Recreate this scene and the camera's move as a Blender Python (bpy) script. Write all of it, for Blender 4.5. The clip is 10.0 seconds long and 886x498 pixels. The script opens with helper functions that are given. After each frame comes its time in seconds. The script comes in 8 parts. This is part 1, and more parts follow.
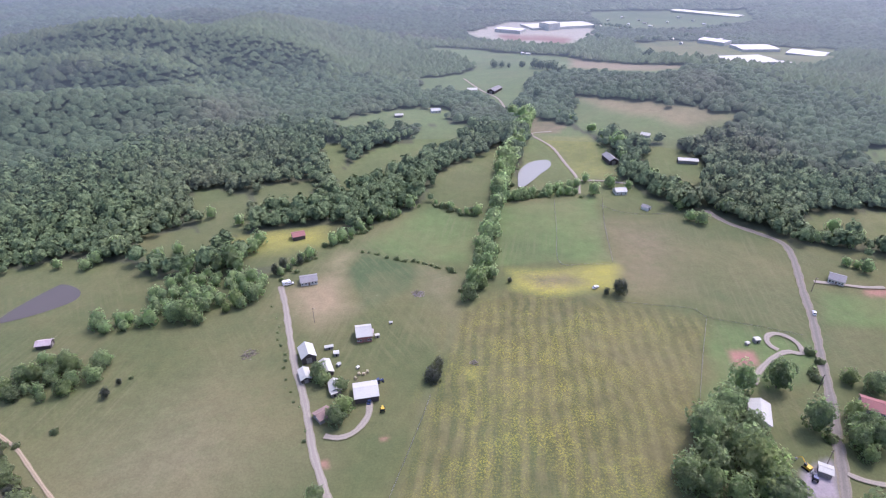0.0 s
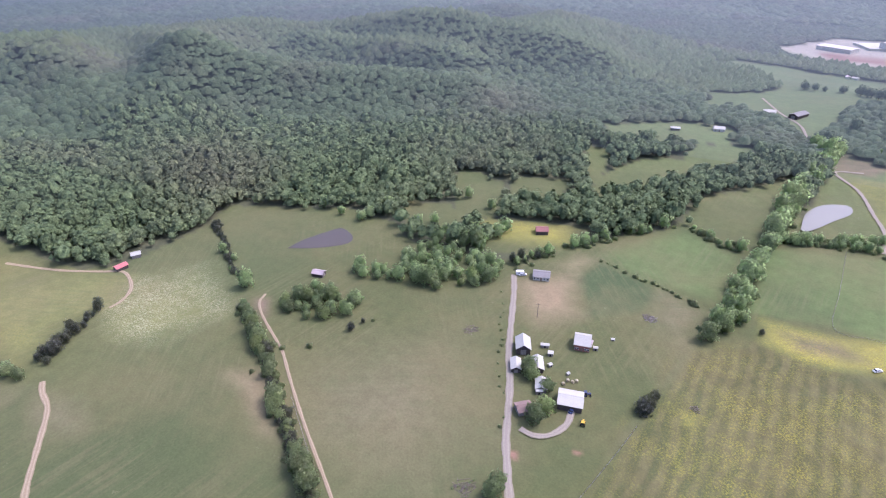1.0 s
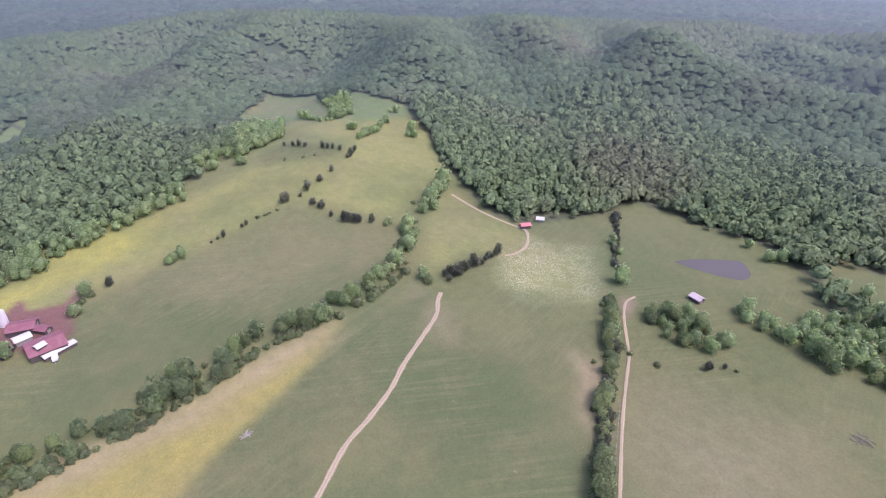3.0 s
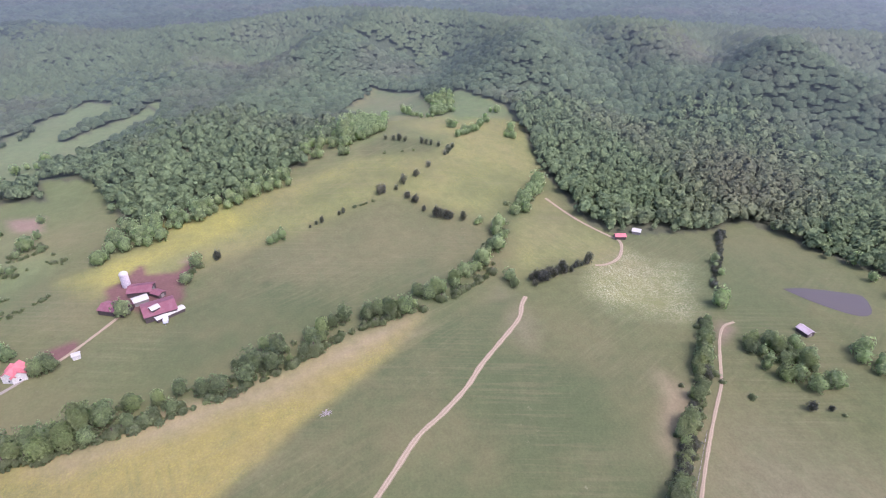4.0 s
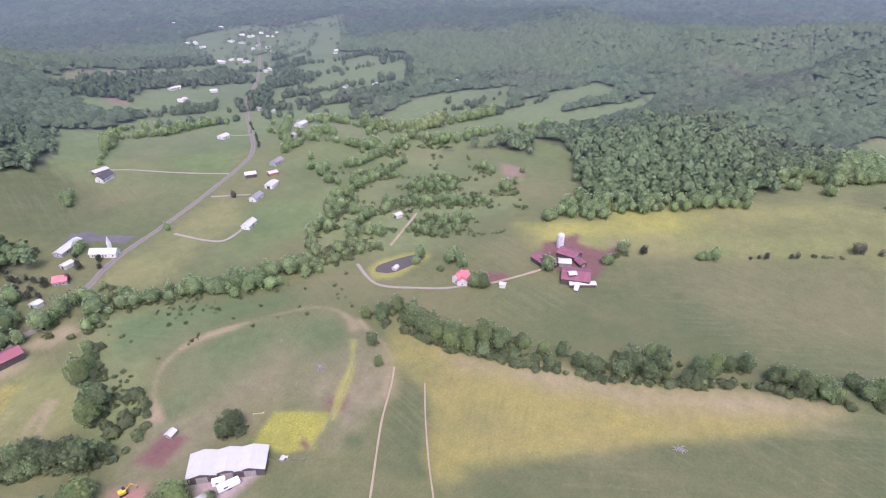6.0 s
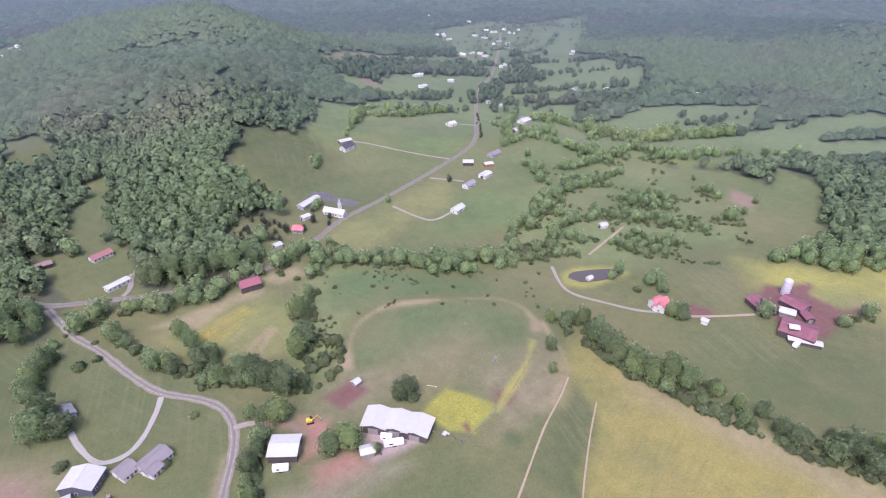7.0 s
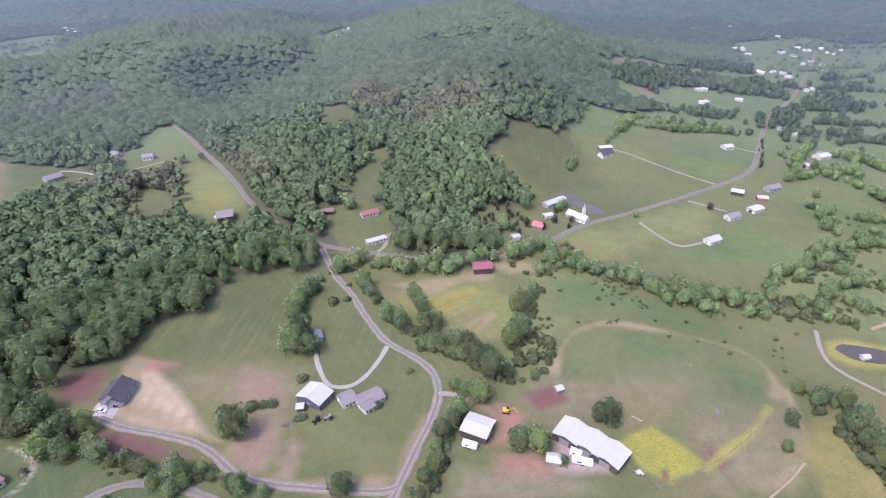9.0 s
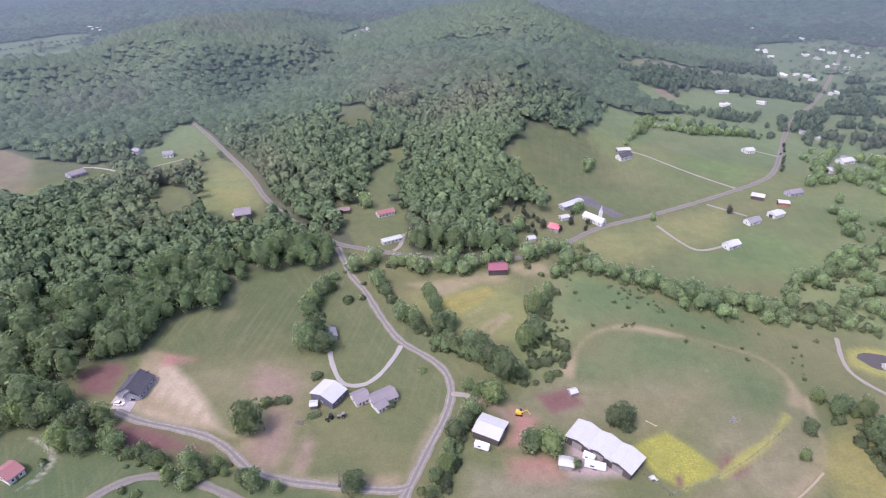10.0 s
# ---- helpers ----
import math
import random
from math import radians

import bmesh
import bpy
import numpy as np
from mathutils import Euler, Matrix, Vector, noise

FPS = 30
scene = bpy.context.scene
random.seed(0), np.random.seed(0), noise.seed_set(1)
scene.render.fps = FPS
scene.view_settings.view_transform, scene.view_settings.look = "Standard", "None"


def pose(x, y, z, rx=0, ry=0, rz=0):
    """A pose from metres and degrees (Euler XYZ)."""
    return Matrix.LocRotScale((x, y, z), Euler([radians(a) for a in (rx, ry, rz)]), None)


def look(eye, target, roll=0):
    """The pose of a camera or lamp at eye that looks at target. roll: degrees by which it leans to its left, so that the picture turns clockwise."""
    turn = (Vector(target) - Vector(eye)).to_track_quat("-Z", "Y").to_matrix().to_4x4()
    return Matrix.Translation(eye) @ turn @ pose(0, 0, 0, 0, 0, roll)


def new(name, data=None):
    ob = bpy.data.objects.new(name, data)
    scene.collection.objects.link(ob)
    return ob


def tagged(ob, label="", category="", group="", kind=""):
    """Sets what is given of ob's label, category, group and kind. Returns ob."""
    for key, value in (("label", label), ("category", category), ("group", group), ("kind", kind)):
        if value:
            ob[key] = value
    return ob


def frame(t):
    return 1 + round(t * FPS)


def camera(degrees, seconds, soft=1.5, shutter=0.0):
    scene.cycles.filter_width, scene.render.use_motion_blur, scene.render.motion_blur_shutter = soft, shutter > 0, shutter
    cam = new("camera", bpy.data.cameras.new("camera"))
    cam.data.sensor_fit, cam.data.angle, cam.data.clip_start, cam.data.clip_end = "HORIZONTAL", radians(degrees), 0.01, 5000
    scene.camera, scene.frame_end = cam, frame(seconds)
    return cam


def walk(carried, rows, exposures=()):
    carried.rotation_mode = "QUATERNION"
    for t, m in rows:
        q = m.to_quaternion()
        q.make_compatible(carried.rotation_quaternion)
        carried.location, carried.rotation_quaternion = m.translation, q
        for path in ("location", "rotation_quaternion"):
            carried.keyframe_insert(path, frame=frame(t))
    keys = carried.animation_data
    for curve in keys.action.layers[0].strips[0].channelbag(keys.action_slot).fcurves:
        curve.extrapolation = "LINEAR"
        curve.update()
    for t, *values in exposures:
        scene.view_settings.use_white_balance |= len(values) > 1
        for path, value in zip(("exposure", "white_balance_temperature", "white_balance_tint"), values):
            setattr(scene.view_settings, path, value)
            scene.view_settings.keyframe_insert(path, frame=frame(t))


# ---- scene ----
# ---------------------------------------------------------------- camera
EYE_HEIGHT = 190.0
cam = camera(76.0, 10.0, soft=1.15)
# seconds, heading to the left of +y; the gimbal holds its tilt
HEADINGS = (
    (0, 2.69, -29.68),
    (0.5, 16.16, -29.66),
    (1, 30.00, -29.68),
    (1.5, 42.40, -29.69),
    (2, 54.31, -29.66),
    (2.5, 65.41, -29.65),
    (2.7, 68.94, -29.66),
    (3.8, 80.72, -29.70),
    (4, 83.18, -29.69),
    (4.5, 91.19, -29.66),
    (5, 102.10, -29.70),
    (5.5, 116.30, -29.73),
    (6, 130.18, -29.72),
    (6.2, 135.39, -29.71),
    (7.3, 158.79, -29.63),
    (7.5, 162.70, -29.56),
    (8, 170.70, -29.54),
    (8.5, 177.40, -29.52),
    (9, 179.61, -29.52),
    (9.5, 180.68, -29.52),
    (10, 181.37, -29.48),
)
walk(cam, [(t, pose(0, 0, EYE_HEIGHT, 90 + tilt, 0, yaw)) for t, yaw, tilt in HEADINGS], exposures=[(0, 1.20, 5730, 29.5), (2.5, 1.28, 5820, 34.5), (5, 1.27, 5820, 34.5), (6, 1.245, 5800, 34), (7.5, 1.225, 5730, 31), (10, 1.20, 5730, 30.5)])

# ---------------------------------------------------------------- light
SUN_TURN, SUN_UP = 45.0, 58.0
world = bpy.data.worlds.new("sky")
scene.world = world
world.use_nodes = True
wn = world.node_tree.nodes
sky = wn.new("ShaderNodeTexSky")
sky.sky_type, sky.sun_disc = "NISHITA", False
sky.sun_elevation, sky.sun_rotation = radians(SUN_UP), radians(SUN_TURN)
sky.air_density, sky.dust_density, sky.ozone_density = 1.0, 4.0, 1.0
world.node_tree.links.new(sky.outputs["Color"], wn["Background"].inputs["Color"])
wn["Background"].inputs["Strength"].default_value = 0.14
sun = new("sun", bpy.data.lights.new("sun", "SUN"))
sun.data.energy, sun.data.angle, sun.data.color = 0.95, radians(10.0), (1.0, 0.95, 0.88)
sun.matrix_basis = look((400, 400, 900), (0, 0, 900 - 400 * math.sqrt(2) * math.tan(radians(SUN_UP))))


# ---------------------------------------------------------------- materials
def material(name, rough=0.8, metal=0.0):
    m = bpy.data.materials.new(name)
    m.use_nodes = True
    b = m.node_tree.nodes["Principled BSDF"]
    b.inputs["Roughness"].default_value, b.inputs["Metallic"].default_value = rough, metal
    b.inputs["Specular IOR Level"].default_value = 0.25
    return m, m.node_tree.nodes, m.node_tree.links, b


def noise_of(n, l, at, scale, detail=3.0, rough=0.55):
    t = n.new("ShaderNodeTexNoise")
    t.inputs["Scale"].default_value, t.inputs["Detail"].default_value, t.inputs["Roughness"].default_value = scale, detail, rough
    l.new(at, t.inputs["Vector"])
    return t.outputs["Fac"]


def span(n, l, value, a, b, c, d):
    r = n.new("ShaderNodeMapRange")
    for key, v in (("From Min", a), ("From Max", b), ("To Min", c), ("To Max", d)):
        r.inputs[key].default_value = v
    l.new(value, r.inputs["Value"])
    return r.outputs["Result"]


def scaled(n, l, colour, fac):
    m = n.new("ShaderNodeMix")
    m.data_type, m.blend_type = "RGBA", "MULTIPLY"
    m.inputs[0].default_value = 1.0
    l.new(colour, m.inputs[6])
    l.new(fac, m.inputs[7])
    return m.outputs[2]


def mixed(n, l, fac, a, b):
    m = n.new("ShaderNodeMix")
    m.data_type = "RGBA"
    l.new(fac, m.inputs[0])
    for sock, v in ((m.inputs[6], a), (m.inputs[7], b)):
        if isinstance(v, tuple):
            sock.default_value = (*v, 1)
        else:
            l.new(v, sock)
    return m.outputs[2]


def maths(n, l, op, a, b):
    m = n.new("ShaderNodeMath")
    m.operation = op
    for sock, v in ((m.inputs[0], a), (m.inputs[1], b)):
        if isinstance(v, (int, float)):
            sock.default_value = v
        else:
            l.new(v, sock)
    return m.outputs[0]


def bumped(n, l, bsdf, height_of, strength, distance):
    b = n.new("ShaderNodeBump")
    b.inputs["Strength"].default_value, b.inputs["Distance"].default_value = strength, distance
    l.new(height_of, b.inputs["Height"])
    l.new(b.outputs["Normal"], bsdf.inputs["Normal"])


def plain(name, colour, rough=0.8, metal=0.0, scale=0.6, vary=0.25, dirt=None, bump=0.05):
    """A surface of one base colour with coarse and fine variation, and stains."""
    m, n, l, b = material(name, rough, metal)
    at = n.new("ShaderNodeNewGeometry").outputs["Position"]
    base = mixed(n, l, span(n, l, noise_of(n, l, at, scale * 0.18, 4), 0.35, 0.7, 0, 0.7), colour, dirt or tuple(c * 0.7 for c in colour))
    fine = span(n, l, noise_of(n, l, at, scale * 4, 3), 0.3, 0.7, 1 - vary, 1 + vary)
    info = span(n, l, n.new("ShaderNodeObjectInfo").outputs["Random"], 0, 1, 0.92, 1.08)
    l.new(scaled(n, l, base, maths(n, l, "MULTIPLY", fine, info)), b.inputs["Base Color"])
    bumped(n, l, b, noise_of(n, l, at, scale * 6, 4), 0.5, bump)
    return m


# colours of the glow that is painted in as haze
HAZE_GLOW_BLUE, HAZE_GLOW_PALE = (0.079, 0.101, 0.130), (0.126, 0.152, 0.188)


def paint_haze(n, l, b, at, c, reach):
    """Paints haze in as glow: thicker away from the camera, paler towards the sun."""
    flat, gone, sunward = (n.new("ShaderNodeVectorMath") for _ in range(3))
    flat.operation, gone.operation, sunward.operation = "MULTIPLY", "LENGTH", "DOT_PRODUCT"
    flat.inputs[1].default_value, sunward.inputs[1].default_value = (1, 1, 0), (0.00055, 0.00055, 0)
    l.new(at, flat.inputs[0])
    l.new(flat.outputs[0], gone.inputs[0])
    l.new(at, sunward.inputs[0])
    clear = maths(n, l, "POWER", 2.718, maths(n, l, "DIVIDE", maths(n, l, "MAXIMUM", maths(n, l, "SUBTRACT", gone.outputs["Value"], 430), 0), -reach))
    haze_glow = mixed(n, l, span(n, l, sunward.outputs["Value"], -0.5, 0.4, 0, 1), HAZE_GLOW_BLUE, HAZE_GLOW_PALE)
    l.new(scaled(n, l, haze_glow, maths(n, l, "SUBTRACT", 1.0, clear)), b.inputs["Emission Color"])
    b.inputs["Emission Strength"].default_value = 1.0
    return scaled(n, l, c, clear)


def foliage(name, dark, light, warm, stand=0.006, bump=0.6, haze=0.0, gaps=0.0, sheen=0.3, clump=1.0):
    """Leaves: shade of green by clump, by stand and by leaf mass. haze: reach of the haze painted in as glow.
    gaps: how open the leaf mass is."""
    m, n, l, b = material(name, 0.75)
    b.inputs["Specular IOR Level"].default_value = 0.15
    geo = n.new("ShaderNodeNewGeometry")
    at = geo.outputs["Position"]
    # leaf-mass tones are leaf colour and painted self-shadow within crowns in one
    mass, leaf = noise_of(n, l, at, 0.5 * clump, 4, 0.7), noise_of(n, l, at, 2.8 * clump, 4, 0.75)
    c = mixed(n, l, span(n, l, mass, 0.3, 0.7, 0, 1), dark, light)
    c = scaled(n, l, c, span(n, l, leaf, 0.32, 0.68, 0.76, 1.3))
    c = mixed(n, l, span(n, l, noise_of(n, l, at, stand, 3), 0.5, 0.75, 0, 0.6), c, warm)
    c = scaled(n, l, c, span(n, l, geo.outputs["Random Per Island"], 0, 1, 0.76, 1.26))
    each = n.new("ShaderNodeObjectInfo").outputs["Random"]
    c = scaled(n, l, c, span(n, l, maths(n, l, "FRACT", maths(n, l, "MULTIPLY", each, 7.3), 0), 0, 1, 0.72, 1.25))
    c = mixed(n, l, span(n, l, each, 0.55, 1, 0, 0.45), c, tuple(k * q for k, q in zip(light, (1.18, 1.12, 0.82))))
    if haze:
        c = paint_haze(n, l, b, at, c, haze)
    l.new(c, b.inputs["Base Color"])
    b.inputs["Sheen Weight"].default_value, b.inputs["Sheen Roughness"].default_value = sheen, 0.5
    b.inputs["Sheen Tint"].default_value = (0.86, 0.95, 1.0, 1)
    bumped(n, l, b, noise_of(n, l, at, 2.2 * clump, 5, 0.7), 1.0, bump)
    if gaps:
        # light comes through the leaves
        thin, mix, out = n.new("ShaderNodeBsdfTranslucent"), n.new("ShaderNodeMixShader"), n["Material Output"]
        l.new(scaled(n, l, c, tint_of(n, (1.5, 1.75, 1.45))), thin.inputs["Color"])
        hole, mix2 = n.new("ShaderNodeBsdfTransparent"), n.new("ShaderNodeMixShader")
        mix.inputs[0].default_value = 0.56
        l.new(b.outputs[0], mix.inputs[1])
        l.new(thin.outputs[0], mix.inputs[2])
        l.new(span(n, l, noise_of(n, l, at, 2.4, 3, 0.7), gaps + 0.06, gaps + 0.08, 0, 1), mix2.inputs[0])
        l.new(hole.outputs[0], mix2.inputs[1])
        l.new(mix.outputs[0], mix2.inputs[2])
        l.new(mix2.outputs[0], out.inputs["Surface"])
    return m


def tint_of(n, rgb):
    t = n.new("ShaderNodeRGB")
    t.outputs[0].default_value = (*rgb, 1)
    return t.outputs[0]


def ground_material(name, haze=0.0):
    m, n, l, b = material(name, 0.95)
    b.inputs["Specular IOR Level"].default_value = 0.05
    b.inputs["Sheen Weight"].default_value, b.inputs["Sheen Roughness"].default_value = 0.05, 0.5
    at = n.new("ShaderNodeNewGeometry").outputs["Position"]
    field, cover = n.new("ShaderNodeVertexColor"), n.new("ShaderNodeVertexColor")
    field.layer_name, cover.layer_name = "field", "cover"
    parts = n.new("ShaderNodeSeparateColor")
    l.new(cover.outputs["Color"], parts.inputs["Color"])
    fine, mid, wide = noise_of(n, l, at, 0.9, 4, 0.7), noise_of(n, l, at, 0.09, 4, 0.6), noise_of(n, l, at, 0.014, 4, 0.6)
    c = field.outputs["Color"]
    grassy = field.outputs["Alpha"]
    c = scaled(n, l, c, span(n, l, noise_of(n, l, at, 0.16, 4, 0.6), 0.3, 0.7, 0.9, 1.1))
    c = mixed(n, l, maths(n, l, "MULTIPLY", grassy, span(n, l, wide, 0.44, 0.64, 0, 0.4)), c, (0.176, 0.152, 0.076))
    c = mixed(n, l, maths(n, l, "MULTIPLY", grassy, span(n, l, noise_of(n, l, at, 0.0085, 5, 0.62), 0.46, 0.64, 0, 0.6)), c, (0.072, 0.098, 0.042))
    c = mixed(n, l, maths(n, l, "MULTIPLY", grassy, span(n, l, mid, 0.5, 0.72, 0, 0.32)), c, (0.088, 0.116, 0.048))
    pale = maths(n, l, "MULTIPLY", span(n, l, noise_of(n, l, at, 0.35, 5, 0.75), 0.6, 0.7, 0, 0.4), span(n, l, noise_of(n, l, at, 0.03, 3, 0.6), 0.55, 0.68, 0, 1))
    c = mixed(n, l, maths(n, l, "MULTIPLY", grassy, pale), c, (0.27, 0.25, 0.17))
    # old mowing lines in two directions, in patches
    for angle, size, tone in ((8, 0.02, (0.195, 0.170, 0.098)), (64, 0.02, (0.088, 0.112, 0.054)), (-35, 0.03, (0.185, 0.165, 0.090))):
        turned, squeezed = n.new("ShaderNodeVectorRotate"), n.new("ShaderNodeMapping")
        turned.rotation_type = "Z_AXIS"
        turned.inputs["Angle"].default_value = radians(angle)
        squeezed.inputs["Scale"].default_value = (0.42, size, 0.0)
        l.new(at, turned.inputs["Vector"])
        l.new(turned.outputs["Vector"], squeezed.inputs["Vector"])
        lines = span(n, l, noise_of(n, l, squeezed.outputs["Vector"], 1.0, 3, 0.6), 0.48, 0.66, 0, 0.22)
        patch = span(n, l, noise_of(n, l, turned.outputs["Vector"], 0.011, 2, 0.5), 0.47, 0.6, 0, 1)
        c = mixed(n, l, maths(n, l, "MULTIPLY", grassy, maths(n, l, "MULTIPLY", lines, patch)), c, tone)
    # mown swaths
    wave = n.new("ShaderNodeTexWave")
    wave.inputs["Scale"].default_value, wave.inputs["Distortion"].default_value, wave.inputs["Detail"].default_value = 0.045, 3.5, 3.0
    turn = n.new("ShaderNodeVectorRotate")
    turn.rotation_type = "Z_AXIS"
    turn.inputs["Angle"].default_value = radians(3)
    l.new(at, turn.inputs["Vector"])
    l.new(turn.outputs["Vector"], wave.inputs["Vector"])
    rows = maths(n, l, "MULTIPLY", span(n, l, wave.outputs["Fac"], 0.2, 0.8, 0, 0.5), parts.outputs["Blue"])
    c = mixed(n, l, maths(n, l, "MULTIPLY", rows, span(n, l, mid, 0.35, 0.65, 0.2, 1)), c, (0.180, 0.156, 0.078))
    # blossom in drifts
    speck = span(n, l, noise_of(n, l, at, 1.3, 4, 0.75), 0.46, 0.64, 0, 1)
    drift = span(n, l, noise_of(n, l, at, 0.05, 4, 0.7), 0.36, 0.66, 0.1, 1)
    bloom = maths(n, l, "MULTIPLY", speck, maths(n, l, "MULTIPLY", drift, parts.outputs["Red"]))
    c = mixed(n, l, bloom, c, (0.42, 0.385, 0.045))
    white = maths(n, l, "MULTIPLY", maths(n, l, "MULTIPLY", speck, drift), parts.outputs["Green"])
    c = mixed(n, l, white, c, (0.38, 0.39, 0.26))
    c = scaled(n, l, c, span(n, l, fine, 0.3, 0.7, 0.88, 1.12))
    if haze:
        c = paint_haze(n, l, b, at, c, haze)
    l.new(c, b.inputs["Base Color"])
    bumped(n, l, b, fine, 0.5, 0.2)
    return m


def water_material(name, water_colour):
    m, n, l, b = material(name, 0.1)
    b.inputs["Base Color"].default_value = (*water_colour, 1)
    b.inputs["Specular IOR Level"].default_value = 0.3
    at = n.new("ShaderNodeNewGeometry").outputs["Position"]
    bumped(n, l, b, noise_of(n, l, at, 1.2, 3), 0.15, 0.03)
    return m


def glass_material():
    m, n, l, b = material("window_glass", 0.1)
    b.inputs["Base Color"].default_value = (0.03, 0.035, 0.04, 1)
    b.inputs["Specular IOR Level"].default_value = 0.5
    return m


def road_material(name, colour, edge, worn):
    """A drive: worn wheel ways run along it, loose stones at the sides."""
    m, n, l, b = material(name, 0.9)
    at = n.new("ShaderNodeNewGeometry").outputs["Position"]
    uv = n.new("ShaderNodeUVMap")
    x = n.new("ShaderNodeSeparateXYZ")
    l.new(uv.outputs["UV"], x.inputs[0])
    away = maths(n, l, "ABSOLUTE", maths(n, l, "SUBTRACT", x.outputs["X"], 0.5), 0)
    ways = span(n, l, maths(n, l, "ABSOLUTE", maths(n, l, "SUBTRACT", away, 0.24), 0), 0.0, 0.16, 1, 0)
    rag = noise_of(n, l, at, 0.5, 4, 0.7)
    c = mixed(n, l, maths(n, l, "MULTIPLY", ways, span(n, l, rag, 0.3, 0.7, 0.2, 0.9)), colour, worn)
    side = maths(n, l, "MULTIPLY", span(n, l, away, 0.3, 0.5, 0, 1), span(n, l, rag, 0.35, 0.6, 0.2, 1))
    c = mixed(n, l, side, c, edge)
    c = scaled(n, l, c, span(n, l, noise_of(n, l, at, 2.5, 3), 0.3, 0.7, 0.85, 1.15))
    l.new(c, b.inputs["Base Color"])
    bumped(n, l, b, rag, 0.4, 0.05)
    return m


def roof_material(name, colour, rough, metal, dirt, pitch):
    """Sheet metal with seams, or shingle courses, as fine relief."""
    m, n, l, b = material(name, rough, metal)
    tc = n.new("ShaderNodeTexCoord").outputs["Object"]
    base = mixed(n, l, span(n, l, noise_of(n, l, tc, 0.3, 4, 0.6), 0.42, 0.75, 0, 0.5), colour, dirt)
    l.new(scaled(n, l, base, span(n, l, noise_of(n, l, tc, 3, 3), 0.3, 0.7, 0.88, 1.1)), b.inputs["Base Color"])
    w = n.new("ShaderNodeTexWave")
    w.inputs["Scale"].default_value = pitch
    l.new(tc, w.inputs["Vector"])
    bumped(n, l, b, w.outputs["Fac"], 0.4, 0.04)
    return m


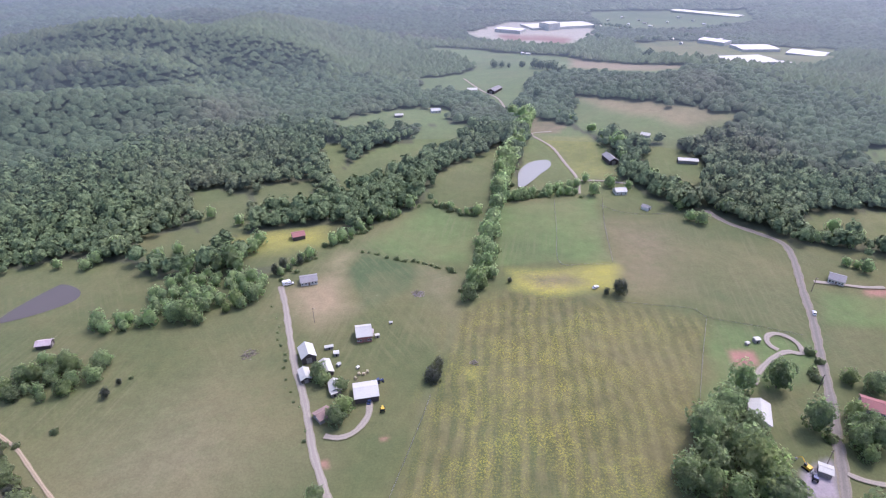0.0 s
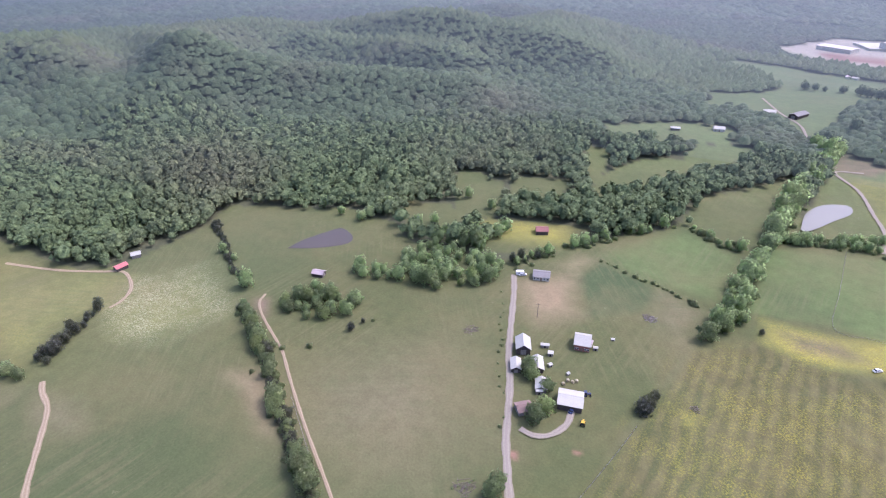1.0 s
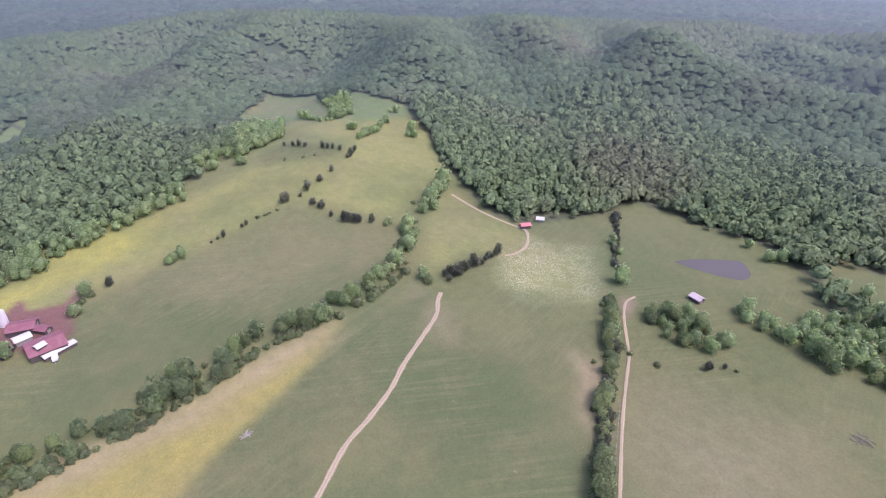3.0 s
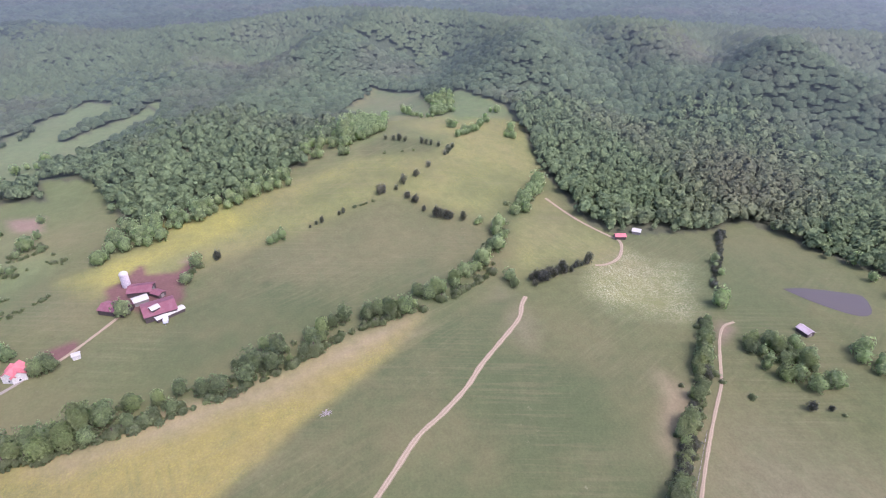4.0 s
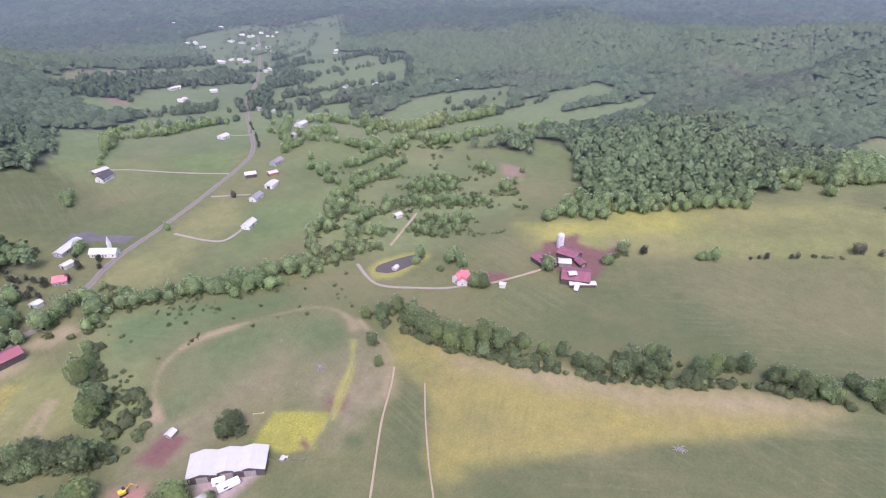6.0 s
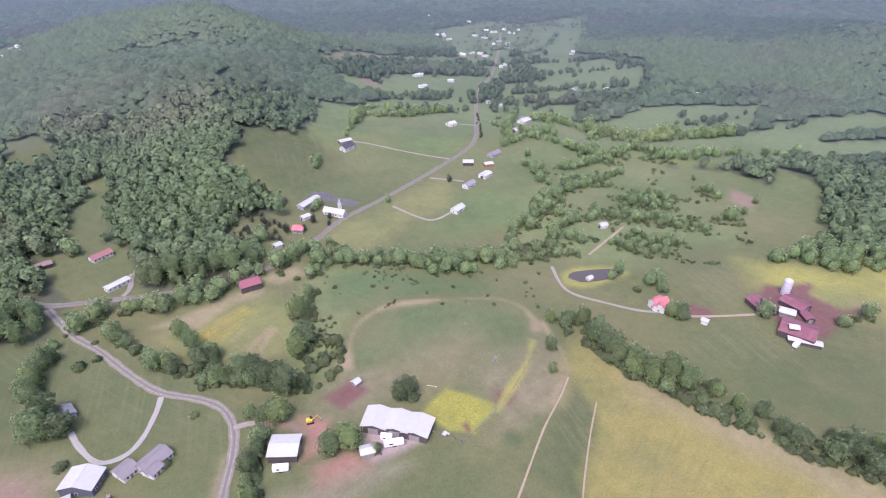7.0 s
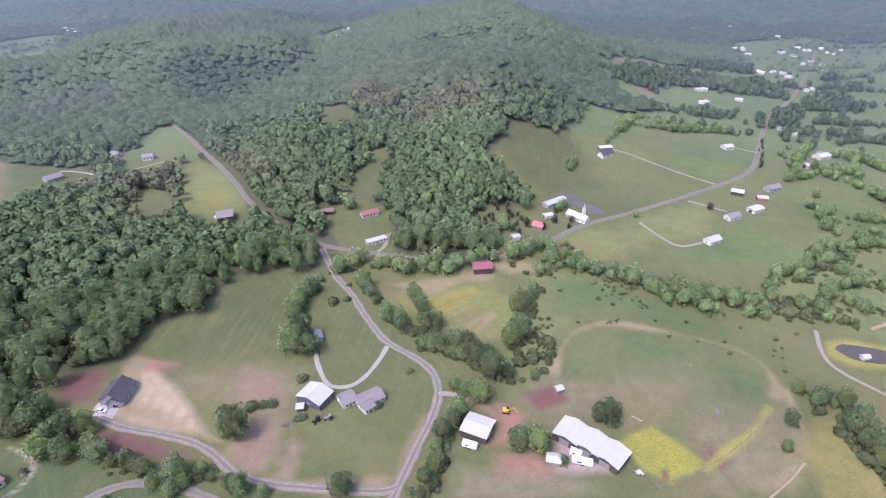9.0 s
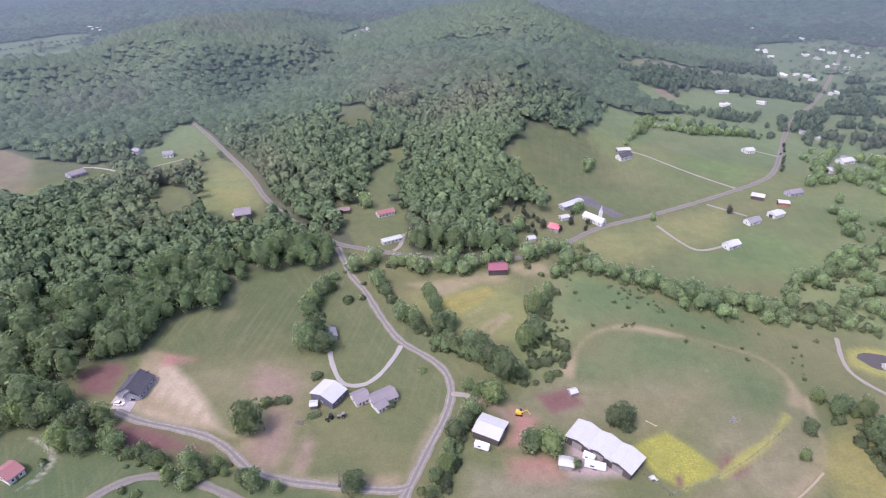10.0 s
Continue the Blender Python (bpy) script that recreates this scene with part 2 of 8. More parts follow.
MAT = {
    "pasture": ground_material("pasture"), "far_pasture": ground_material("painted_haze_fields", 1500), "water": water_material("pond_water", (0.085, 0.073, 0.058)), "glare_water": water_material("sky_glare_pond_water", (0.215, 0.212, 0.170)), "glass": glass_material(),
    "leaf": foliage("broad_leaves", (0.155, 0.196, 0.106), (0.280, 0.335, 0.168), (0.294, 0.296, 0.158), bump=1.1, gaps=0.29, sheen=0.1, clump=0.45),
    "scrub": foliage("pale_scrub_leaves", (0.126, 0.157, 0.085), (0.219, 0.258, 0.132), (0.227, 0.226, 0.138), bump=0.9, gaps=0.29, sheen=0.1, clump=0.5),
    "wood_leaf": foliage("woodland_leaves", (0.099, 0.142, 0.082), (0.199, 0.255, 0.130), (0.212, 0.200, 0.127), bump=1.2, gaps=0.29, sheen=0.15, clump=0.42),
    # slope and far leaves: copies with haze painted into glow and base colour
    "slope_leaf": foliage("painted_haze_slope_woods", (0.075, 0.114, 0.055), (0.147, 0.201, 0.088), (0.159, 0.142, 0.095), bump=1.2, sheen=0.0, haze=1500, clump=0.42),
    "far_leaf": foliage("painted_haze_woods", (0.050, 0.081, 0.044), (0.103, 0.142, 0.069), (0.117, 0.101, 0.076), bump=1.2, sheen=0.0, haze=1500, clump=0.42),
    "far_floor": foliage("painted_haze_far_ground", (0.061, 0.090, 0.049), (0.104, 0.141, 0.072), (0.120, 0.112, 0.075), bump=0.8, sheen=0.0, haze=1500, clump=0.42),
    "blossom": foliage("white_blossom", (0.36, 0.38, 0.30), (0.62, 0.62, 0.55), (0.5, 0.5, 0.4), gaps=0.29, sheen=0.0, clump=0.45),
    "cedar": foliage("cedar_needles", (0.058, 0.070, 0.046), (0.102, 0.110, 0.068), (0.116, 0.100, 0.072), gaps=0.35),
    "bark": plain("bark", (0.14, 0.11, 0.085), 0.9),
    "asphalt": road_material("old_asphalt", (0.150, 0.138, 0.116), (0.220, 0.192, 0.124), (0.215, 0.193, 0.164)),
    "road": road_material("worn_asphalt", (0.155, 0.143, 0.120), (0.240, 0.207, 0.138), (0.325, 0.292, 0.241)),
    "gravel_lane": road_material("pale_gravel", (0.240, 0.215, 0.177), (0.180, 0.169, 0.097), (0.310, 0.280, 0.230)),
    "dirt_track": road_material("sandy_dirt", (0.265, 0.215, 0.140), (0.16, 0.15, 0.08), (0.39, 0.315, 0.22)),
    "concrete_drive": road_material("pale_concrete", (0.29, 0.273, 0.236), (0.24, 0.225, 0.17), (0.335, 0.312, 0.27)),
    "asphalt_lot": plain("dark_asphalt", (0.115, 0.108, 0.108), 0.9), "gravel_yard": plain("yard_gravel", (0.34, 0.305, 0.285), 0.9),
    "white_metal": roof_material("white_roof_metal", (0.43, 0.43, 0.385), 0.55, 0.0, (0.37, 0.36, 0.32), 1.2),
    "pale_metal": roof_material("pale_roof_metal", (0.52, 0.50, 0.50), 0.5, 0.0, (0.40, 0.38, 0.38), 1.2),
    "red_metal": roof_material("red_roof_metal", (0.50, 0.150, 0.155), 0.5, 0.0, (0.48, 0.25, 0.24), 1.2),
    "faded_red": roof_material("faded_red_metal", (0.185, 0.074, 0.088), 0.6, 0.0, (0.27, 0.15, 0.165), 1.2),
    "red_roof": roof_material("red_brown_shingle", (0.28, 0.13, 0.12), 0.9, 0.0, (0.24, 0.15, 0.14), 2.0),
    "dark_red_roof": roof_material("dark_red_metal", (0.25, 0.09, 0.105), 0.6, 0.0, (0.20, 0.10, 0.10), 1.2),
    "rust_roof": roof_material("rusty_metal", (0.42, 0.36, 0.37), 0.7, 0.0, (0.28, 0.17, 0.15), 1.2),
    "brown_roof": roof_material("brown_shingle", (0.24, 0.17, 0.15), 0.9, 0.0, (0.19, 0.14, 0.13), 2.0),
    "grey_shingle": roof_material("grey_shingle", (0.235, 0.228, 0.225), 0.9, 0.0, (0.18, 0.172, 0.168), 2.0),
    "dark_shingle": roof_material("dark_shingle", (0.075, 0.072, 0.078), 0.9, 0.0, (0.105, 0.098, 0.100), 2.0),
    "mauve_shingle": roof_material("mauve_shingle", (0.225, 0.200, 0.198), 0.9, 0.0, (0.18, 0.16, 0.158), 2.0),
    "dark_wood": plain("weathered_boards", (0.085, 0.07, 0.065), 0.9), "grey_wood": plain("grey_boards", (0.26, 0.24, 0.22), 0.9),
    "brick_red": plain("red_brick", (0.30, 0.13, 0.11), 0.9), "white_wall": plain("white_siding", (0.60, 0.59, 0.54), 0.7),
    "grey_siding": plain("grey_siding", (0.34, 0.34, 0.36), 0.8), "dark_siding": plain("dark_siding", (0.10, 0.10, 0.12), 0.8),
    "frame": plain("white_paint", (0.75, 0.74, 0.72), 0.6), "door": plain("door_paint", (0.22, 0.15, 0.12), 0.6),
    "silo": plain("silo_staves", (0.52, 0.48, 0.49), 0.8), "pole": plain("pole_wood", (0.17, 0.14, 0.12), 0.9),
    "tyre": plain("tyre_rubber", (0.02, 0.02, 0.02), 0.9), "car_white": plain("white_car_paint", (0.8, 0.8, 0.8), 0.3, vary=0.03),
    "car_black": plain("black_car_paint", (0.02, 0.02, 0.025), 0.3, vary=0.03), "car_blue": plain("blue_car_paint", (0.05, 0.07, 0.16), 0.3, vary=0.03),
    "machine": plain("yellow_machine_paint", (0.62, 0.42, 0.05), 0.5), "straw": plain("hay", (0.42, 0.36, 0.22), 0.95),
    "brush": plain("cut_brush", (0.20, 0.18, 0.14), 0.95), "steel": plain("dull_steel", (0.35, 0.35, 0.36), 0.5, 0.6),
}

# ---------------------------------------------------------------- lie of the land
HILLS = (  # azimuth left of +y, distance, height, radial spread, tangential spread
    (75, 1180, 80, 330, 620), (38, 1330, 72, 330, 480), (108, 1500, 75, 420, 560), (60, 720, 22, 160, 260),
    (92, 500, 17, 110, 150), (78, 800, 30, 200, 140), (176, 980, 78, 330, 230), (172, 600, 24, 130, 80),
    (216, 400, 26, 80, 130), (203, 1150, 62, 300, 260), (-25, 850, 26, 240, 240), (5, 2300, 90, 400, 900),
    (140, 2300, 70, 400, 900), (-60, 1500, 60, 500, 800), (255, 1300, 55, 500, 800), (20, 1050, 34, 170, 160),
)


SPURS = (  # wooded spurs (and, below zero, gullies) that run down from the hills: ends, height, half width
    (-574, 446, -332, 621, 36, 50), (-724, 798, -470, 850, 34, 52), (-517, 796, -240, 850, 26, 50), (-833, 380, -560, 330, 30, 52),
    (-800, 570, -560, 400, 32, 50), (-1000, 20, -770, -60, 26, 55), (-800, -70, -540, -185, 26, 55), (-980, -260, -760, -230, 28, 62),
    (135, -500, 20, -720, 16, 45), (-45, -480, -60, -700, 12, 45), (330, -760, 180, -880, 30, 55), (560, -700, 420, -820, 27, 55),
    (-640, 700, -400, 720, 30, 40), (-900, 200, -700, 190, 28, 48), (-640, 520, -440, 660, -14, 40), (-780, 470, -600, 360, -14, 38),
    (-860, 290, -680, 260, -14, 38), (-960, 120, -760, 70, -14, 40), (250, -700, 120, -860, -14, 40),
)
# where the crests of the hills end, fitted to the camera's view: degrees below its level of 190 m, by azimuth: the near
# ridge, and the hills behind it
CREST_AZ = (-60, -40, -25, -10, 2, 7, 12, 16, 20, 25, 30, 35, 42, 50, 66, 77, 86, 95, 103, 113, 118, 130, 136, 145, 160, 166, 170, 174, 178, 182, 186, 192, 197, 204, 211, 218, 260)
CREST_NEAR = (8.5, 8.5, 9.5, 11, 11, 9.8, 8.4, 7.4, 6.8, 6.5, 6.9, 7.6, 7.9, 7.8, 8.0, 8.0, 7.3, 7.1, 8.0, 7.6, 6.8, 7.0, 9.2, 10, 10, 9.2, 7.6, 6.2, 6.9, 8.0, 9.2, 10.5, 7.0, 7.2, 8.3, 9.0, 9)
CREST_FAR = (8.5, 8.5, 9.5, 11, 11, 9.8, 8.4, 7.4, 6.8, 6.5, 6.9, 7.6, 7.9, 7.8, 8.0, 8.0, 7.3, 7.1, 8.0, 7.6, 6.8, 7.0, 9.2, 10, 10, 9.2, 7.6, 6.2, 6.3, 6.4, 6.3, 6.3, 6.4, 7.2, 8.3, 9.0, 9)


def height(x, y):
    """Height of the land at x, y (numbers or arrays)."""
    x, y = np.asarray(x, float), np.asarray(y, float)
    z, beyond = 0.0 * x, 0.0 * x
    for az, d, a, rr, rt in HILLS:
        s, c = math.sin(math.radians(az)), math.cos(math.radians(az))
        u, v = -s * x + c * y - d, c * x + s * y
        hill = a * np.exp(-((u / rr) ** 2 + (v / rt) ** 2))
        z, beyond = (z, beyond + hill) if d > 2000 else (z + hill, beyond)
    away = np.hypot(x, y)
    far = np.clip((away - 450) / 700, 0, 1)
    z = z + np.clip(z / 55, 0, 1) * 24 * np.sin(x / 88 + 1.1 * np.sin(y / 150)) * np.sin(y / 105 + 0.9 * np.sin(x / 130) + 0.6)
    for ax, ay, bx, by, a, w in SPURS:
        t = np.clip(((x - ax) * (bx - ax) + (y - ay) * (by - ay)) / ((bx - ax) ** 2 + (by - ay) ** 2), 0, 1)
        d = np.hypot(x - ax - t * (bx - ax), y - ay - t * (by - ay))
        z = z + a * (1 - 0.35 * t) * np.exp(-((d / w) ** 2))
    turn = (np.degrees(np.arctan2(-x, y)) + 60) % 360 - 60
    back = np.clip((away - 930) / 150, 0, 1)
    crest = np.interp(turn, CREST_AZ, CREST_NEAR) * (1 - back) + np.interp(turn, CREST_AZ, CREST_FAR) * back
    top = np.maximum(190 - away * np.tan(np.radians(crest)), 6.0)
    z = top - 5 * np.logaddexp(0, np.clip((top - z) / 5, -40, 40))
    z = z + beyond
    z = z + far * np.clip(z / 40, 0.15, 1) * (5 * np.sin(x / 97 + 1.3 * np.sin(y / 143)) * np.cos(y / 119 + 0.8 * np.sin(x / 171)) + 4 * np.sin(x / 51 + y / 67))
    z = z + 0.9 * np.sin(x / 83 + 0.5) * np.cos(y / 71)
    return z


def ground_z(x, y):
    return float(height(x, y))


def inside(px, py, poly):
    """Signed distance to a closed polygon, positive inside, for arrays of places."""
    poly = np.array(poly, float)
    far, odd = np.full(px.shape, 1e9), np.zeros(px.shape, bool)
    for (ax, ay), (bx, by) in zip(poly, np.roll(poly, -1, 0)):
        dx, dy = bx - ax, by - ay
        t = np.clip(((px - ax) * dx + (py - ay) * dy) / (dx * dx + dy * dy + 1e-9), 0, 1)
        far = np.minimum(far, np.hypot(px - ax - t * dx, py - ay - t * dy))
        hit = (ay > py) != (by > py)
        odd ^= hit & (px < (bx - ax) * (py - ay) / (by - ay + 1e-12) + ax)
    return np.where(odd, far, -far)


def near_poly(px, py, poly, margin):
    """Index of the places in the polygon's bounds, grown by the margin."""
    q = np.array(poly, float)
    lo, hi = q.min(0) - margin, q.max(0) + margin
    return np.where((px > lo[0]) & (px < hi[0]) & (py > lo[1]) & (py < hi[1]))[0]


def smooth_line(points, step):
    """A Catmull-Rom line through the points, with even steps."""
    p = np.array(points, float)
    if len(p) < 2:
        return p
    p = np.vstack([2 * p[0] - p[1], p, 2 * p[-1] - p[-2]])
    out = []
    for a, b, c, d in zip(p, p[1:], p[2:], p[3:]):
        k = max(2, int(np.hypot(*(c - b)) / step * 3))
        t = np.linspace(0, 1, k, endpoint=False)[:, None]
        out.append(0.5 * (2 * b + (c - a) * t + (2 * a - 5 * b + 4 * c - d) * t**2 + (3 * b - a - 3 * c + d) * t**3))
    line = np.vstack([*out, p[-2:-1]])
    along = np.r_[0, np.cumsum(np.hypot(*np.diff(line, axis=0).T))]
    at = np.arange(0, along[-1] + 1e-6, step)
    return np.stack([np.interp(at, along, line[:, 0]), np.interp(at, along, line[:, 1])], 1)


FIELD_COLOURS = {
    "gpast": (0.093, 0.106, 0.044), "gdark": (0.068, 0.098, 0.043), "gdark2": (0.084, 0.100, 0.044), "gbright": (0.108, 0.150, 0.056), "gmoist": (0.088, 0.129, 0.053),
    "gyel": (0.162, 0.172, 0.066), "olive": (0.158, 0.147, 0.080), "brownish": (0.121, 0.123, 0.058), "brown": (0.173, 0.144, 0.086),
    "tan": (0.243, 0.195, 0.117), "tan2": (0.173, 0.156, 0.090), "straw": (0.226, 0.194, 0.108), "yellow": (0.228, 0.222, 0.066),
    "yel2": (0.205, 0.182, 0.062), "byellow": (0.205, 0.205, 0.050), "red": (0.270, 0.150, 0.115), "redtan": (0.208, 0.152, 0.111),
    "redpur": (0.140, 0.078, 0.066), "redpale": (0.309, 0.243, 0.224), "bare": (0.166, 0.156, 0.093), "rowfield": (0.080, 0.084, 0.037),
    "hay": (0.330, 0.272, 0.185), "gravel": (0.265, 0.236, 0.242), "glush": (0.138, 0.168, 0.070), "paddock": (0.132, 0.134, 0.062), "padgreen": (0.100, 0.128, 0.056), "pale": (0.400, 0.365, 0.290),
}
BARE = {"red": 1.0, "redpur": 1.0, "redpale": 1.0, "gravel": 1.0, "pale": 1.0, "redtan": 0.8, "straw": 0.5, "hay": 0.9, "tan": 0.5, "byellow": 0.9, "yellow": 0.5}
OPEN_LAND, FIELDS, TRACKS, KEEP_CLEAR = [], [], [], []


def open_land(*points):
    OPEN_LAND.append(points)


def field(colour, soft, bloom, white, rows, *points):
    FIELDS.append((FIELD_COLOURS[colour], BARE.get(colour, 0.0), soft, bloom, white, rows, points))


# outlines fit the camera's view; scaled copies clear trees from its sight lines
open_land((-27, -391), (-54, -393), (-66, -362), (-51, -344), (-33, -361))
open_land((-27, -380), (-52, -383), (-64, -353), (-49, -334), (-32, -351))
open_land((-26, -368), (-51, -370), (-62, -341), (-48, -323), (-31, -339))
open_land((-404, 114), (-353, 146), (-335, 167), (-327, 196), (-300, 216), (-342, 260), (-321, 279), (-277, 287), (-242, 284), (-206, 289), (-174, 284), (-122, 296), (-95, 329), (-68, 370), (-35, 399), (-29, 463), (5, 501), (36, 540), (42, 467), (30, 402), (92, 436), (76, 202), (-222, 30))
open_land((-393, 111), (-343, 142), (-327, 162), (-318, 191), (-292, 210), (-333, 253), (-313, 272), (-269, 279), (-235, 276), (-200, 282), (-170, 276), (-118, 288), (-92, 321), (-66, 361), (-34, 388), (-28, 451), (5, 487), (35, 526), (41, 455), (30, 391), (90, 424), (74, 197), (-216, 29))
open_land((-380, 107), (-332, 138), (-316, 157), (-308, 185), (-283, 204), (-322, 245), (-303, 263), (-261, 270), (-228, 267), (-194, 272), (-164, 267), (-115, 279), (-89, 310), (-64, 349), (-33, 376), (-27, 437), (5, 471), (34, 509), (40, 440), (29, 379), (87, 411), (72, 191), (-209, 28))
open_land((-223, 423), (-207, 426), (-177, 407), (-171, 384), (-173, 358), (-201, 372))
open_land((-218, 412), (-202, 414), (-172, 397), (-167, 374), (-169, 348), (-196, 363))
open_land((-211, 399), (-195, 401), (-167, 384), (-161, 362), (-163, 337), (-190, 351))
open_land((-223, 338), (-198, 349), (-177, 346), (-180, 325), (-207, 320))
open_land((-217, 329), (-193, 340), (-172, 337), (-175, 317), (-201, 312))
open_land((-210, 318), (-187, 329), (-167, 326), (-170, 306), (-195, 302))
open_land((-165, 342), (-135, 355), (-103, 365), (-91, 367), (-95, 331), (-118, 326), (-149, 318))
open_land((-161, 333), (-131, 346), (-101, 356), (-89, 357), (-93, 322), (-115, 318), (-145, 310))
open_land((-156, 322), (-127, 335), (-97, 344), (-86, 346), (-90, 312), (-111, 308), (-140, 300))
open_land((-115, 457), (-97, 520), (-73, 544), (-47, 538), (-58, 502), (-80, 473), (-107, 447))
open_land((-112, 445), (-94, 506), (-72, 530), (-46, 524), (-56, 489), (-78, 461), (-104, 436))
open_land((-108, 431), (-91, 490), (-69, 512), (-45, 507), (-55, 473), (-76, 446), (-101, 422))
open_land((-146, 533), (-126, 538), (-119, 508), (-125, 481))
open_land((-143, 519), (-122, 524), (-116, 494), (-121, 469))
open_land((-138, 502), (-118, 507), (-113, 478), (-117, 453))
open_land((-62, 578), (-25, 612), (-4, 611), (-11, 574), (-51, 544))
open_land((-60, 563), (-24, 596), (-4, 594), (-11, 559), (-50, 530))
open_land((-58, 545), (-23, 577), (-4, 575), (-10, 541), (-48, 513))
open_land((-161, 609), (-88, 660), (-32, 675), (-19, 655), (-60, 631), (-129, 604))
open_land((-157, 592), (-85, 642), (-31, 657), (-18, 638), (-58, 614), (-126, 588))
open_land((-152, 573), (-83, 621), (-30, 636), (-18, 617), (-56, 594), (-122, 569))
open_land((-165, 428), (-137, 448), (-132, 420), (-158, 411))
open_land((-161, 417), (-133, 436), (-128, 409), (-154, 401))
open_land((-156, 404), (-129, 422), (-124, 396), (-149, 388))
open_land((-78, 331), (-52, 365), (-31, 421), (1, 475), (37, 537), (37, 489), (24, 416), (14, 368), (2, 327), (-1, 305), (-46, 317))
open_land((-76, 322), (-50, 356), (-30, 410), (1, 463), (36, 523), (36, 476), (23, 405), (14, 358), (2, 318), (-1, 297), (-45, 309))
open_land((-74, 312), (-49, 344), (-29, 396), (1, 448), (35, 506), (35, 461), (23, 392), (13, 346), (2, 308), (-1, 288), (-43, 299))
open_land((64, 636), (103, 596), (123, 562), (134, 516), (130, 452), (157, 400), (186, 386), (220, 353), (209, 300), (183, 236), (157, 165), (149, 143), (-24, 136), (-7, 258), (13, 313), (28, 406), (46, 476), (61, 567))
open_land((62, 619), (100, 580), (120, 546), (130, 502), (127, 440), (153, 389), (181, 376), (214, 344), (203, 292), (178, 230), (153, 160), (145, 140), (-24, 132), (-7, 251), (13, 305), (27, 395), (45, 463), (60, 552))
open_land((60, 599), (96, 560), (116, 528), (126, 485), (123, 426), (148, 376), (175, 364), (207, 332), (196, 283), (172, 222), (148, 155), (140, 135), (-23, 128), (-7, 243), (12, 295), (26, 382), (44, 448), (58, 534))
open_land((-228, 422), (-177, 414), (-165, 366), (-200, 369))
open_land((-222, 411), (-173, 403), (-161, 356), (-195, 359))
open_land((-214, 397), (-167, 390), (-155, 345), (-189, 348))
open_land((-180, 434), (-130, 446), (-132, 419), (-172, 412))
open_land((-175, 423), (-126, 434), (-129, 408), (-168, 401))
open_land((-169, 409), (-122, 420), (-125, 395), (-162, 388))
open_land((-232, 340), (-197, 353), (-190, 326), (-218, 321))
open_land((-226, 332), (-192, 343), (-185, 318), (-212, 312))
open_land((-219, 321), (-186, 332), (-179, 307), (-206, 302))
open_land((-144, 540), (-122, 536), (-117, 485), (-133, 488))
open_land((-140, 526), (-118, 522), (-114, 473), (-130, 475))
open_land((-135, 509), (-115, 505), (-110, 457), (-126, 460))
open_land((-54, 594), (0, 607), (-16, 551), (-51, 557))
open_land((-53, 578), (0, 591), (-16, 536), (-50, 542))
open_land((-51, 559), (0, 571), (-15, 518), (-48, 525))
open_land((-73, 820), (-9, 849), (16, 887), (97, 852), (74, 768), (47, 673), (21, 726), (-23, 771), (-68, 755))
open_land((-71, 798), (-9, 826), (15, 863), (95, 828), (72, 747), (46, 655), (21, 707), (-23, 751), (-66, 735))
open_land((-135, 1068), (-2, 1050), (158, 986), (296, 764), (228, 748), (143, 836), (87, 831), (24, 878), (-31, 1004))
open_land((-128, 1012), (-2, 1023), (154, 963), (287, 739), (221, 725), (139, 813), (85, 808), (23, 854), (-30, 977))
open_land((126, 696), (163, 664), (226, 620), (286, 590), (222, 568), (175, 581), (137, 592), (120, 634))
open_land((123, 677), (158, 645), (219, 601), (277, 573), (216, 552), (170, 565), (134, 576), (117, 617))
open_land((119, 653), (153, 623), (211, 580), (267, 552), (209, 533), (165, 545), (129, 557), (113, 596))
open_land((166, 521), (198, 539), (199, 507), (214, 476), (193, 451), (180, 476), (165, 495))
open_land((162, 507), (192, 524), (193, 493), (208, 463), (188, 439), (175, 463), (161, 482))
open_land((156, 490), (186, 506), (187, 477), (201, 448), (182, 424), (169, 448), (155, 466))
open_land((222, 349), (260, 338), (282, 328), (166, 144), (157, 165), (187, 245))
open_land((216, 340), (253, 329), (275, 319), (162, 140), (153, 160), (182, 239))
open_land((209, 329), (245, 318), (266, 309), (156, 136), (148, 155), (176, 231))
open_land((255, 394), (327, 399), (311, 373), (278, 370), (253, 381))
open_land((248, 383), (318, 388), (302, 363), (271, 360), (246, 371))
open_land((240, 371), (308, 375), (293, 351), (262, 348), (238, 359))
open_land((361, 520), (399, 517), (390, 502), (359, 507))
open_land((351, 505), (388, 502), (379, 488), (349, 493))
open_land((339, 488), (374, 485), (366, 471), (337, 476))
open_land((-15, 1219), (85, 1378), (269, 1371), (247, 1222), (184, 1098), (51, 1150))
open_land((-14, 1186), (83, 1338), (261, 1334), (242, 1192), (179, 1069), (50, 1121))
open_land((296, 1100), (387, 1131), (458, 1075), (636, 1061), (562, 931), (422, 848), (340, 821), (281, 1002))
open_land((288, 1071), (381, 1117), (450, 1055), (604, 1006), (534, 884), (410, 824), (329, 796), (273, 972))
open_land((293, 1553), (702, 1600), (661, 1437), (434, 1283), (281, 1335))
open_land((285, 1513), (689, 1571), (627, 1362), (423, 1249), (273, 1301))
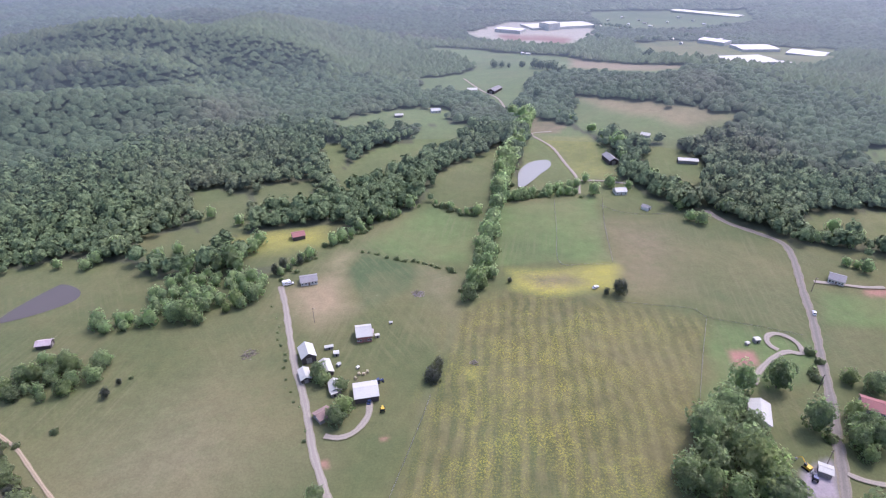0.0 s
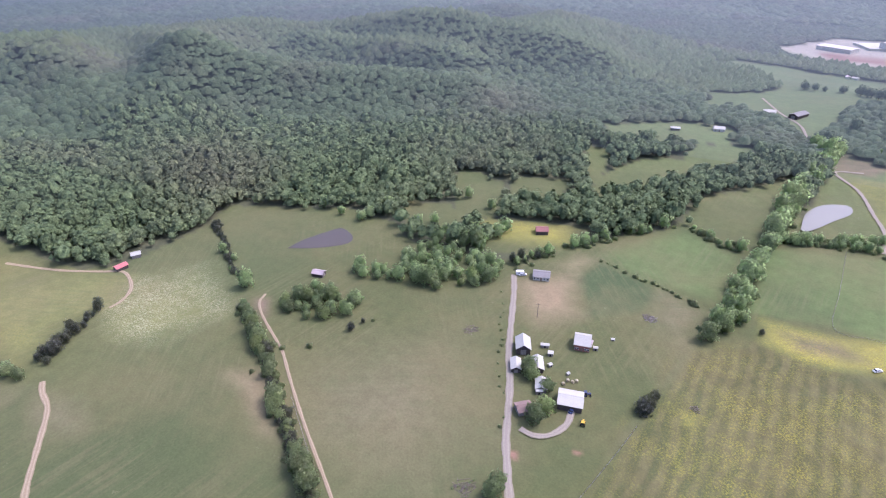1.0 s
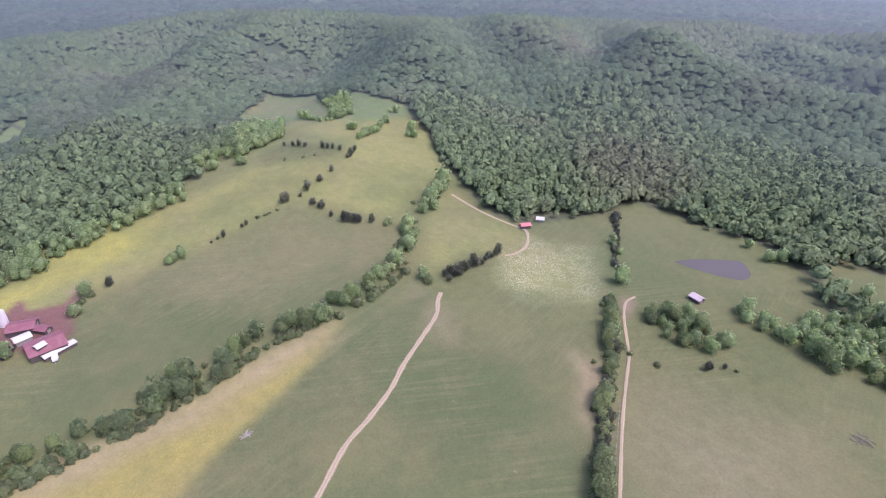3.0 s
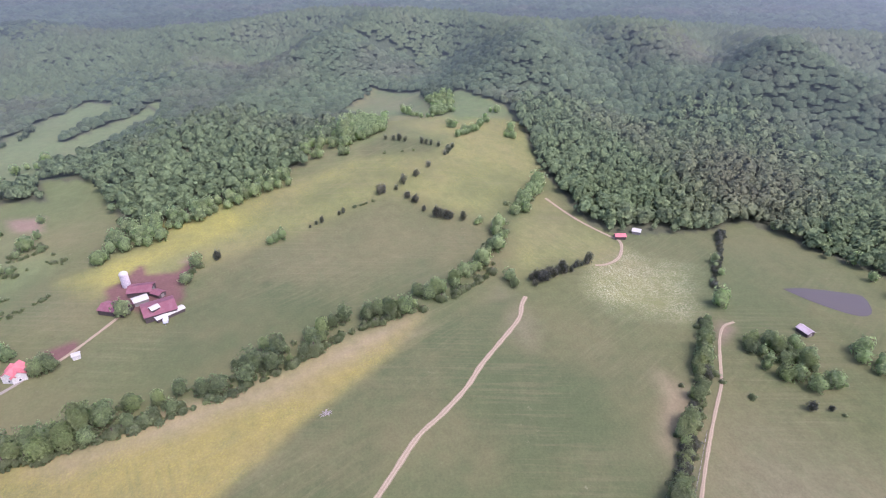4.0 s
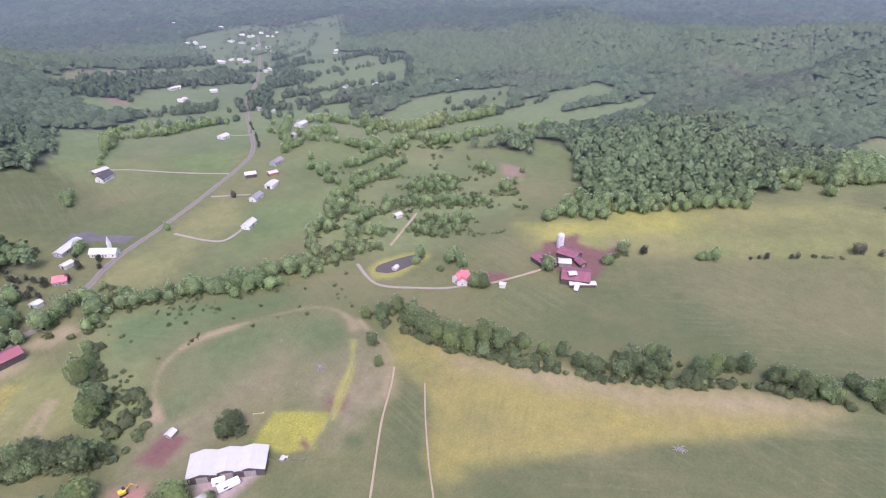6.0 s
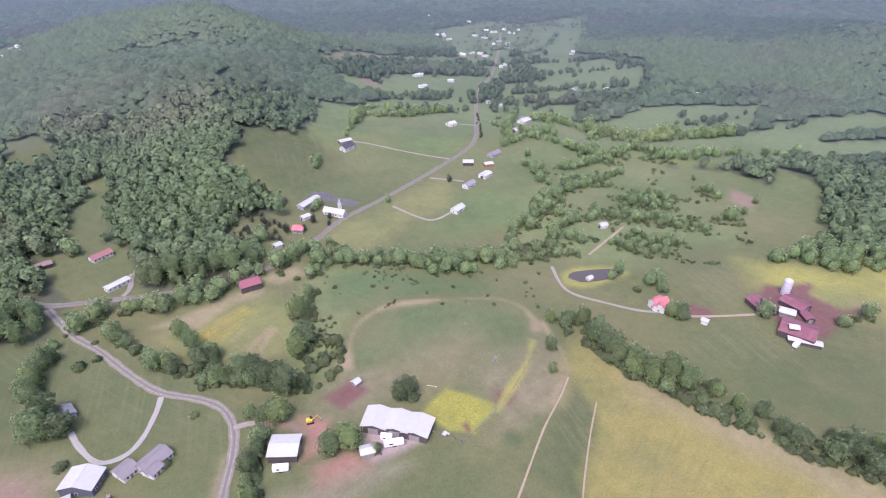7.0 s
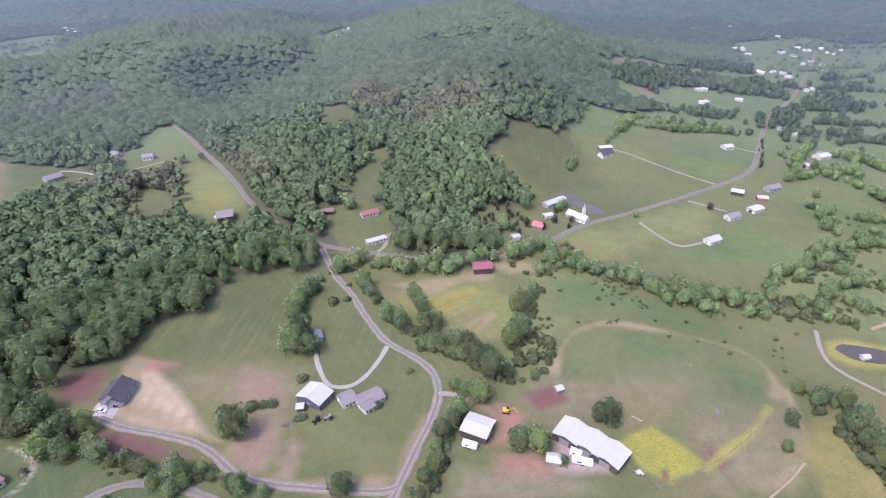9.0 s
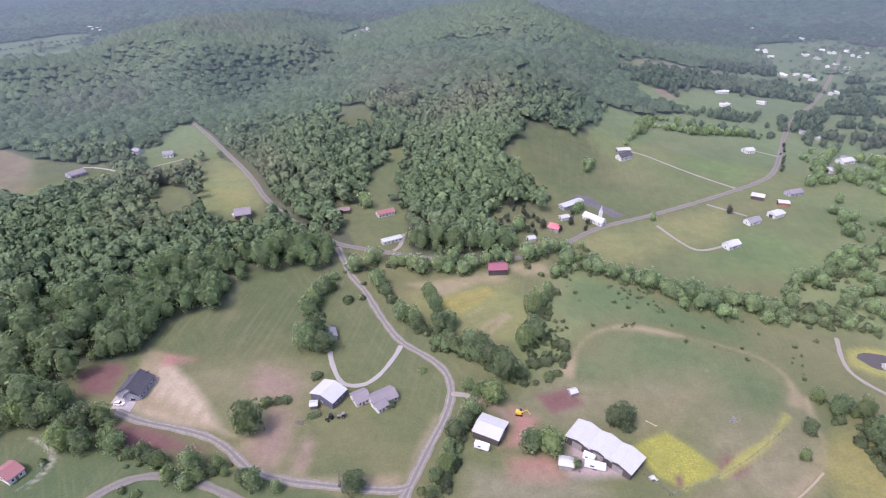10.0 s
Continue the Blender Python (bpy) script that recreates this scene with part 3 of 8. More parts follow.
open_land((-288, -215), (-327, -200), (-351, -183), (-383, -172), (-399, -130), (-423, -93), (-453, -62), (-483, -62), (-517, -34), (-529, 8), (-631, -32), (-722, -3), (-680, 53), (-660, 81), (-582, 131), (-538, 142), (-491, 135), (-438, 130), (-401, 122), (-387, 126), (-361, 134), (-337, 160), (-333, 184), (-332, 222), (-333, 238), (-343, 262), (-322, 278), (-292, 287), (-267, 308), (-212, 303), (-106, 197), (-162, -151))
open_land((-281, -209), (-318, -194), (-342, -178), (-373, -168), (-388, -126), (-411, -90), (-440, -60), (-469, -60), (-502, -33), (-513, 8), (-613, -31), (-705, -3), (-661, 52), (-640, 79), (-564, 127), (-522, 138), (-477, 131), (-425, 127), (-390, 119), (-377, 123), (-351, 130), (-328, 155), (-324, 179), (-323, 216), (-325, 232), (-334, 255), (-314, 271), (-284, 279), (-260, 300), (-206, 295), (-104, 192), (-158, -147))
open_land((-272, -202), (-308, -188), (-331, -172), (-361, -162), (-375, -122), (-397, -87), (-424, -58), (-452, -58), (-484, -32), (-494, 7), (-593, -30), (-684, -3), (-637, 50), (-617, 76), (-543, 123), (-503, 133), (-460, 127), (-411, 122), (-377, 115), (-365, 119), (-340, 126), (-317, 150), (-314, 173), (-312, 209), (-314, 225), (-323, 247), (-304, 262), (-275, 270), (-251, 290), (-200, 286), (-100, 186), (-153, -143))
open_land((-713, -1201), (-822, -964), (-669, -809), (-559, -966))
open_land((-694, -1169), (-798, -936), (-651, -787), (-544, -941))
open_land((-546, -946), (-705, -687), (-610, -574), (-568, -564), (-436, -628), (-366, -670))
open_land((-531, -921), (-686, -668), (-594, -558), (-553, -549), (-424, -611), (-356, -652))
open_land((-409, -595), (-474, -519), (-465, -495), (-380, -520))
open_land((-398, -579), (-461, -505), (-453, -482), (-370, -506))
open_land((-372, -496), (-428, -460), (-543, -450), (-617, -427), (-590, -386), (-509, -387), (-432, -406), (-360, -435))
open_land((-362, -483), (-416, -447), (-529, -438), (-601, -416), (-575, -376), (-496, -376), (-420, -395), (-351, -424))
open_land((-350, -467), (-403, -433), (-512, -424), (-581, -402), (-556, -363), (-480, -364), (-406, -382), (-339, -410))
open_land((-576, -377), (-722, -341), (-689, -293), (-575, -346))
open_land((-561, -367), (-703, -332), (-672, -286), (-559, -337))
open_land((-487, -364), (-579, -311), (-697, -249), (-676, -249), (-544, -300), (-464, -335), (-376, -391), (-402, -401))
open_land((-474, -355), (-564, -303), (-683, -244), (-661, -243), (-530, -292), (-452, -326), (-366, -381), (-391, -391))
open_land((-459, -343), (-545, -293), (-664, -237), (-638, -235), (-512, -283), (-437, -316), (-354, -368), (-379, -378))
open_land((-298, -463), (-342, -417), (-344, -381), (-318, -357), (-274, -428))
open_land((-290, -451), (-333, -406), (-335, -371), (-310, -347), (-267, -416))
open_land((-281, -436), (-322, -393), (-324, -359), (-300, -336), (-258, -403))
open_land((-287, -550), (-291, -449), (-289, -397), (-246, -329), (-205, -294), (-165, -283), (-138, -299), (-125, -306))
open_land((-279, -535), (-284, -437), (-282, -387), (-240, -320), (-199, -286), (-160, -276), (-134, -291), (-122, -298))
open_land((-270, -518), (-274, -423), (-272, -374), (-232, -310), (-193, -277), (-155, -267), (-130, -281), (-118, -288))
open_land((-486, -289), (-474, -232), (-436, -220), (-450, -263))
open_land((-474, -282), (-463, -227), (-425, -215), (-438, -256))
open_land((-458, -272), (-450, -221), (-411, -208), (-424, -248))
open_land((-355, -360), (-412, -253), (-359, -223), (-308, -292))
open_land((-346, -351), (-401, -247), (-350, -218), (-300, -284))
open_land((-335, -340), (-388, -239), (-338, -211), (-290, -275))
open_land((-94, -259), (-129, -248), (-160, -226), (-185, -231), (-213, -245), (-233, -219), (-316, -199), (-379, -183), (-409, -130), (-459, -62), (-454, -25), (-655, -33), (-717, -1), (-666, 80), (-602, 123), (-557, 141), (-450, 137), (-352, 148), (-310, 151), (-190, 119), (-64, -213))
open_land((-92, -252), (-126, -241), (-156, -220), (-180, -225), (-208, -238), (-227, -213), (-307, -193), (-369, -178), (-398, -127), (-446, -60), (-440, -24), (-640, -32), (-700, -1), (-646, 77), (-584, 119), (-541, 136), (-437, 134), (-343, 144), (-302, 147), (-185, 115), (-63, -208))
open_land((-89, -244), (-122, -233), (-150, -212), (-174, -217), (-201, -230), (-220, -206), (-297, -187), (-357, -172), (-384, -123), (-430, -58), (-424, -23), (-622, -31), (-679, -0), (-622, 75), (-561, 115), (-521, 131), (-422, 129), (-332, 139), (-292, 142), (-179, 112), (-61, -201))
open_land((189, -210), (164, -215), (155, -245), (125, -267), (130, -294), (94, -304), (76, -300), (77, -327), (32, -324), (-13, -321), (-43, -329), (-75, -341), (-57, -390), (-86, -411), (-45, -464), (-75, -520), (-126, -531), (-157, -601), (-207, -606), (-245, -628), (-261, -677), (-295, -719), (-376, -737), (-413, -710), (-612, -779), (-175, -142), (179, -133), (207, -170), (175, -177), (173, -184))
open_land((184, -204), (160, -209), (150, -238), (122, -260), (127, -286), (92, -296), (74, -292), (75, -319), (31, -315), (-13, -312), (-42, -320), (-73, -332), (-56, -380), (-84, -400), (-43, -454), (-72, -503), (-122, -515), (-152, -583), (-201, -589), (-238, -610), (-253, -657), (-287, -698), (-366, -717), (-402, -691), (-595, -758), (-170, -138), (175, -129), (202, -165), (170, -172), (168, -179))
open_land((178, -197), (155, -202), (145, -230), (118, -252), (122, -276), (89, -286), (71, -282), (73, -308), (30, -305), (-12, -302), (-41, -309), (-71, -321), (-54, -367), (-81, -387), (-43, -442), (-70, -481), (-118, -497), (-146, -561), (-194, -568), (-230, -589), (-244, -634), (-277, -673), (-353, -693), (-389, -668), (-576, -733), (-164, -134), (169, -125), (195, -160), (165, -167), (163, -173))
open_land((226, -462), (228, -489), (209, -485), (175, -443), (152, -403), (136, -364), (161, -353), (191, -378))
open_land((220, -449), (222, -475), (202, -468), (172, -434), (148, -392), (132, -354), (156, -344), (185, -367))
open_land((213, -434), (214, -460), (196, -456), (166, -420), (142, -379), (127, -342), (151, -332), (179, -355))
open_land((73, -403), (70, -447), (61, -491), (46, -508), (54, -426), (66, -386))
open_land((71, -392), (68, -434), (59, -480), (45, -496), (52, -414), (65, -376))
open_land((69, -379), (66, -420), (57, -464), (43, -478), (50, -400), (62, -363))
open_land((89, -391), (37, -395), (30, -330), (63, -335))
open_land((86, -380), (36, -384), (29, -321), (61, -326))
open_land((83, -367), (35, -371), (28, -310), (59, -315))
open_land((301, -511), (295, -539), (302, -599), (280, -587), (249, -519), (245, -481), (261, -461), (278, -476))
open_land((293, -498), (287, -525), (294, -583), (272, -571), (242, -505), (238, -468), (254, -449), (270, -463))
open_land((284, -481), (278, -507), (284, -563), (263, -552), (234, -488), (230, -452), (246, -434), (261, -448))
open_land((235, -387), (231, -419), (208, -403), (199, -380), (209, -363))
open_land((229, -376), (225, -407), (202, -391), (194, -369), (203, -353))
open_land((221, -363), (217, -393), (195, -378), (187, -356), (196, -341))
open_land((467, -520), (427, -510), (393, -491), (360, -481), (331, -482), (302, -468), (296, -454), (314, -446), (337, -436), (343, -417), (381, -405))
open_land((454, -506), (415, -496), (382, -478), (350, -468), (323, -469), (294, -456), (288, -442), (305, -434), (328, -424), (334, -406), (371, -394))
open_land((439, -489), (401, -480), (370, -462), (339, -453), (312, -453), (284, -441), (278, -427), (295, -420), (317, -410), (323, -392), (358, -381))
open_land((854, -1035), (775, -1192), (672, -1149), (760, -910))
open_land((832, -1007), (727, -1118), (512, -877), (682, -815))
open_land((205, -1027), (177, -1102), (148, -1045), (177, -928))
open_land((198, -995), (171, -1067), (144, -1012), (175, -916))
open_land((278, -581), (252, -562), (227, -518), (238, -510))
open_land((270, -566), (245, -547), (221, -504), (231, -496))
open_land((261, -547), (237, -529), (214, -487), (224, -479))
open_land((-200, -750), (-420, -908), (-495, -830), (-315, -777), (-216, -727))
open_land((-193, -724), (-409, -884), (-482, -807), (-306, -754), (-209, -704))
open_land((-210, -708), (-279, -727), (-266, -675), (-226, -666))
open_land((-204, -686), (-270, -705), (-259, -656), (-219, -646))
open_land((-275, -677), (-444, -741), (-505, -761), (-675, -662), (-598, -563), (-472, -591), (-372, -562), (-325, -560), (-249, -614))
open_land((-267, -657), (-432, -721), (-491, -741), (-657, -644), (-582, -548), (-460, -575), (-362, -547), (-317, -545), (-242, -597))
open_land((-716, -1096), (-977, -1145), (-831, -966), (-640, -954))
open_land((-696, -1066), (-947, -1109), (-808, -939), (-623, -929))
open_land((-561, -1132), (-754, -1179), (-551, -834), (-452, -867))
open_land((-546, -1103), (-734, -1148), (-536, -812), (-440, -843))
open_land((-387, -456), (-537, -487), (-657, -425), (-585, -402), (-479, -413), (-381, -423))
open_land((-377, -444), (-522, -474), (-640, -414), (-570, -392), (-467, -402), (-371, -412))
open_land((-364, -430), (-505, -458), (-619, -400), (-551, -379), (-452, -389), (-359, -398))
open_land((-335, -365), (-439, -300), (-408, -245), (-363, -219), (-322, -241), (-292, -279))
open_land((-326, -355), (-428, -292), (-397, -238), (-354, -213), (-313, -235), (-284, -272))
open_land((-316, -344), (-414, -282), (-384, -231), (-342, -206), (-303, -227), (-275, -263))
open_land((-185, -261), (-278, -375), (-321, -386), (-360, -372), (-441, -302), (-444, -220), (-357, -162), (-207, -232))
open_land((-180, -254), (-271, -365), (-313, -376), (-350, -363), (-430, -294), (-432, -214), (-347, -157), (-202, -226))
open_land((-175, -246), (-262, -353), (-303, -364), (-339, -351), (-416, -284), (-418, -207), (-336, -152), (-195, -218))
open_land((-319, -523), (-415, -524), (-378, -463), (-292, -475))
open_land((-310, -509), (-404, -510), (-368, -451), (-284, -463))
open_land((-300, -492), (-391, -493), (-356, -436), (-274, -448))
open_land((-346, -419), (-561, -364), (-607, -329), (-574, -307), (-428, -362))
open_land((-336, -408), (-546, -354), (-591, -320), (-559, -299), (-416, -352))
open_land((-325, -395), (-528, -343), (-571, -310), (-540, -289), (-403, -341))
open_land((-1640, 150), (-1700, 215), (-1900, 205), (-1800, 110))
open_land((-1560, 235), (-1600, 275), (-1670, 265), (-1620, 225))
open_land((125, -597), (95, -580), (83, -555), (88, -527), (104, -510), (117, -538))
field("gdark2", 6, 0, 0, 0, (125, -597), (95, -580), (83, -555), (88, -527), (104, -510), (117, -538))
field("gpast", 15, 0, 0, 0, (-288, 256), (-181, 284), (-125, 306), (-2, 312), (118, 398), (237, 349), (151, 144), (-182, 124))
field("pale", 6, 0, 0, 0, (-15, 1219), (85, 1378), (269, 1371), (247, 1222), (184, 1098), (51, 1150))
field("gyel", 10, 0, 0, 0, (296, 1100), (387, 1131), (458, 1075), (636, 1061), (562, 931), (422, 848), (340, 821))
field("glush", 12, 0, 0, 0, (-287, -431), (-357, -374), (-405, -272), (-350, -218), (-247, -221), (-216, -247), (-186, -257), (-207, -306))
field("rowfield", 6, 0.25, 0, 1, (-7, 258), (26, 283), (85, 277), (135, 263), (107, 194), (81, 145), (-24, 136))
field("gyel", 8, 0.18, 0, 0, (-692, -30), (-726, 2), (-659, 60), (-506, 72), (-495, 50), (-541, 5))
field("gyel", 8, 0.21, 0, 0, (-587, 74), (-605, 126), (-559, 156), (-410, 112), (-397, 81), (-413, 37), (-469, 65))
field("gpast", 10, 0, 0, 0, (222, 349), (306, 343), (169, 137), (145, 143))
field("brownish", 8, 0, 0, 0, (103, 384), (154, 390), (208, 320), (184, 250), (132, 272), (91, 276), (95, 316))
field("tan", 6, 0, 0, 0, (165, 975), (296, 764), (233, 764), (147, 859))
field("gyel", 9, 0.24, 0, 0, (-326, -185), (-341, -170), (-401, -95), (-450, -16), (-437, 36), (-395, -17), (-328, -116), (-300, -168))
field("gbright", 3, 0, 0, 0, (-171, -559), (-215, -568), (-309, -535), (-285, -484), (-236, -452), (-169, -525))
field("gyel", 8, 0.33, 0, 0, (-399, -161), (-426, -90), (-455, -9), (-442, 42), (-406, 3), (-386, -33), (-383, -87), (-346, -148))
field("gbright", 5, 0, 0, 0, (-630, -30), (-722, 0), (-680, 53), (-563, 55))
field("rowfield", 25, 0.6, 0, 1, (12, 253), (94, 262), (67, 192), (68, 144), (-8, 141), (0, 196))
field("gdark2", 25, 0, 0, 0, (-231, 38), (-248, 74), (-205, 129), (-126, 81), (-152, 15))
field("gdark2", 8, 0, 0, 0, (-45, -464), (-75, -520), (-126, -531), (-148, -441), (-86, -411))
field("red", 8, 0, 0, 0, (53, 1207), (196, 1176), (180, 1111), (63, 1161))
field("gbright", 3, 0, 0, 0, (23, 396), (100, 418), (95, 320), (61, 318), (17, 313))
field("gbright", 12, 0, 0, 0, (-204, -374), (-285, -395), (-232, -313), (-172, -297), (-124, -309))
field("straw", 10, 0, 0, 0, (126, 696), (286, 590), (222, 568), (147, 644))
field("paddock", 5, 0, 0, 0, (-58, -217), (-79, -250), (-112, -248), (-152, -228), (-161, -208), (-145, -180), (-118, -167), (-86, -178), (-54, -191))
field("yel2", 6, 0.175, 0, 0, (-166, -177), (-178, -146), (-174, -131), (-212, -45), (-248, 1), (-205, -23), (-164, -57), (-121, -98), (-111, -99), (-150, -132), (-153, -154))
field("paddock", 6, 0, 0, 0, (-97, -248), (-156, -222), (-160, -204), (-145, -176), (-114, -156), (-95, -141), (-69, -208))
field("straw", 6, 0, 0, 0, (-217, -755), (-413, -896), (-265, -740))
field("brown", 5, 0, 0, 0, (467, -520), (427, -510), (391, -489), (347, -419), (381, -405))
field("gyel", 8, 0, 0, 0, (-83, -343), (-121, -370), (-207, -403), (-189, -348), (-151, -339), (-100, -315))
field("gbright", 5, 0, 0, 0, (-660, 81), (-582, 131), (-552, 140), (-534, 74))
field("gyel", 5, 0.18, 0, 0, (70, 567), (123, 562), (127, 458), (97, 451), (82, 525))
field("glush", 4, 0.25, 0, 0, (217, -433), (217, -484), (173, -438), (150, -392), (145, -366), (163, -359), (193, -378))
field("gyel", 9, 0.18, 0, 0, (-393, 128), (-337, 159), (-314, 158), (-302, 135), (-307, 109), (-295, 82), (-352, 95))
field("gbright", 5, 0, 0, 0, (-71, 331), (-29, 399), (6, 376), (4, 313), (-46, 321))
field("gdark", 4, 0, 0, 0, (203, -167), (164, -167), (138, -159), (106, -151), (43, -141), (41, -132), (174, -128))
field("gyel", 10, 0.12, 0.95, 0, (-298, 133), (-313, 161), (-284, 194), (-237, 163), (-243, 131), (-273, 122))
field("gdark2", 12, 0, 0, 0, (-304, -133), (-280, -82), (-258, -60), (-238, -63), (-223, -93), (-228, -115))
field("glush", 7, 0.05, 0, 0, (-32, -259), (-54, -293), (-73, -307), (-94, -288), (-81, -260), (-59, -222), (-35, -208))
field("gpast", 4, 0, 0, 0, (393, -491), (333, -485), (300, -465), (314, -446), (337, -436), (344, -417))
field("gyel", 9, 0, 0, 0, (-391, 117), (-336, 154), (-316, 154), (-304, 137), (-310, 117), (-335, 89))
field("gdark2", 8, 0, 0, 0, (93, -300), (117, -297), (121, -254), (134, -217), (75, -219))
field("yellow", 10, 0.5, 0, 0, (-317, -195), (-397, -112), (-384, -90), (-326, -158), (-310, -142), (-299, -171))
field("straw", 8, 0, 0, 0, (-169, -146), (-217, -46), (-261, 20), (-235, 2), (-198, -41), (-165, -125))
field("brown", 20, 0, 0, 0, (104, 371), (145, 372), (130, 298), (103, 297))
field("tan2", 40, 0, 0, 0, (-144, 151), (-115, 186), (-80, 156), (-95, 127), (-135, 124))
field("gmoist", 6, 0, 0, 0, (-72, -297), (-101, -289), (-151, -246), (-154, -235), (-114, -254), (-73, -252), (-62, -259))
field("gyel", 8, 0.12, 0, 0, (31, -274), (8, -286), (-37, -293), (-37, -259), (-11, -239), (20, -258))
field("gbright", 4, 0, 0, 0, (138, 259), (184, 245), (178, 227), (137, 202), (113, 201))
field("yellow", 14, 0.5, 0, 0, (-384, -157), (-402, -116), (-397, -88), (-352, -127), (-349, -149))
field("gdark2", 4, 0, 0, 0, (-477, -18), (-492, 7), (-475, 53), (-455, 43), (-457, -14))
field("gdark", 3, 0, 0, 0, (-77, 302), (-59, 263), (-35, 281), (-27, 304), (-70, 325))
field("yellow", 10, 0.5, 0, 0, (-165, 342), (-103, 365), (-96, 334), (-145, 320))
field("yellow", 5, 0.9, 0, 0, (27, 308), (95, 316), (91, 289), (59, 282), (30, 289))
field("redpur", 2, 0, 0, 0, (-292, -166), (-312, -160), (-320, -138), (-316, -124), (-288, -117), (-270, -125), (-284, -147))
field("brown", 4, 0, 0, 0, (64, 636), (103, 596), (94, 573), (65, 576))
field("gbright", 4, 0, 0, 0, (209, 294), (254, 283), (237, 256), (196, 260))
field("yel2", 7, 0.175, 0, 0, (-182, -87), (-208, -39), (-223, -6), (-240, 22), (-207, -20), (-188, -41), (-166, -51))
field("olive", 10, 0, 0, 0, (134, -217), (74, -217), (67, -199), (93, -188), (123, -198))
field("brownish", 4, 0, 0, 0, (195, 255), (234, 251), (209, 212), (182, 219))
field("tan", 9, 0, 0, 0, (-97, 253), (-105, 275), (-91, 288), (-82, 309), (-65, 262), (-81, 246))
field("yellow", 14, 0.35, 0, 0, (-156, -119), (-183, -69), (-168, -69), (-126, -96))
field("tan2", 6, 0, 0, 0.4, (-122, -167), (-149, -183), (-158, -174), (-153, -159), (-129, -143), (-95, -142))
field("hay", 2.5, 0, 0, 0.6, (152, -196), (153, -216), (142, -216), (93, -170), (124, -176), (148, -185))
field("redtan", 5, 0, 0, 0, (-237, -716), (-275, -711), (-251, -668), (-235, -685))
field("gyel", 10, 0.5, 0, 0, (199, -414), (179, -414), (157, -391), (154, -368), (175, -369))
field("yel2", 6, 0.25, 0, 0, (-150, -171), (-177, -180), (-181, -168), (-165, -144), (-138, -143))
field("straw", 5, 0, 0, 0, (-188, -95), (-213, -41), (-227, -5), (-251, 36), (-259, 44), (-236, -2), (-218, -43), (-205, -70), (-192, -107))
field("gdark2", 4, 0, 0, 0, (-149, -154), (-146, -134), (-110, -101), (-103, -120))
field("tan2", 12, 0, 0, 0, (-51, -209), (-66, -202), (-75, -184), (-49, -177), (-31, -190))
field("olive", 8, 0, 0, 0, (-25, 306), (-3, 299), (-6, 258), (-28, 278))
field("yellow", 2, 0.7, 0, 0, (-201, -234), (-213, -236), (-238, -223), (-242, -215), (-229, -212), (-210, -213), (-197, -222))
field("tan2", 9, 0, 0, 0.5, (-115, -185), (-151, -193), (-143, -176), (-115, -161), (-107, -169))
field("bare", 5, 0, 0, 0, (-7, -156), (-45, -154), (-61, -144), (-5, -140))
field("tan2", 10, 0, 0, 0, (-280, 68), (-242, 78), (-225, 73), (-254, 56))
field("tan2", 12, 0, 0, 0, (-318, 36), (-325, 16), (-309, 7), (-289, 27))
field("tan", 5, 0, 0, 0, (93, -186), (71, -183), (71, -154), (90, -164))
field("tan2", 16, 0, 0, 0, (-80, -214), (-104, -214), (-109, -203), (-101, -195), (-78, -196))
field("redtan", 4, 0, 0, 0, (-411, -276), (-413, -251), (-390, -241), (-390, -258))
field("redpur", 2, 0, 0, 0, (186, -207), (169, -215), (161, -211), (158, -192), (175, -191))
field("redpur", 3, 0, 0, 0, (146, -175), (123, -173), (100, -165), (107, -158), (138, -162))
field("tan", 10, 0, 0, 0, (-344, -74), (-334, -64), (-284, -67), (-297, -73))
field("gdark2", 14, 0, 0, 0, (-78, -245), (-95, -240), (-83, -218), (-67, -222))
field("tan2", 8, 0, 0, 0, (97, -199), (71, -203), (72, -185), (88, -181))
field("tan", 6, 0, 0, 0, (-194, 130), (-183, 136), (-145, 112), (-153, 109))
field("straw", 6, 0, 0, 0, (-144, -173), (-156, -174), (-153, -162), (-134, -145), (-126, -145))
field("straw", 6, 0, 0, 0, (-92, 308), (-85, 326), (-70, 327), (-77, 303))
field("brown", 5, 0.2, 0, 0, (37, 301), (62, 305), (75, 296), (47, 292))
field("red", 3, 0, 0, 0, (-27, -190), (-39, -183), (-31, -165), (-17, -165), (-25, -177))
field("tan", 7, 0, 0, 0, (-182, 129), (-180, 139), (-153, 114), (-162, 112))
field("redpale", 3, 0, 0, 0, (-48, -170), (-64, -166), (-68, -154), (-48, -155))
field("gravel", 2, 0, 0, 0, (136, 160), (150, 165), (145, 147), (129, 146))
field("redpur", 2, 0, 0, 0, (-13, -320), (-38, -334), (-41, -325), (-20, -315))
field("red", 5, 0, 0, 0, (-22, -163), (-42, -165), (-42, -154), (-24, -153))
field("tan", 3, 0, 0, 0, (67, -150), (22, -151), (22, -147), (66, -146))
field("red", 2, 0, 0, 0, (238, 294), (261, 294), (255, 285), (234, 287))
field("redpur", 2, 0, 0, 0, (-39, -197), (-54, -201), (-59, -193), (-45, -185))
field("redpur", 1.5, 0, 0, 0, (-249, -176), (-255, -164), (-247, -159), (-239, -167))
field("red", 2, 0, 0, 0, (150, -222), (127, -221), (128, -217), (144, -214))
field("redtan", 2, 0, 0, 0, (-334, -135), (-342, -125), (-334, -122), (-329, -131))
field("redtan", 4, 0, 0, 0, (-230, 182), (-225, 186), (-214, 172), (-224, 176))
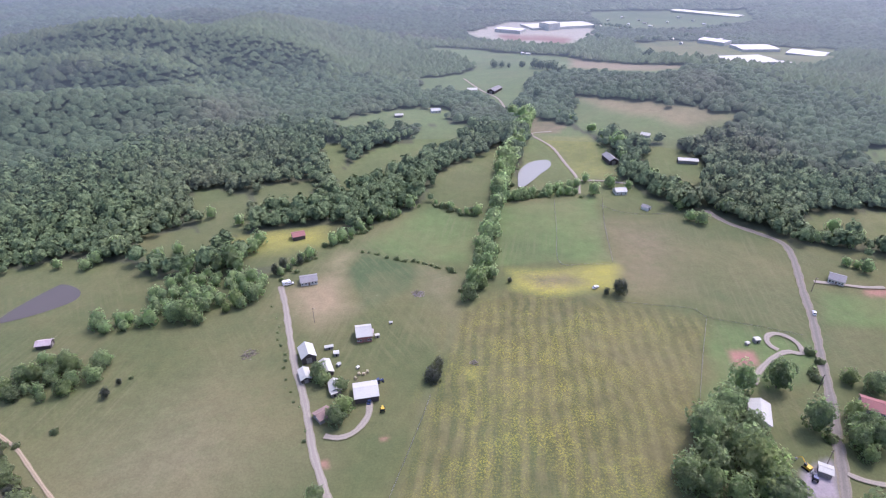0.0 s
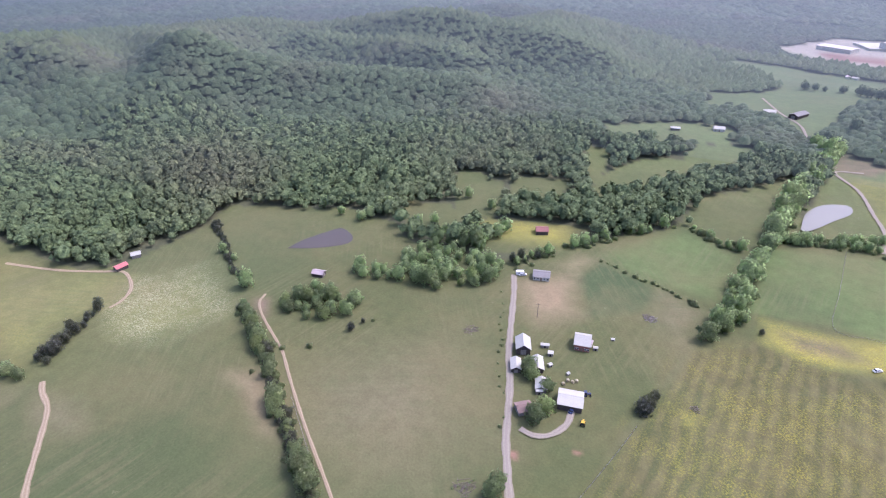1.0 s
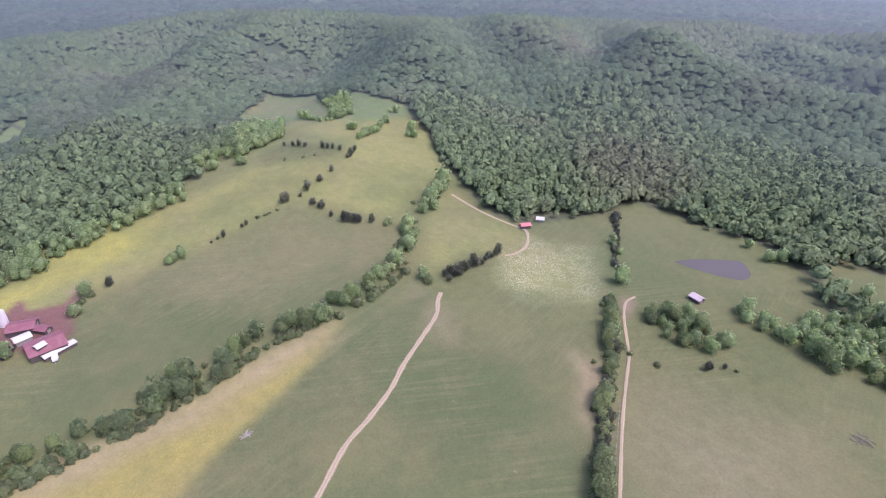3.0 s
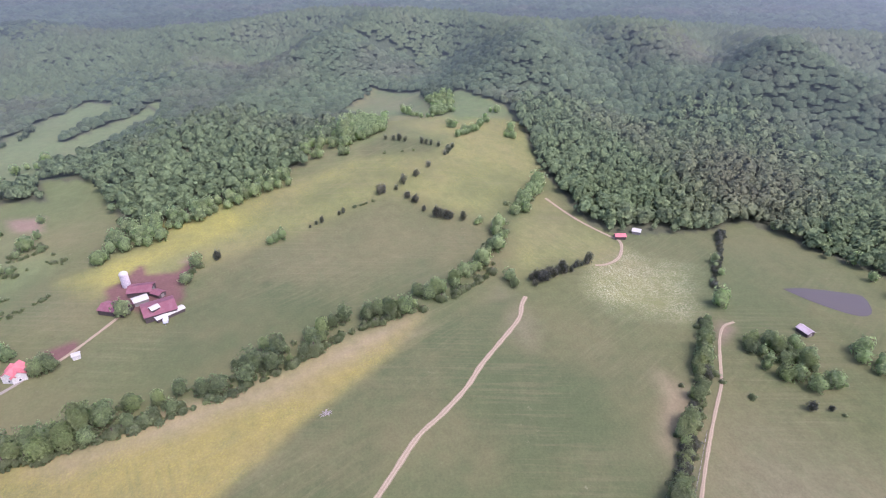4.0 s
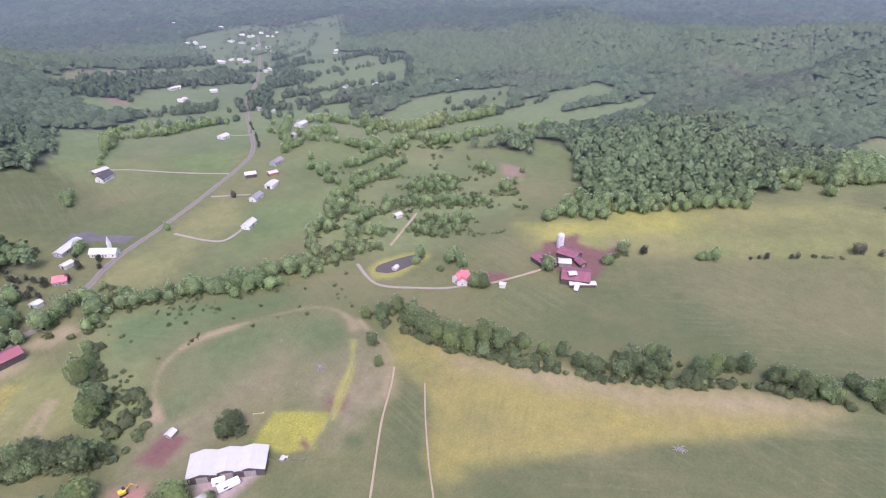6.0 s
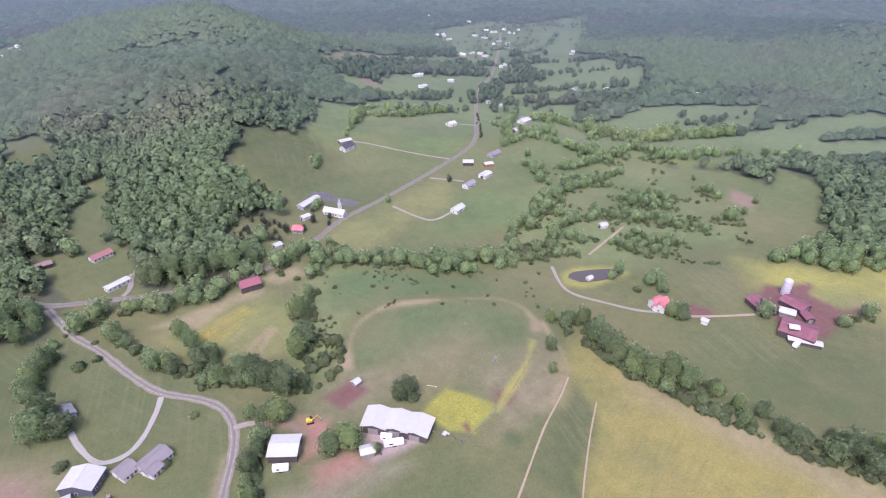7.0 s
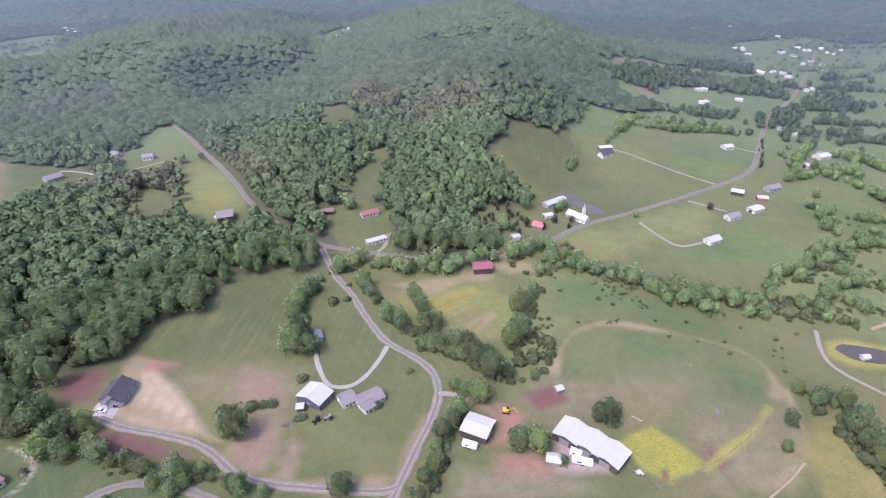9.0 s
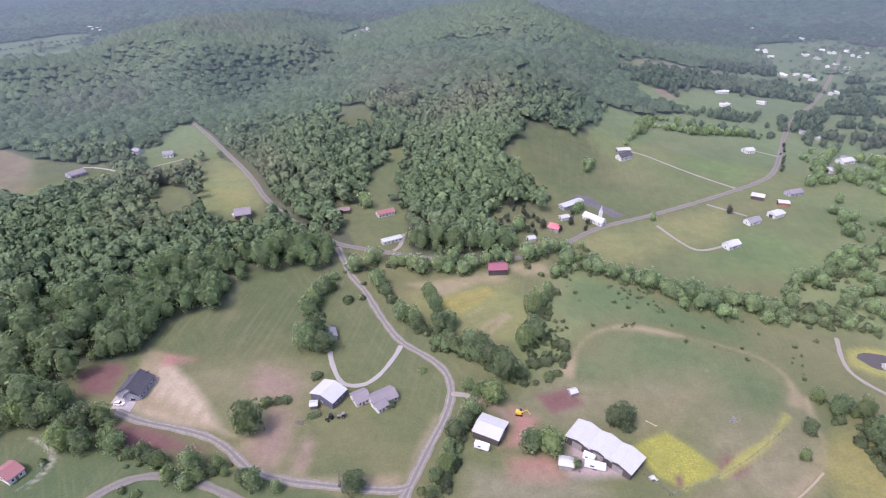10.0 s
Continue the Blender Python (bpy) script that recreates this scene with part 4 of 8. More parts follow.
field("tan", 3, 0, 0, 0, (65, -160), (59, -159), (58, -149), (66, -150))
field("red", 2, 0, 0, 0, (138, 233), (148, 234), (146, 226), (136, 225))
field("yellow", 4, 0.8, 0, 0, (-0, 214), (7, 214), (7, 206), (1, 206))
field("red", 2, 0, 0, 0, (-89, -156), (-93, -155), (-91, -149), (-86, -150))
field("red", 1.5, 0, 0, 0, (-58, 155), (-55, 156), (-54, 153), (-57, 153))
field("red", 1, 0, 0, 0, (-35, 169), (-31, 170), (-32, 168), (-34, 167))
field("gyel", 14, 0.16, 0, 0, (-352, -76), (-396, -10), (-402, 5), (-365, 74), (-437, 137), (-479, 134), (-500, 90), (-450, 52), (-452, 0), (-420, -50), (-395, -95))
field("brownish", 16, 0, 0, 0, (-345, -68), (-396, 4), (-351, 68), (-312, 54), (-280, 0), (-274, -54), (-310, -73))
field("padgreen", 6, 0, 0, 0, (-66, -229), (-81, -245), (-108, -244), (-144, -230), (-158, -213), (-151, -193), (-132, -188), (-101, -199), (-77, -206), (-60, -213))
field("tan2", 14, 0, 0, 0, (-92, -206), (-117, -206), (-126, -189), (-101, -190))
field("yel2", 5, 0.3, 0, 0, (-165, -172), (-161, -145), (-186, -114), (-207, -64), (-240, -23), (-256, 18), (-230, 3), (-193, -32), (-156, -65), (-125, -92), (-111, -92), (-122, -108), (-146, -131))
field("straw", 8, 0.1, 0, 0, (-172, -132), (-199, -90), (-211, -60), (-241, -23), (-258, 9), (-254, 16), (-225, -19), (-205, -50), (-184, -97))
field("gdark2", 4, 0, 0, 0, (-124, -91), (-155, -65), (-193, -32), (-228, 3), (-258, 33), (-270, 76), (-235, 53), (-194, 26), (-162, 0), (-142, -13), (-105, -20), (-95, -70))
field("gdark2", 14, 0, 0, 0, (-296, -121), (-344, -71), (-310, -60), (-262, 0), (-250, -30), (-240, -80), (-267, -99))
field("tan2", 5, 0, 0, 0.5, (-158, -200), (-159, -185), (-157, -171), (-142, -154), (-130, -148), (-112, -150), (-129, -165), (-148, -184))
field("redpur", 2, 0, 0, 0, (-300, -169), (-308, -170), (-314, -161), (-330, -155), (-318, -150), (-314, -138), (-322, -130), (-341, -125), (-345, -130), (-343, -121), (-322, -121), (-309, -130), (-292, -117), (-272, -129), (-284, -144), (-285, -153))
field("tan", 3, 0, 0, 0.8, (93, -171), (98, -169), (146, -187), (152, -209), (156, -223), (149, -221), (146, -196))
field("redtan", 4, 0, 0, 0, (82, -189), (74, -184), (70, -164), (76, -154), (86, -163))
field("redtan", 3, 0, 0, 0, (63, -171), (59, -167), (59, -151), (64, -155))
field("tan", 3, 0, 0, 0, (68, -151), (45, -149), (20, -149), (22, -146), (44, -143))
field("gdark2", 8, 0, 0, 0, (100, -300), (118, -296), (140, -232), (130, -214), (104, -224), (92, -255))
field("redtan", 5, 0, 0, 0, (96, -216), (80, -207), (76, -196), (88, -194), (98, -204))
field("redpur", 3, 0, 0, 0, (-112, -163), (-117, -160), (-113, -155), (-108, -157))
field("gdark", 2, 0, 0, 0, (-104, -142), (-108, -138), (-106, -133), (-101, -134), (-100, -139))


field("byellow", 1.2, 0.75, 0, 0, (-75, -166), (-81, -171), (-92, -176), (-99, -170), (-107, -158), (-101, -152), (-95, -150), (-91, -146), (-86, -150), (-81, -153), (-79, -159))
field("redpur", 1.2, 0, 0, 0, (-88, -155), (-92, -155), (-91, -149), (-87, -148))


def worn_strip(colour, width, soft, bloom, *points):
    """A soft band of trodden or flowering ground along a line."""
    line = smooth_line(points, 5.0)
    side = np.gradient(line, axis=0)
    side = np.stack([-side[:, 1], side[:, 0]], 1) / (np.hypot(*side.T)[:, None] + 1e-9) * width / 2
    for k in range(0, len(line) - 1, 6):
        a, b = line[k : k + 7], side[k : k + 7]
        field(colour, soft, bloom, 0, 0, *map(tuple, np.vstack([a + b, (a - b)[::-1]])))


field("gyel", 4, 0, 0, 0, (25, -280), (11, -275), (1, -254), (-29, -276), (-41, -287), (-43, -270), (-31, -239), (-20, -237), (7, -249), (24, -266))
field("straw", 3, 0, 0, 0, (29, -290), (5, -296), (-23, -304), (-34, -299), (-30, -291), (-16, -292), (8, -278))
field("yel2", 1.2, 0.5, 0, 0, (9, -273), (-20, -288), (-27, -281), (0, -258))
worn_strip("straw", 1.6, 0.8, 0, (-13, -244), (-21, -254), (-31, -263))
worn_strip("straw", 1.6, 0.8, 0, (-17, -239), (-25, -252), (-34, -262))
worn_strip("straw", 1.2, 0.8, 0, (-8, -259), (-25, -276))
field("straw", 3, 0, 0, 0, (-27, -313), (-56, -313), (-60, -303), (-44, -300))
worn_strip("pale", 0.9, 0.7, 0, (180, -167), (166, -160), (163, -151), (165, -144), (167, -139))
worn_strip("tan", 4.2, 1.6, 0, (-55, -212), (-61, -226), (-70, -240), (-82, -248), (-97, -250), (-117, -244), (-135, -237), (-152, -228), (-160, -216), (-160, -203), (-155, -191))
worn_strip("yellow", 2.0, 1.0, 0.5, (-149, -187), (-136, -174), (-121, -164), (-105, -153))
worn_strip("tan", 2.2, 1.2, 0, (-163, -199), (-158, -179), (-156, -169), (-147, -157), (-137, -151), (-129, -145))
worn_strip("brownish", 2.5, 1.5, 0, (-5, 258), (-9, 230), (-14, 205), (-20, 180), (-24, 150))
worn_strip("tan2", 3.0, 1.4, 0, (24, -133), (17, -150), (11, -170), (6, -186))
worn_strip("redtan", 3.0, 1.5, 0, (-11, -196), (-19, -190), (-25, -182), (-22, -172))


# ---------------------------------------------------------------- mesh helpers
def part(name, bm, mat, parent, label=""):
    """Links a bmesh as one mesh object under a thing or a part."""
    me = bpy.data.meshes.new(name)
    bm.to_mesh(me)
    bm.free()
    return part_of(name, me, mat, parent, label)


def part_of(name, me, mat, parent, label=""):
    if not me.materials:
        me.materials.append(MAT[mat])
    ob = new(name, me)
    ob.parent = parent
    return tagged(ob, label) if label else ob


def thing(name, label, category, m, group=""):
    ob = new(name)
    ob.empty_display_size = 0.5
    ob.matrix_basis = m
    return tagged(ob, label, category, group)


def box(bm, x0, x1, y0, y1, z0, z1):
    v = [bm.verts.new(p) for p in ((x0, y0, z0), (x1, y0, z0), (x1, y1, z0), (x0, y1, z0), (x0, y0, z1), (x1, y0, z1), (x1, y1, z1), (x0, y1, z1))]
    for f in ((3, 2, 1, 0), (4, 5, 6, 7), (0, 1, 5, 4), (1, 2, 6, 5), (2, 3, 7, 6), (3, 0, 4, 7)):
        bm.faces.new([v[i] for i in f])
    return bm


def boxed(*limits):
    return box(bmesh.new(), *limits)


def prism(bm, outline, axis, a, b):
    """Extrudes an outline of (u, z) along x or y from a to b."""
    put = (lambda s, u, z: (s, u, z)) if axis == "x" else (lambda s, u, z: (u, s, z))
    p, q = [bm.verts.new(put(a, u, z)) for u, z in outline], [bm.verts.new(put(b, u, z)) for u, z in outline]
    k = len(outline)
    for i in range(k):
        bm.faces.new((p[i], p[(i + 1) % k], q[(i + 1) % k], q[i]))
    bm.faces.new(p[::-1])
    bm.faces.new(q)
    bmesh.ops.recalc_face_normals(bm, faces=bm.faces)
    return bm


def tube(bm, a, b, r0, r1, sides=6):
    """A tapered round bar from a to b."""
    a, b = Vector(a), Vector(b)
    q = (b - a).to_track_quat("Z", "Y")
    ring = lambda c, r: [bm.verts.new(c + q @ Vector((r * math.cos(k * math.tau / sides), r * math.sin(k * math.tau / sides), 0))) for k in range(sides)]
    lo, hi = ring(a, r0), ring(b, r1)
    for k in range(sides):
        bm.faces.new((lo[k], lo[(k + 1) % sides], hi[(k + 1) % sides], hi[k]))
    bm.faces.new(lo[::-1])
    bm.faces.new(hi)
    return bm


def mesh_from(name, verts, faces, mat, smooth=True, normals=None):
    """A mesh from arrays of triangles or quads."""
    verts, faces = np.asarray(verts, np.float32), np.asarray(faces, np.int32)
    me = bpy.data.meshes.new(name)
    me.vertices.add(len(verts))
    me.vertices.foreach_set("co", verts.ravel())
    k = faces.shape[1]
    me.loops.add(faces.size)
    me.loops.foreach_set("vertex_index", faces.ravel())
    me.polygons.add(len(faces))
    me.polygons.foreach_set("loop_start", np.arange(0, faces.size, k, dtype=np.int32))
    me.polygons.foreach_set("use_smooth", np.full(len(faces), smooth))
    me.update(calc_edges=True)
    me.materials.append(MAT[mat])
    if normals is not None:
        me.normals_split_custom_set_from_vertices(normals)
    return me


def bent_normals(v, middle, up=0.45):
    """Shading normals of a crown, bent outwards and up so that it shades evenly."""
    d = (v - middle) * (1, 1, 0.9)
    d = d / np.maximum(np.linalg.norm(d, axis=1, keepdims=True), 1e-4) + (0, 0, up)
    return d / np.linalg.norm(d, axis=1, keepdims=True)


# ---------------------------------------------------------------- ground
def build_ground():
    rings, spokes = 270, 900
    u = np.arange(rings - 1) / (rings - 2)
    r = np.r_[0.0, 110 * (4900 / 110) ** (0.5 * u + 0.5 * u**5)]
    a = np.arange(spokes) * math.tau / spokes
    x, y = (r[:, None] * np.cos(a)).ravel(), (r[:, None] * np.sin(a)).ravel()
    i, j = np.meshgrid(np.arange(rings - 1), np.arange(spokes), indexing="ij")
    k = (j + 1) % spokes
    faces = np.stack([i * spokes + j, (i + 1) * spokes + j, (i + 1) * spokes + k, i * spokes + k], -1).reshape(-1, 4)
    me = mesh_from("ground", np.stack([x, y, height(x, y)], 1), faces, "pasture")
    outer = np.clip((np.hypot(x, y) - 400) / 250, 0, 1)[:, None]
    wob = 3.0 * (np.sin(x / 11 + 2 * np.sin(y / 17)) + np.sin(y / 9 + 2 * np.sin(x / 21))) * 0.5
    col, cov = np.array((0.106, 0.118, 0.050, 1.0)) * (1 - outer) + np.array((0.124, 0.166, 0.066, 0.6)) * outer, np.zeros((len(x), 4))
    for colour, bare, soft, bloom, white, rows, points in FIELDS:
        idx = near_poly(x, y, points, soft + 6)
        if len(idx):
            m = np.clip((inside(x[idx], y[idx], points) + wob[idx] * min(1, soft / 4 + 0.2)) / (2 * soft) + 0.5, 0, 1)[:, None]
            col[idx] = col[idx] * (1 - m) + np.array((*colour, 1 - bare)) * m
            cov[idx] = cov[idx] * (1 - m) + np.array((bloom, white, rows, 1)) * m
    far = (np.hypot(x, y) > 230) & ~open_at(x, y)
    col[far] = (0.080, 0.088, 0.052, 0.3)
    # far ground with painted haze, in leaf colours where gaps between crowns looked dark
    middle = np.stack([x, y], 1)[faces].mean(1)
    away = np.hypot(*middle.T)
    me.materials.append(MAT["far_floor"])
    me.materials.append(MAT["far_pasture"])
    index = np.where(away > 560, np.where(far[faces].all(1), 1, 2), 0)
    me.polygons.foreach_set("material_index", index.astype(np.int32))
    for name, data in (("field", col), ("cover", cov)):
        at = me.color_attributes.new(name, "FLOAT_COLOR", "POINT")
        at.data.foreach_set("color", data.astype(np.float32).ravel())
    tagged(new("ground", me), "rolling pasture of olive grass with flowering and bare patches", "ground", kind="structure")


def open_at(x, y, margin=0.0):
    """Whether places lie in open land, or within a margin of it."""
    out = np.zeros(x.shape, bool)
    for points in OPEN_LAND:
        idx = near_poly(x, y, points, margin)
        if len(idx):
            out[idx] |= inside(x[idx], y[idx], points) > -margin
    return out


build_ground()

# ---------------------------------------------------------------- roads and water
ROAD_LABELS = {
    "asphalt": "narrow grey country road of old asphalt", "road": "grey road with pale worn wheel tracks", "gravel_lane": "pale gravel lane through grass",
    "dirt_track": "sandy two-rut farm track across pasture", "concrete_drive": "pale concrete driveway on a lawn",
}
ROAD_COUNT = {"n": 0}


def road(kind, width, *points):
    line = smooth_line(points, 3.0)
    TRACKS.append((line, width))
    side = np.gradient(line, axis=0)
    side = np.stack([-side[:, 1], side[:, 0]], 1) / (np.hypot(*side.T)[:, None] + 1e-9)
    rag = 1 + 0.10 * np.sin(np.arange(len(line)) * 1.7) + 0.07 * np.sin(np.arange(len(line)) * 0.61)
    offs = np.array((-0.5, -0.2, 0.2, 0.5))
    ROAD_COUNT["n"] += 1
    lift = 0.28 + 0.012 * ROAD_COUNT["n"]
    p = line[:, None] + side[:, None] * (offs[None, :, None] * width * rag[:, None, None])
    z = height(p[..., 0], p[..., 1]) + lift - 0.12 * (np.abs(offs) > 0.4)
    k = np.arange(len(line) - 1)[:, None] * 4 + np.arange(3)
    faces = np.stack([k, k + 1, k + 5, k + 4], -1).reshape(-1, 4)
    me = mesh_from("road", np.c_[p.reshape(-1, 2), z.ravel()], faces[:, ::-1], kind)
    uv = me.uv_layers.new(name="UVMap")
    along = np.repeat(np.arange(len(line)) * 0.5, 4)
    data = np.stack([np.tile(offs + 0.5, len(line)), along], 1)
    idx = np.empty(len(me.loops), np.int32)
    me.loops.foreach_get("vertex_index", idx)
    uv.data.foreach_set("uv", data[idx].astype(np.float32).ravel())
    tagged(new("road", me), ROAD_LABELS[kind], "track" if kind == "dirt_track" else "road", kind="structure")


def flat_patch(name, label, category, mat, lift, points, step=4.0):
    """A flat sheet inside a smooth closed outline."""
    loop = smooth_line([*points, points[0]], step)[:-1]
    z = max(ground_z(x, y) for x, y in loop) + lift
    bm = bmesh.new()
    bm.faces.new([bm.verts.new((x, y, z)) for x, y in loop])
    bmesh.ops.recalc_face_normals(bm, faces=bm.faces)
    for f in bm.faces:
        if f.normal.z < 0:
            f.normal_flip()
    res = bmesh.ops.extrude_face_region(bm, geom=list(bm.faces))
    bmesh.ops.translate(bm, verts=[v for v in res["geom"] if isinstance(v, bmesh.types.BMVert)], vec=(0, 0, 0.02))
    me = bpy.data.meshes.new(name)
    bm.to_mesh(me)
    bm.free()
    me.materials.append(MAT[mat])
    KEEP_CLEAR.append((np.mean([p[0] for p in points]), np.mean([p[1] for p in points]), 10))
    tagged(new(name, me), label, category, kind="structure")


road("gravel_lane", 3.6, (-111.5, 281.8), (-103.3, 263.2), (-91.8, 232.9), (-81.5, 207.2), (-75.7, 195.9), (-68.6, 178.7), (-61.6, 160.3), (-54.9, 146.9), (-47.3, 132.4))
road("asphalt", 4.8, (182.0, 398.3), (184.9, 389.0), (190.9, 377.4), (205.0, 363.2), (215.9, 348.9), (212.8, 326.6), (202.1, 293.7), (191.8, 260.2), (179.4, 227.4), (170.8, 203.5), (162.1, 182.7), (154.5, 164.4), (143.9, 140.9))
road("dirt_track", 2.4, (-393.0, 127.7), (-361.0, 141.7), (-337.9, 155.0), (-327.2, 161.8), (-315.6, 159.1), (-303.7, 151.7), (-297.7, 141.4), (-297.6, 131.1))
road("dirt_track", 2.8, (-268.6, 81.2), (-261.0, 77.0), (-248.3, 72.3), (-231.1, 59.0), (-213.9, 45.2), (-198.9, 35.2), (-183.6, 21.8), (-171.7, 9.7), (-153.2, -2.2), (-133.7, -14.7))
road("dirt_track", 1.7, (-230.0, 188.6), (-226.8, 180.5), (-215.1, 171.6), (-192.6, 159.5), (-184.5, 155.0), (-164.0, 139.6), (-140.6, 123.0), (-112.0, 104.0), (-91.2, 89.6))
road("asphalt", 4.5, (288.6, -600.4), (252.0, -553.8), (217.3, -505.7), (169.0, -433.2), (144.9, -392.5), (119.9, -362.5), (95.9, -345.0), (78.1, -332.9), (62.3, -328.9), (37.2, -323.8), (9.1, -318.0), (-16.6, -316.0), (-44.6, -322.3), (-75.3, -341.2), (-103.4, -364.6), (-146.2, -387.0), (-199.8, -417.6), (-255.6, -452.5), (-281.7, -477.8), (-312.0, -528.0), (-341.5, -579.3), (-390.9, -653.1))
road("asphalt", 4.5, (-390.9, -653.1), (-439.0, -706.3), (-513.8, -809.7), (-599.5, -937.7), (-670.1, -1045.7))
road("road", 4.3, (78.1, -328.7), (65.0, -299.0), (53.7, -281.7), (38.5, -252.5), (27.6, -235.7), (12.1, -222.6), (3.8, -212.3), (0.9, -198.9), (3.2, -184.6), (9.5, -167.0), (14.5, -152.6), (18.1, -141.7), (22.0, -127.9))
road("road", 4.2, (151.7, -182.7), (137.6, -177.6), (118.2, -173.5), (104.1, -169.2), (93.3, -162.8), (82.0, -153.7), (66.8, -148.7), (53.0, -146.9), (34.9, -145.3), (21.7, -145.1), (14.8, -147.8))
road("concrete_drive", 2.5, (64.3, -229.0), (60.6, -217.4), (53.3, -204.3), (43.6, -202.9), (36.3, -209.8), (30.0, -223.6), (26.9, -234.4))
road("concrete_drive", 2.6, (334.3, -470.6), (325.2, -470.8), (310.1, -466.8), (297.9, -461.2))
road("gravel_lane", 2.4, (248.6, -492.5), (260.6, -481.4), (269.9, -470.3), (268.5, -453.0))
road("asphalt", 4, (138.9, -136.4), (132.2, -144.1), (121.2, -149.0), (107.2, -148.1), (94.6, -144.7), (79.1, -138.1))
road("gravel_lane", 3, (0.9, -197.7), (-5.0, -197.1), (-10.2, -195.4))
road("gravel_lane", 2.3, (-202.2, -242.6), (-194.7, -223.4), (-195.3, -210.9), (-206.4, -195.2), (-217.9, -181.6), (-231.2, -172.9))
road("dirt_track", 2.2, (-235.3, -167.2), (-248.0, -160.4), (-272.6, -150.0), (-279.1, -148.6))
road("gravel_lane", 2.6, (-146.5, -370.3), (-155.2, -346.5), (-163.9, -335.4), (-180.3, -340.3), (-189.9, -347.1))
road("gravel_lane", 2.6, (-162.0, -512.8), (-180.2, -501.2), (-211.6, -463.0), (-232.3, -439.2))
road("gravel_lane", 2.6, (-196.7, -408.0), (-219.9, -388.1))
road("gravel_lane", 2.4, (-302.6, -512.6), (-281.8, -531.2))
road("gravel_lane", 3, (35.3, -349.9), (37.2, -333.5), (42.0, -325.5))
road("dirt_track", 2.2, (-233.0, -243.5), (-268.3, -258.3), (-284.3, -265.5))
road("gravel_lane", 3, (85.6, 577.9), (64.6, 570.5), (80.4, 533.0), (88.0, 489.3), (93.1, 457.4), (90.1, 423.1))
road("gravel_lane", 3, (92.2, 451.4), (111.2, 451.7), (133.6, 446.3))
road("gravel_lane", 3, (138.9, 210.0), (145.9, 220.1), (157.2, 230.2), (166.3, 234.8), (172.6, 233.2), (174.3, 241.4), (171.0, 247.8), (165.3, 249.6), (160.0, 245.6), (159.5, 239.1), (163.5, 234.7))
road("gravel_lane", 3, (-42.6, 189.6), (-41.9, 180.7), (-45.9, 171.7), (-52.4, 167.7), (-60.5, 168.8))
road("gravel_lane", 2.5, (153.9, 159.4), (158.7, 156.4), (165.8, 154.6), (175.7, 152.9))
road("gravel_lane", 3, (212.5, 301.3), (224.7, 299.0), (239.3, 295.6), (251.8, 295.8))
road("gravel_lane", 3, (-8.9, 816.1), (14.3, 754.0), (35.0, 711.3), (43.0, 661.2))
road("dirt_track", 1, (-147.9, -156.2), (-137.3, -148.0), (-118.4, -135.3), (-93.6, -115.2), (-77.6, -102.3))
road("dirt_track", 0.8, (-149.0, -137.1), (-133.7, -123.1), (-116.8, -106.3), (-103.9, -92.2))
# sky glare on this pond is put into its pale base colour
flat_patch("water", "still mauve-grey farm pond with grassy bank", "pond", "glare_water", 0.05, ((41.6, 436.4), (44.8, 469.2), (56.6, 492.0), (72.8, 499.0), (74.1, 483.9), (62.4, 463.1), (50.9, 442.4), (43.1, 431.9)))
flat_patch("water", "still mauve-grey farm pond with grassy bank", "pond", "water", 0.05, ((-257.8, 235.7), (-255.9, 251.5), (-246.5, 275.5), (-241.7, 277.3), (-229.0, 270.7), (-227.2, 260.4), (-241.0, 246.1)))
flat_patch("water", "still mauve-grey farm pond with grassy bank", "pond", "water", 0.05, ((-203.5, -227.2), (-210.0, -231.4), (-231.1, -224.9), (-239.2, -217.9), (-230.7, -214.4), (-209.2, -218.6)))


def draped_lot(label, mat, points, cell=1.6):
    """A paved yard that follows the slope of the land."""
    q = np.array(points, float)
    lo, hi = q.min(0), q.max(0)
    gx, gy = np.arange(lo[0], hi[0] + cell, cell), np.arange(lo[1], hi[1] + cell, cell)
    cx, cy = np.meshgrid(gx + cell / 2, gy + cell / 2)
    vx, vy = np.meshgrid(np.r_[gx, gx[-1] + cell], np.r_[gy, gy[-1] + cell])
    j, i = np.where((inside(cx.ravel(), cy.ravel(), points) > 0).reshape(cx.shape))
    k = vx.shape[1]
    faces = np.stack([j * k + i, j * k + i + 1, (j + 1) * k + i + 1, (j + 1) * k + i], 1)
    used, faces = np.unique(faces, return_inverse=True)
    v = np.c_[vx.ravel(), vy.ravel(), height(vx.ravel(), vy.ravel()) + 0.24][used]
    tagged(new("pavement", mesh_from("pavement", v, faces.reshape(-1, 4), mat)), label, "pavement", kind="structure")


draped_lot("dark asphalt parking lot beside the church", "asphalt_lot", ((-82.0, -401.2), (-98.3, -417.3), (-107.2, -414.7), (-112.3, -403.0), (-127.5, -386.2), (-117.1, -381.4), (-112.3, -388.8), (-103.8, -400.5), (-93.0, -399.4)))
draped_lot("pale gravel yard before a house", "gravel_yard", ((156.7, -192.3), (150.4, -191.9), (145.6, -188.6), (145.5, -180.7), (155.6, -185.3)))


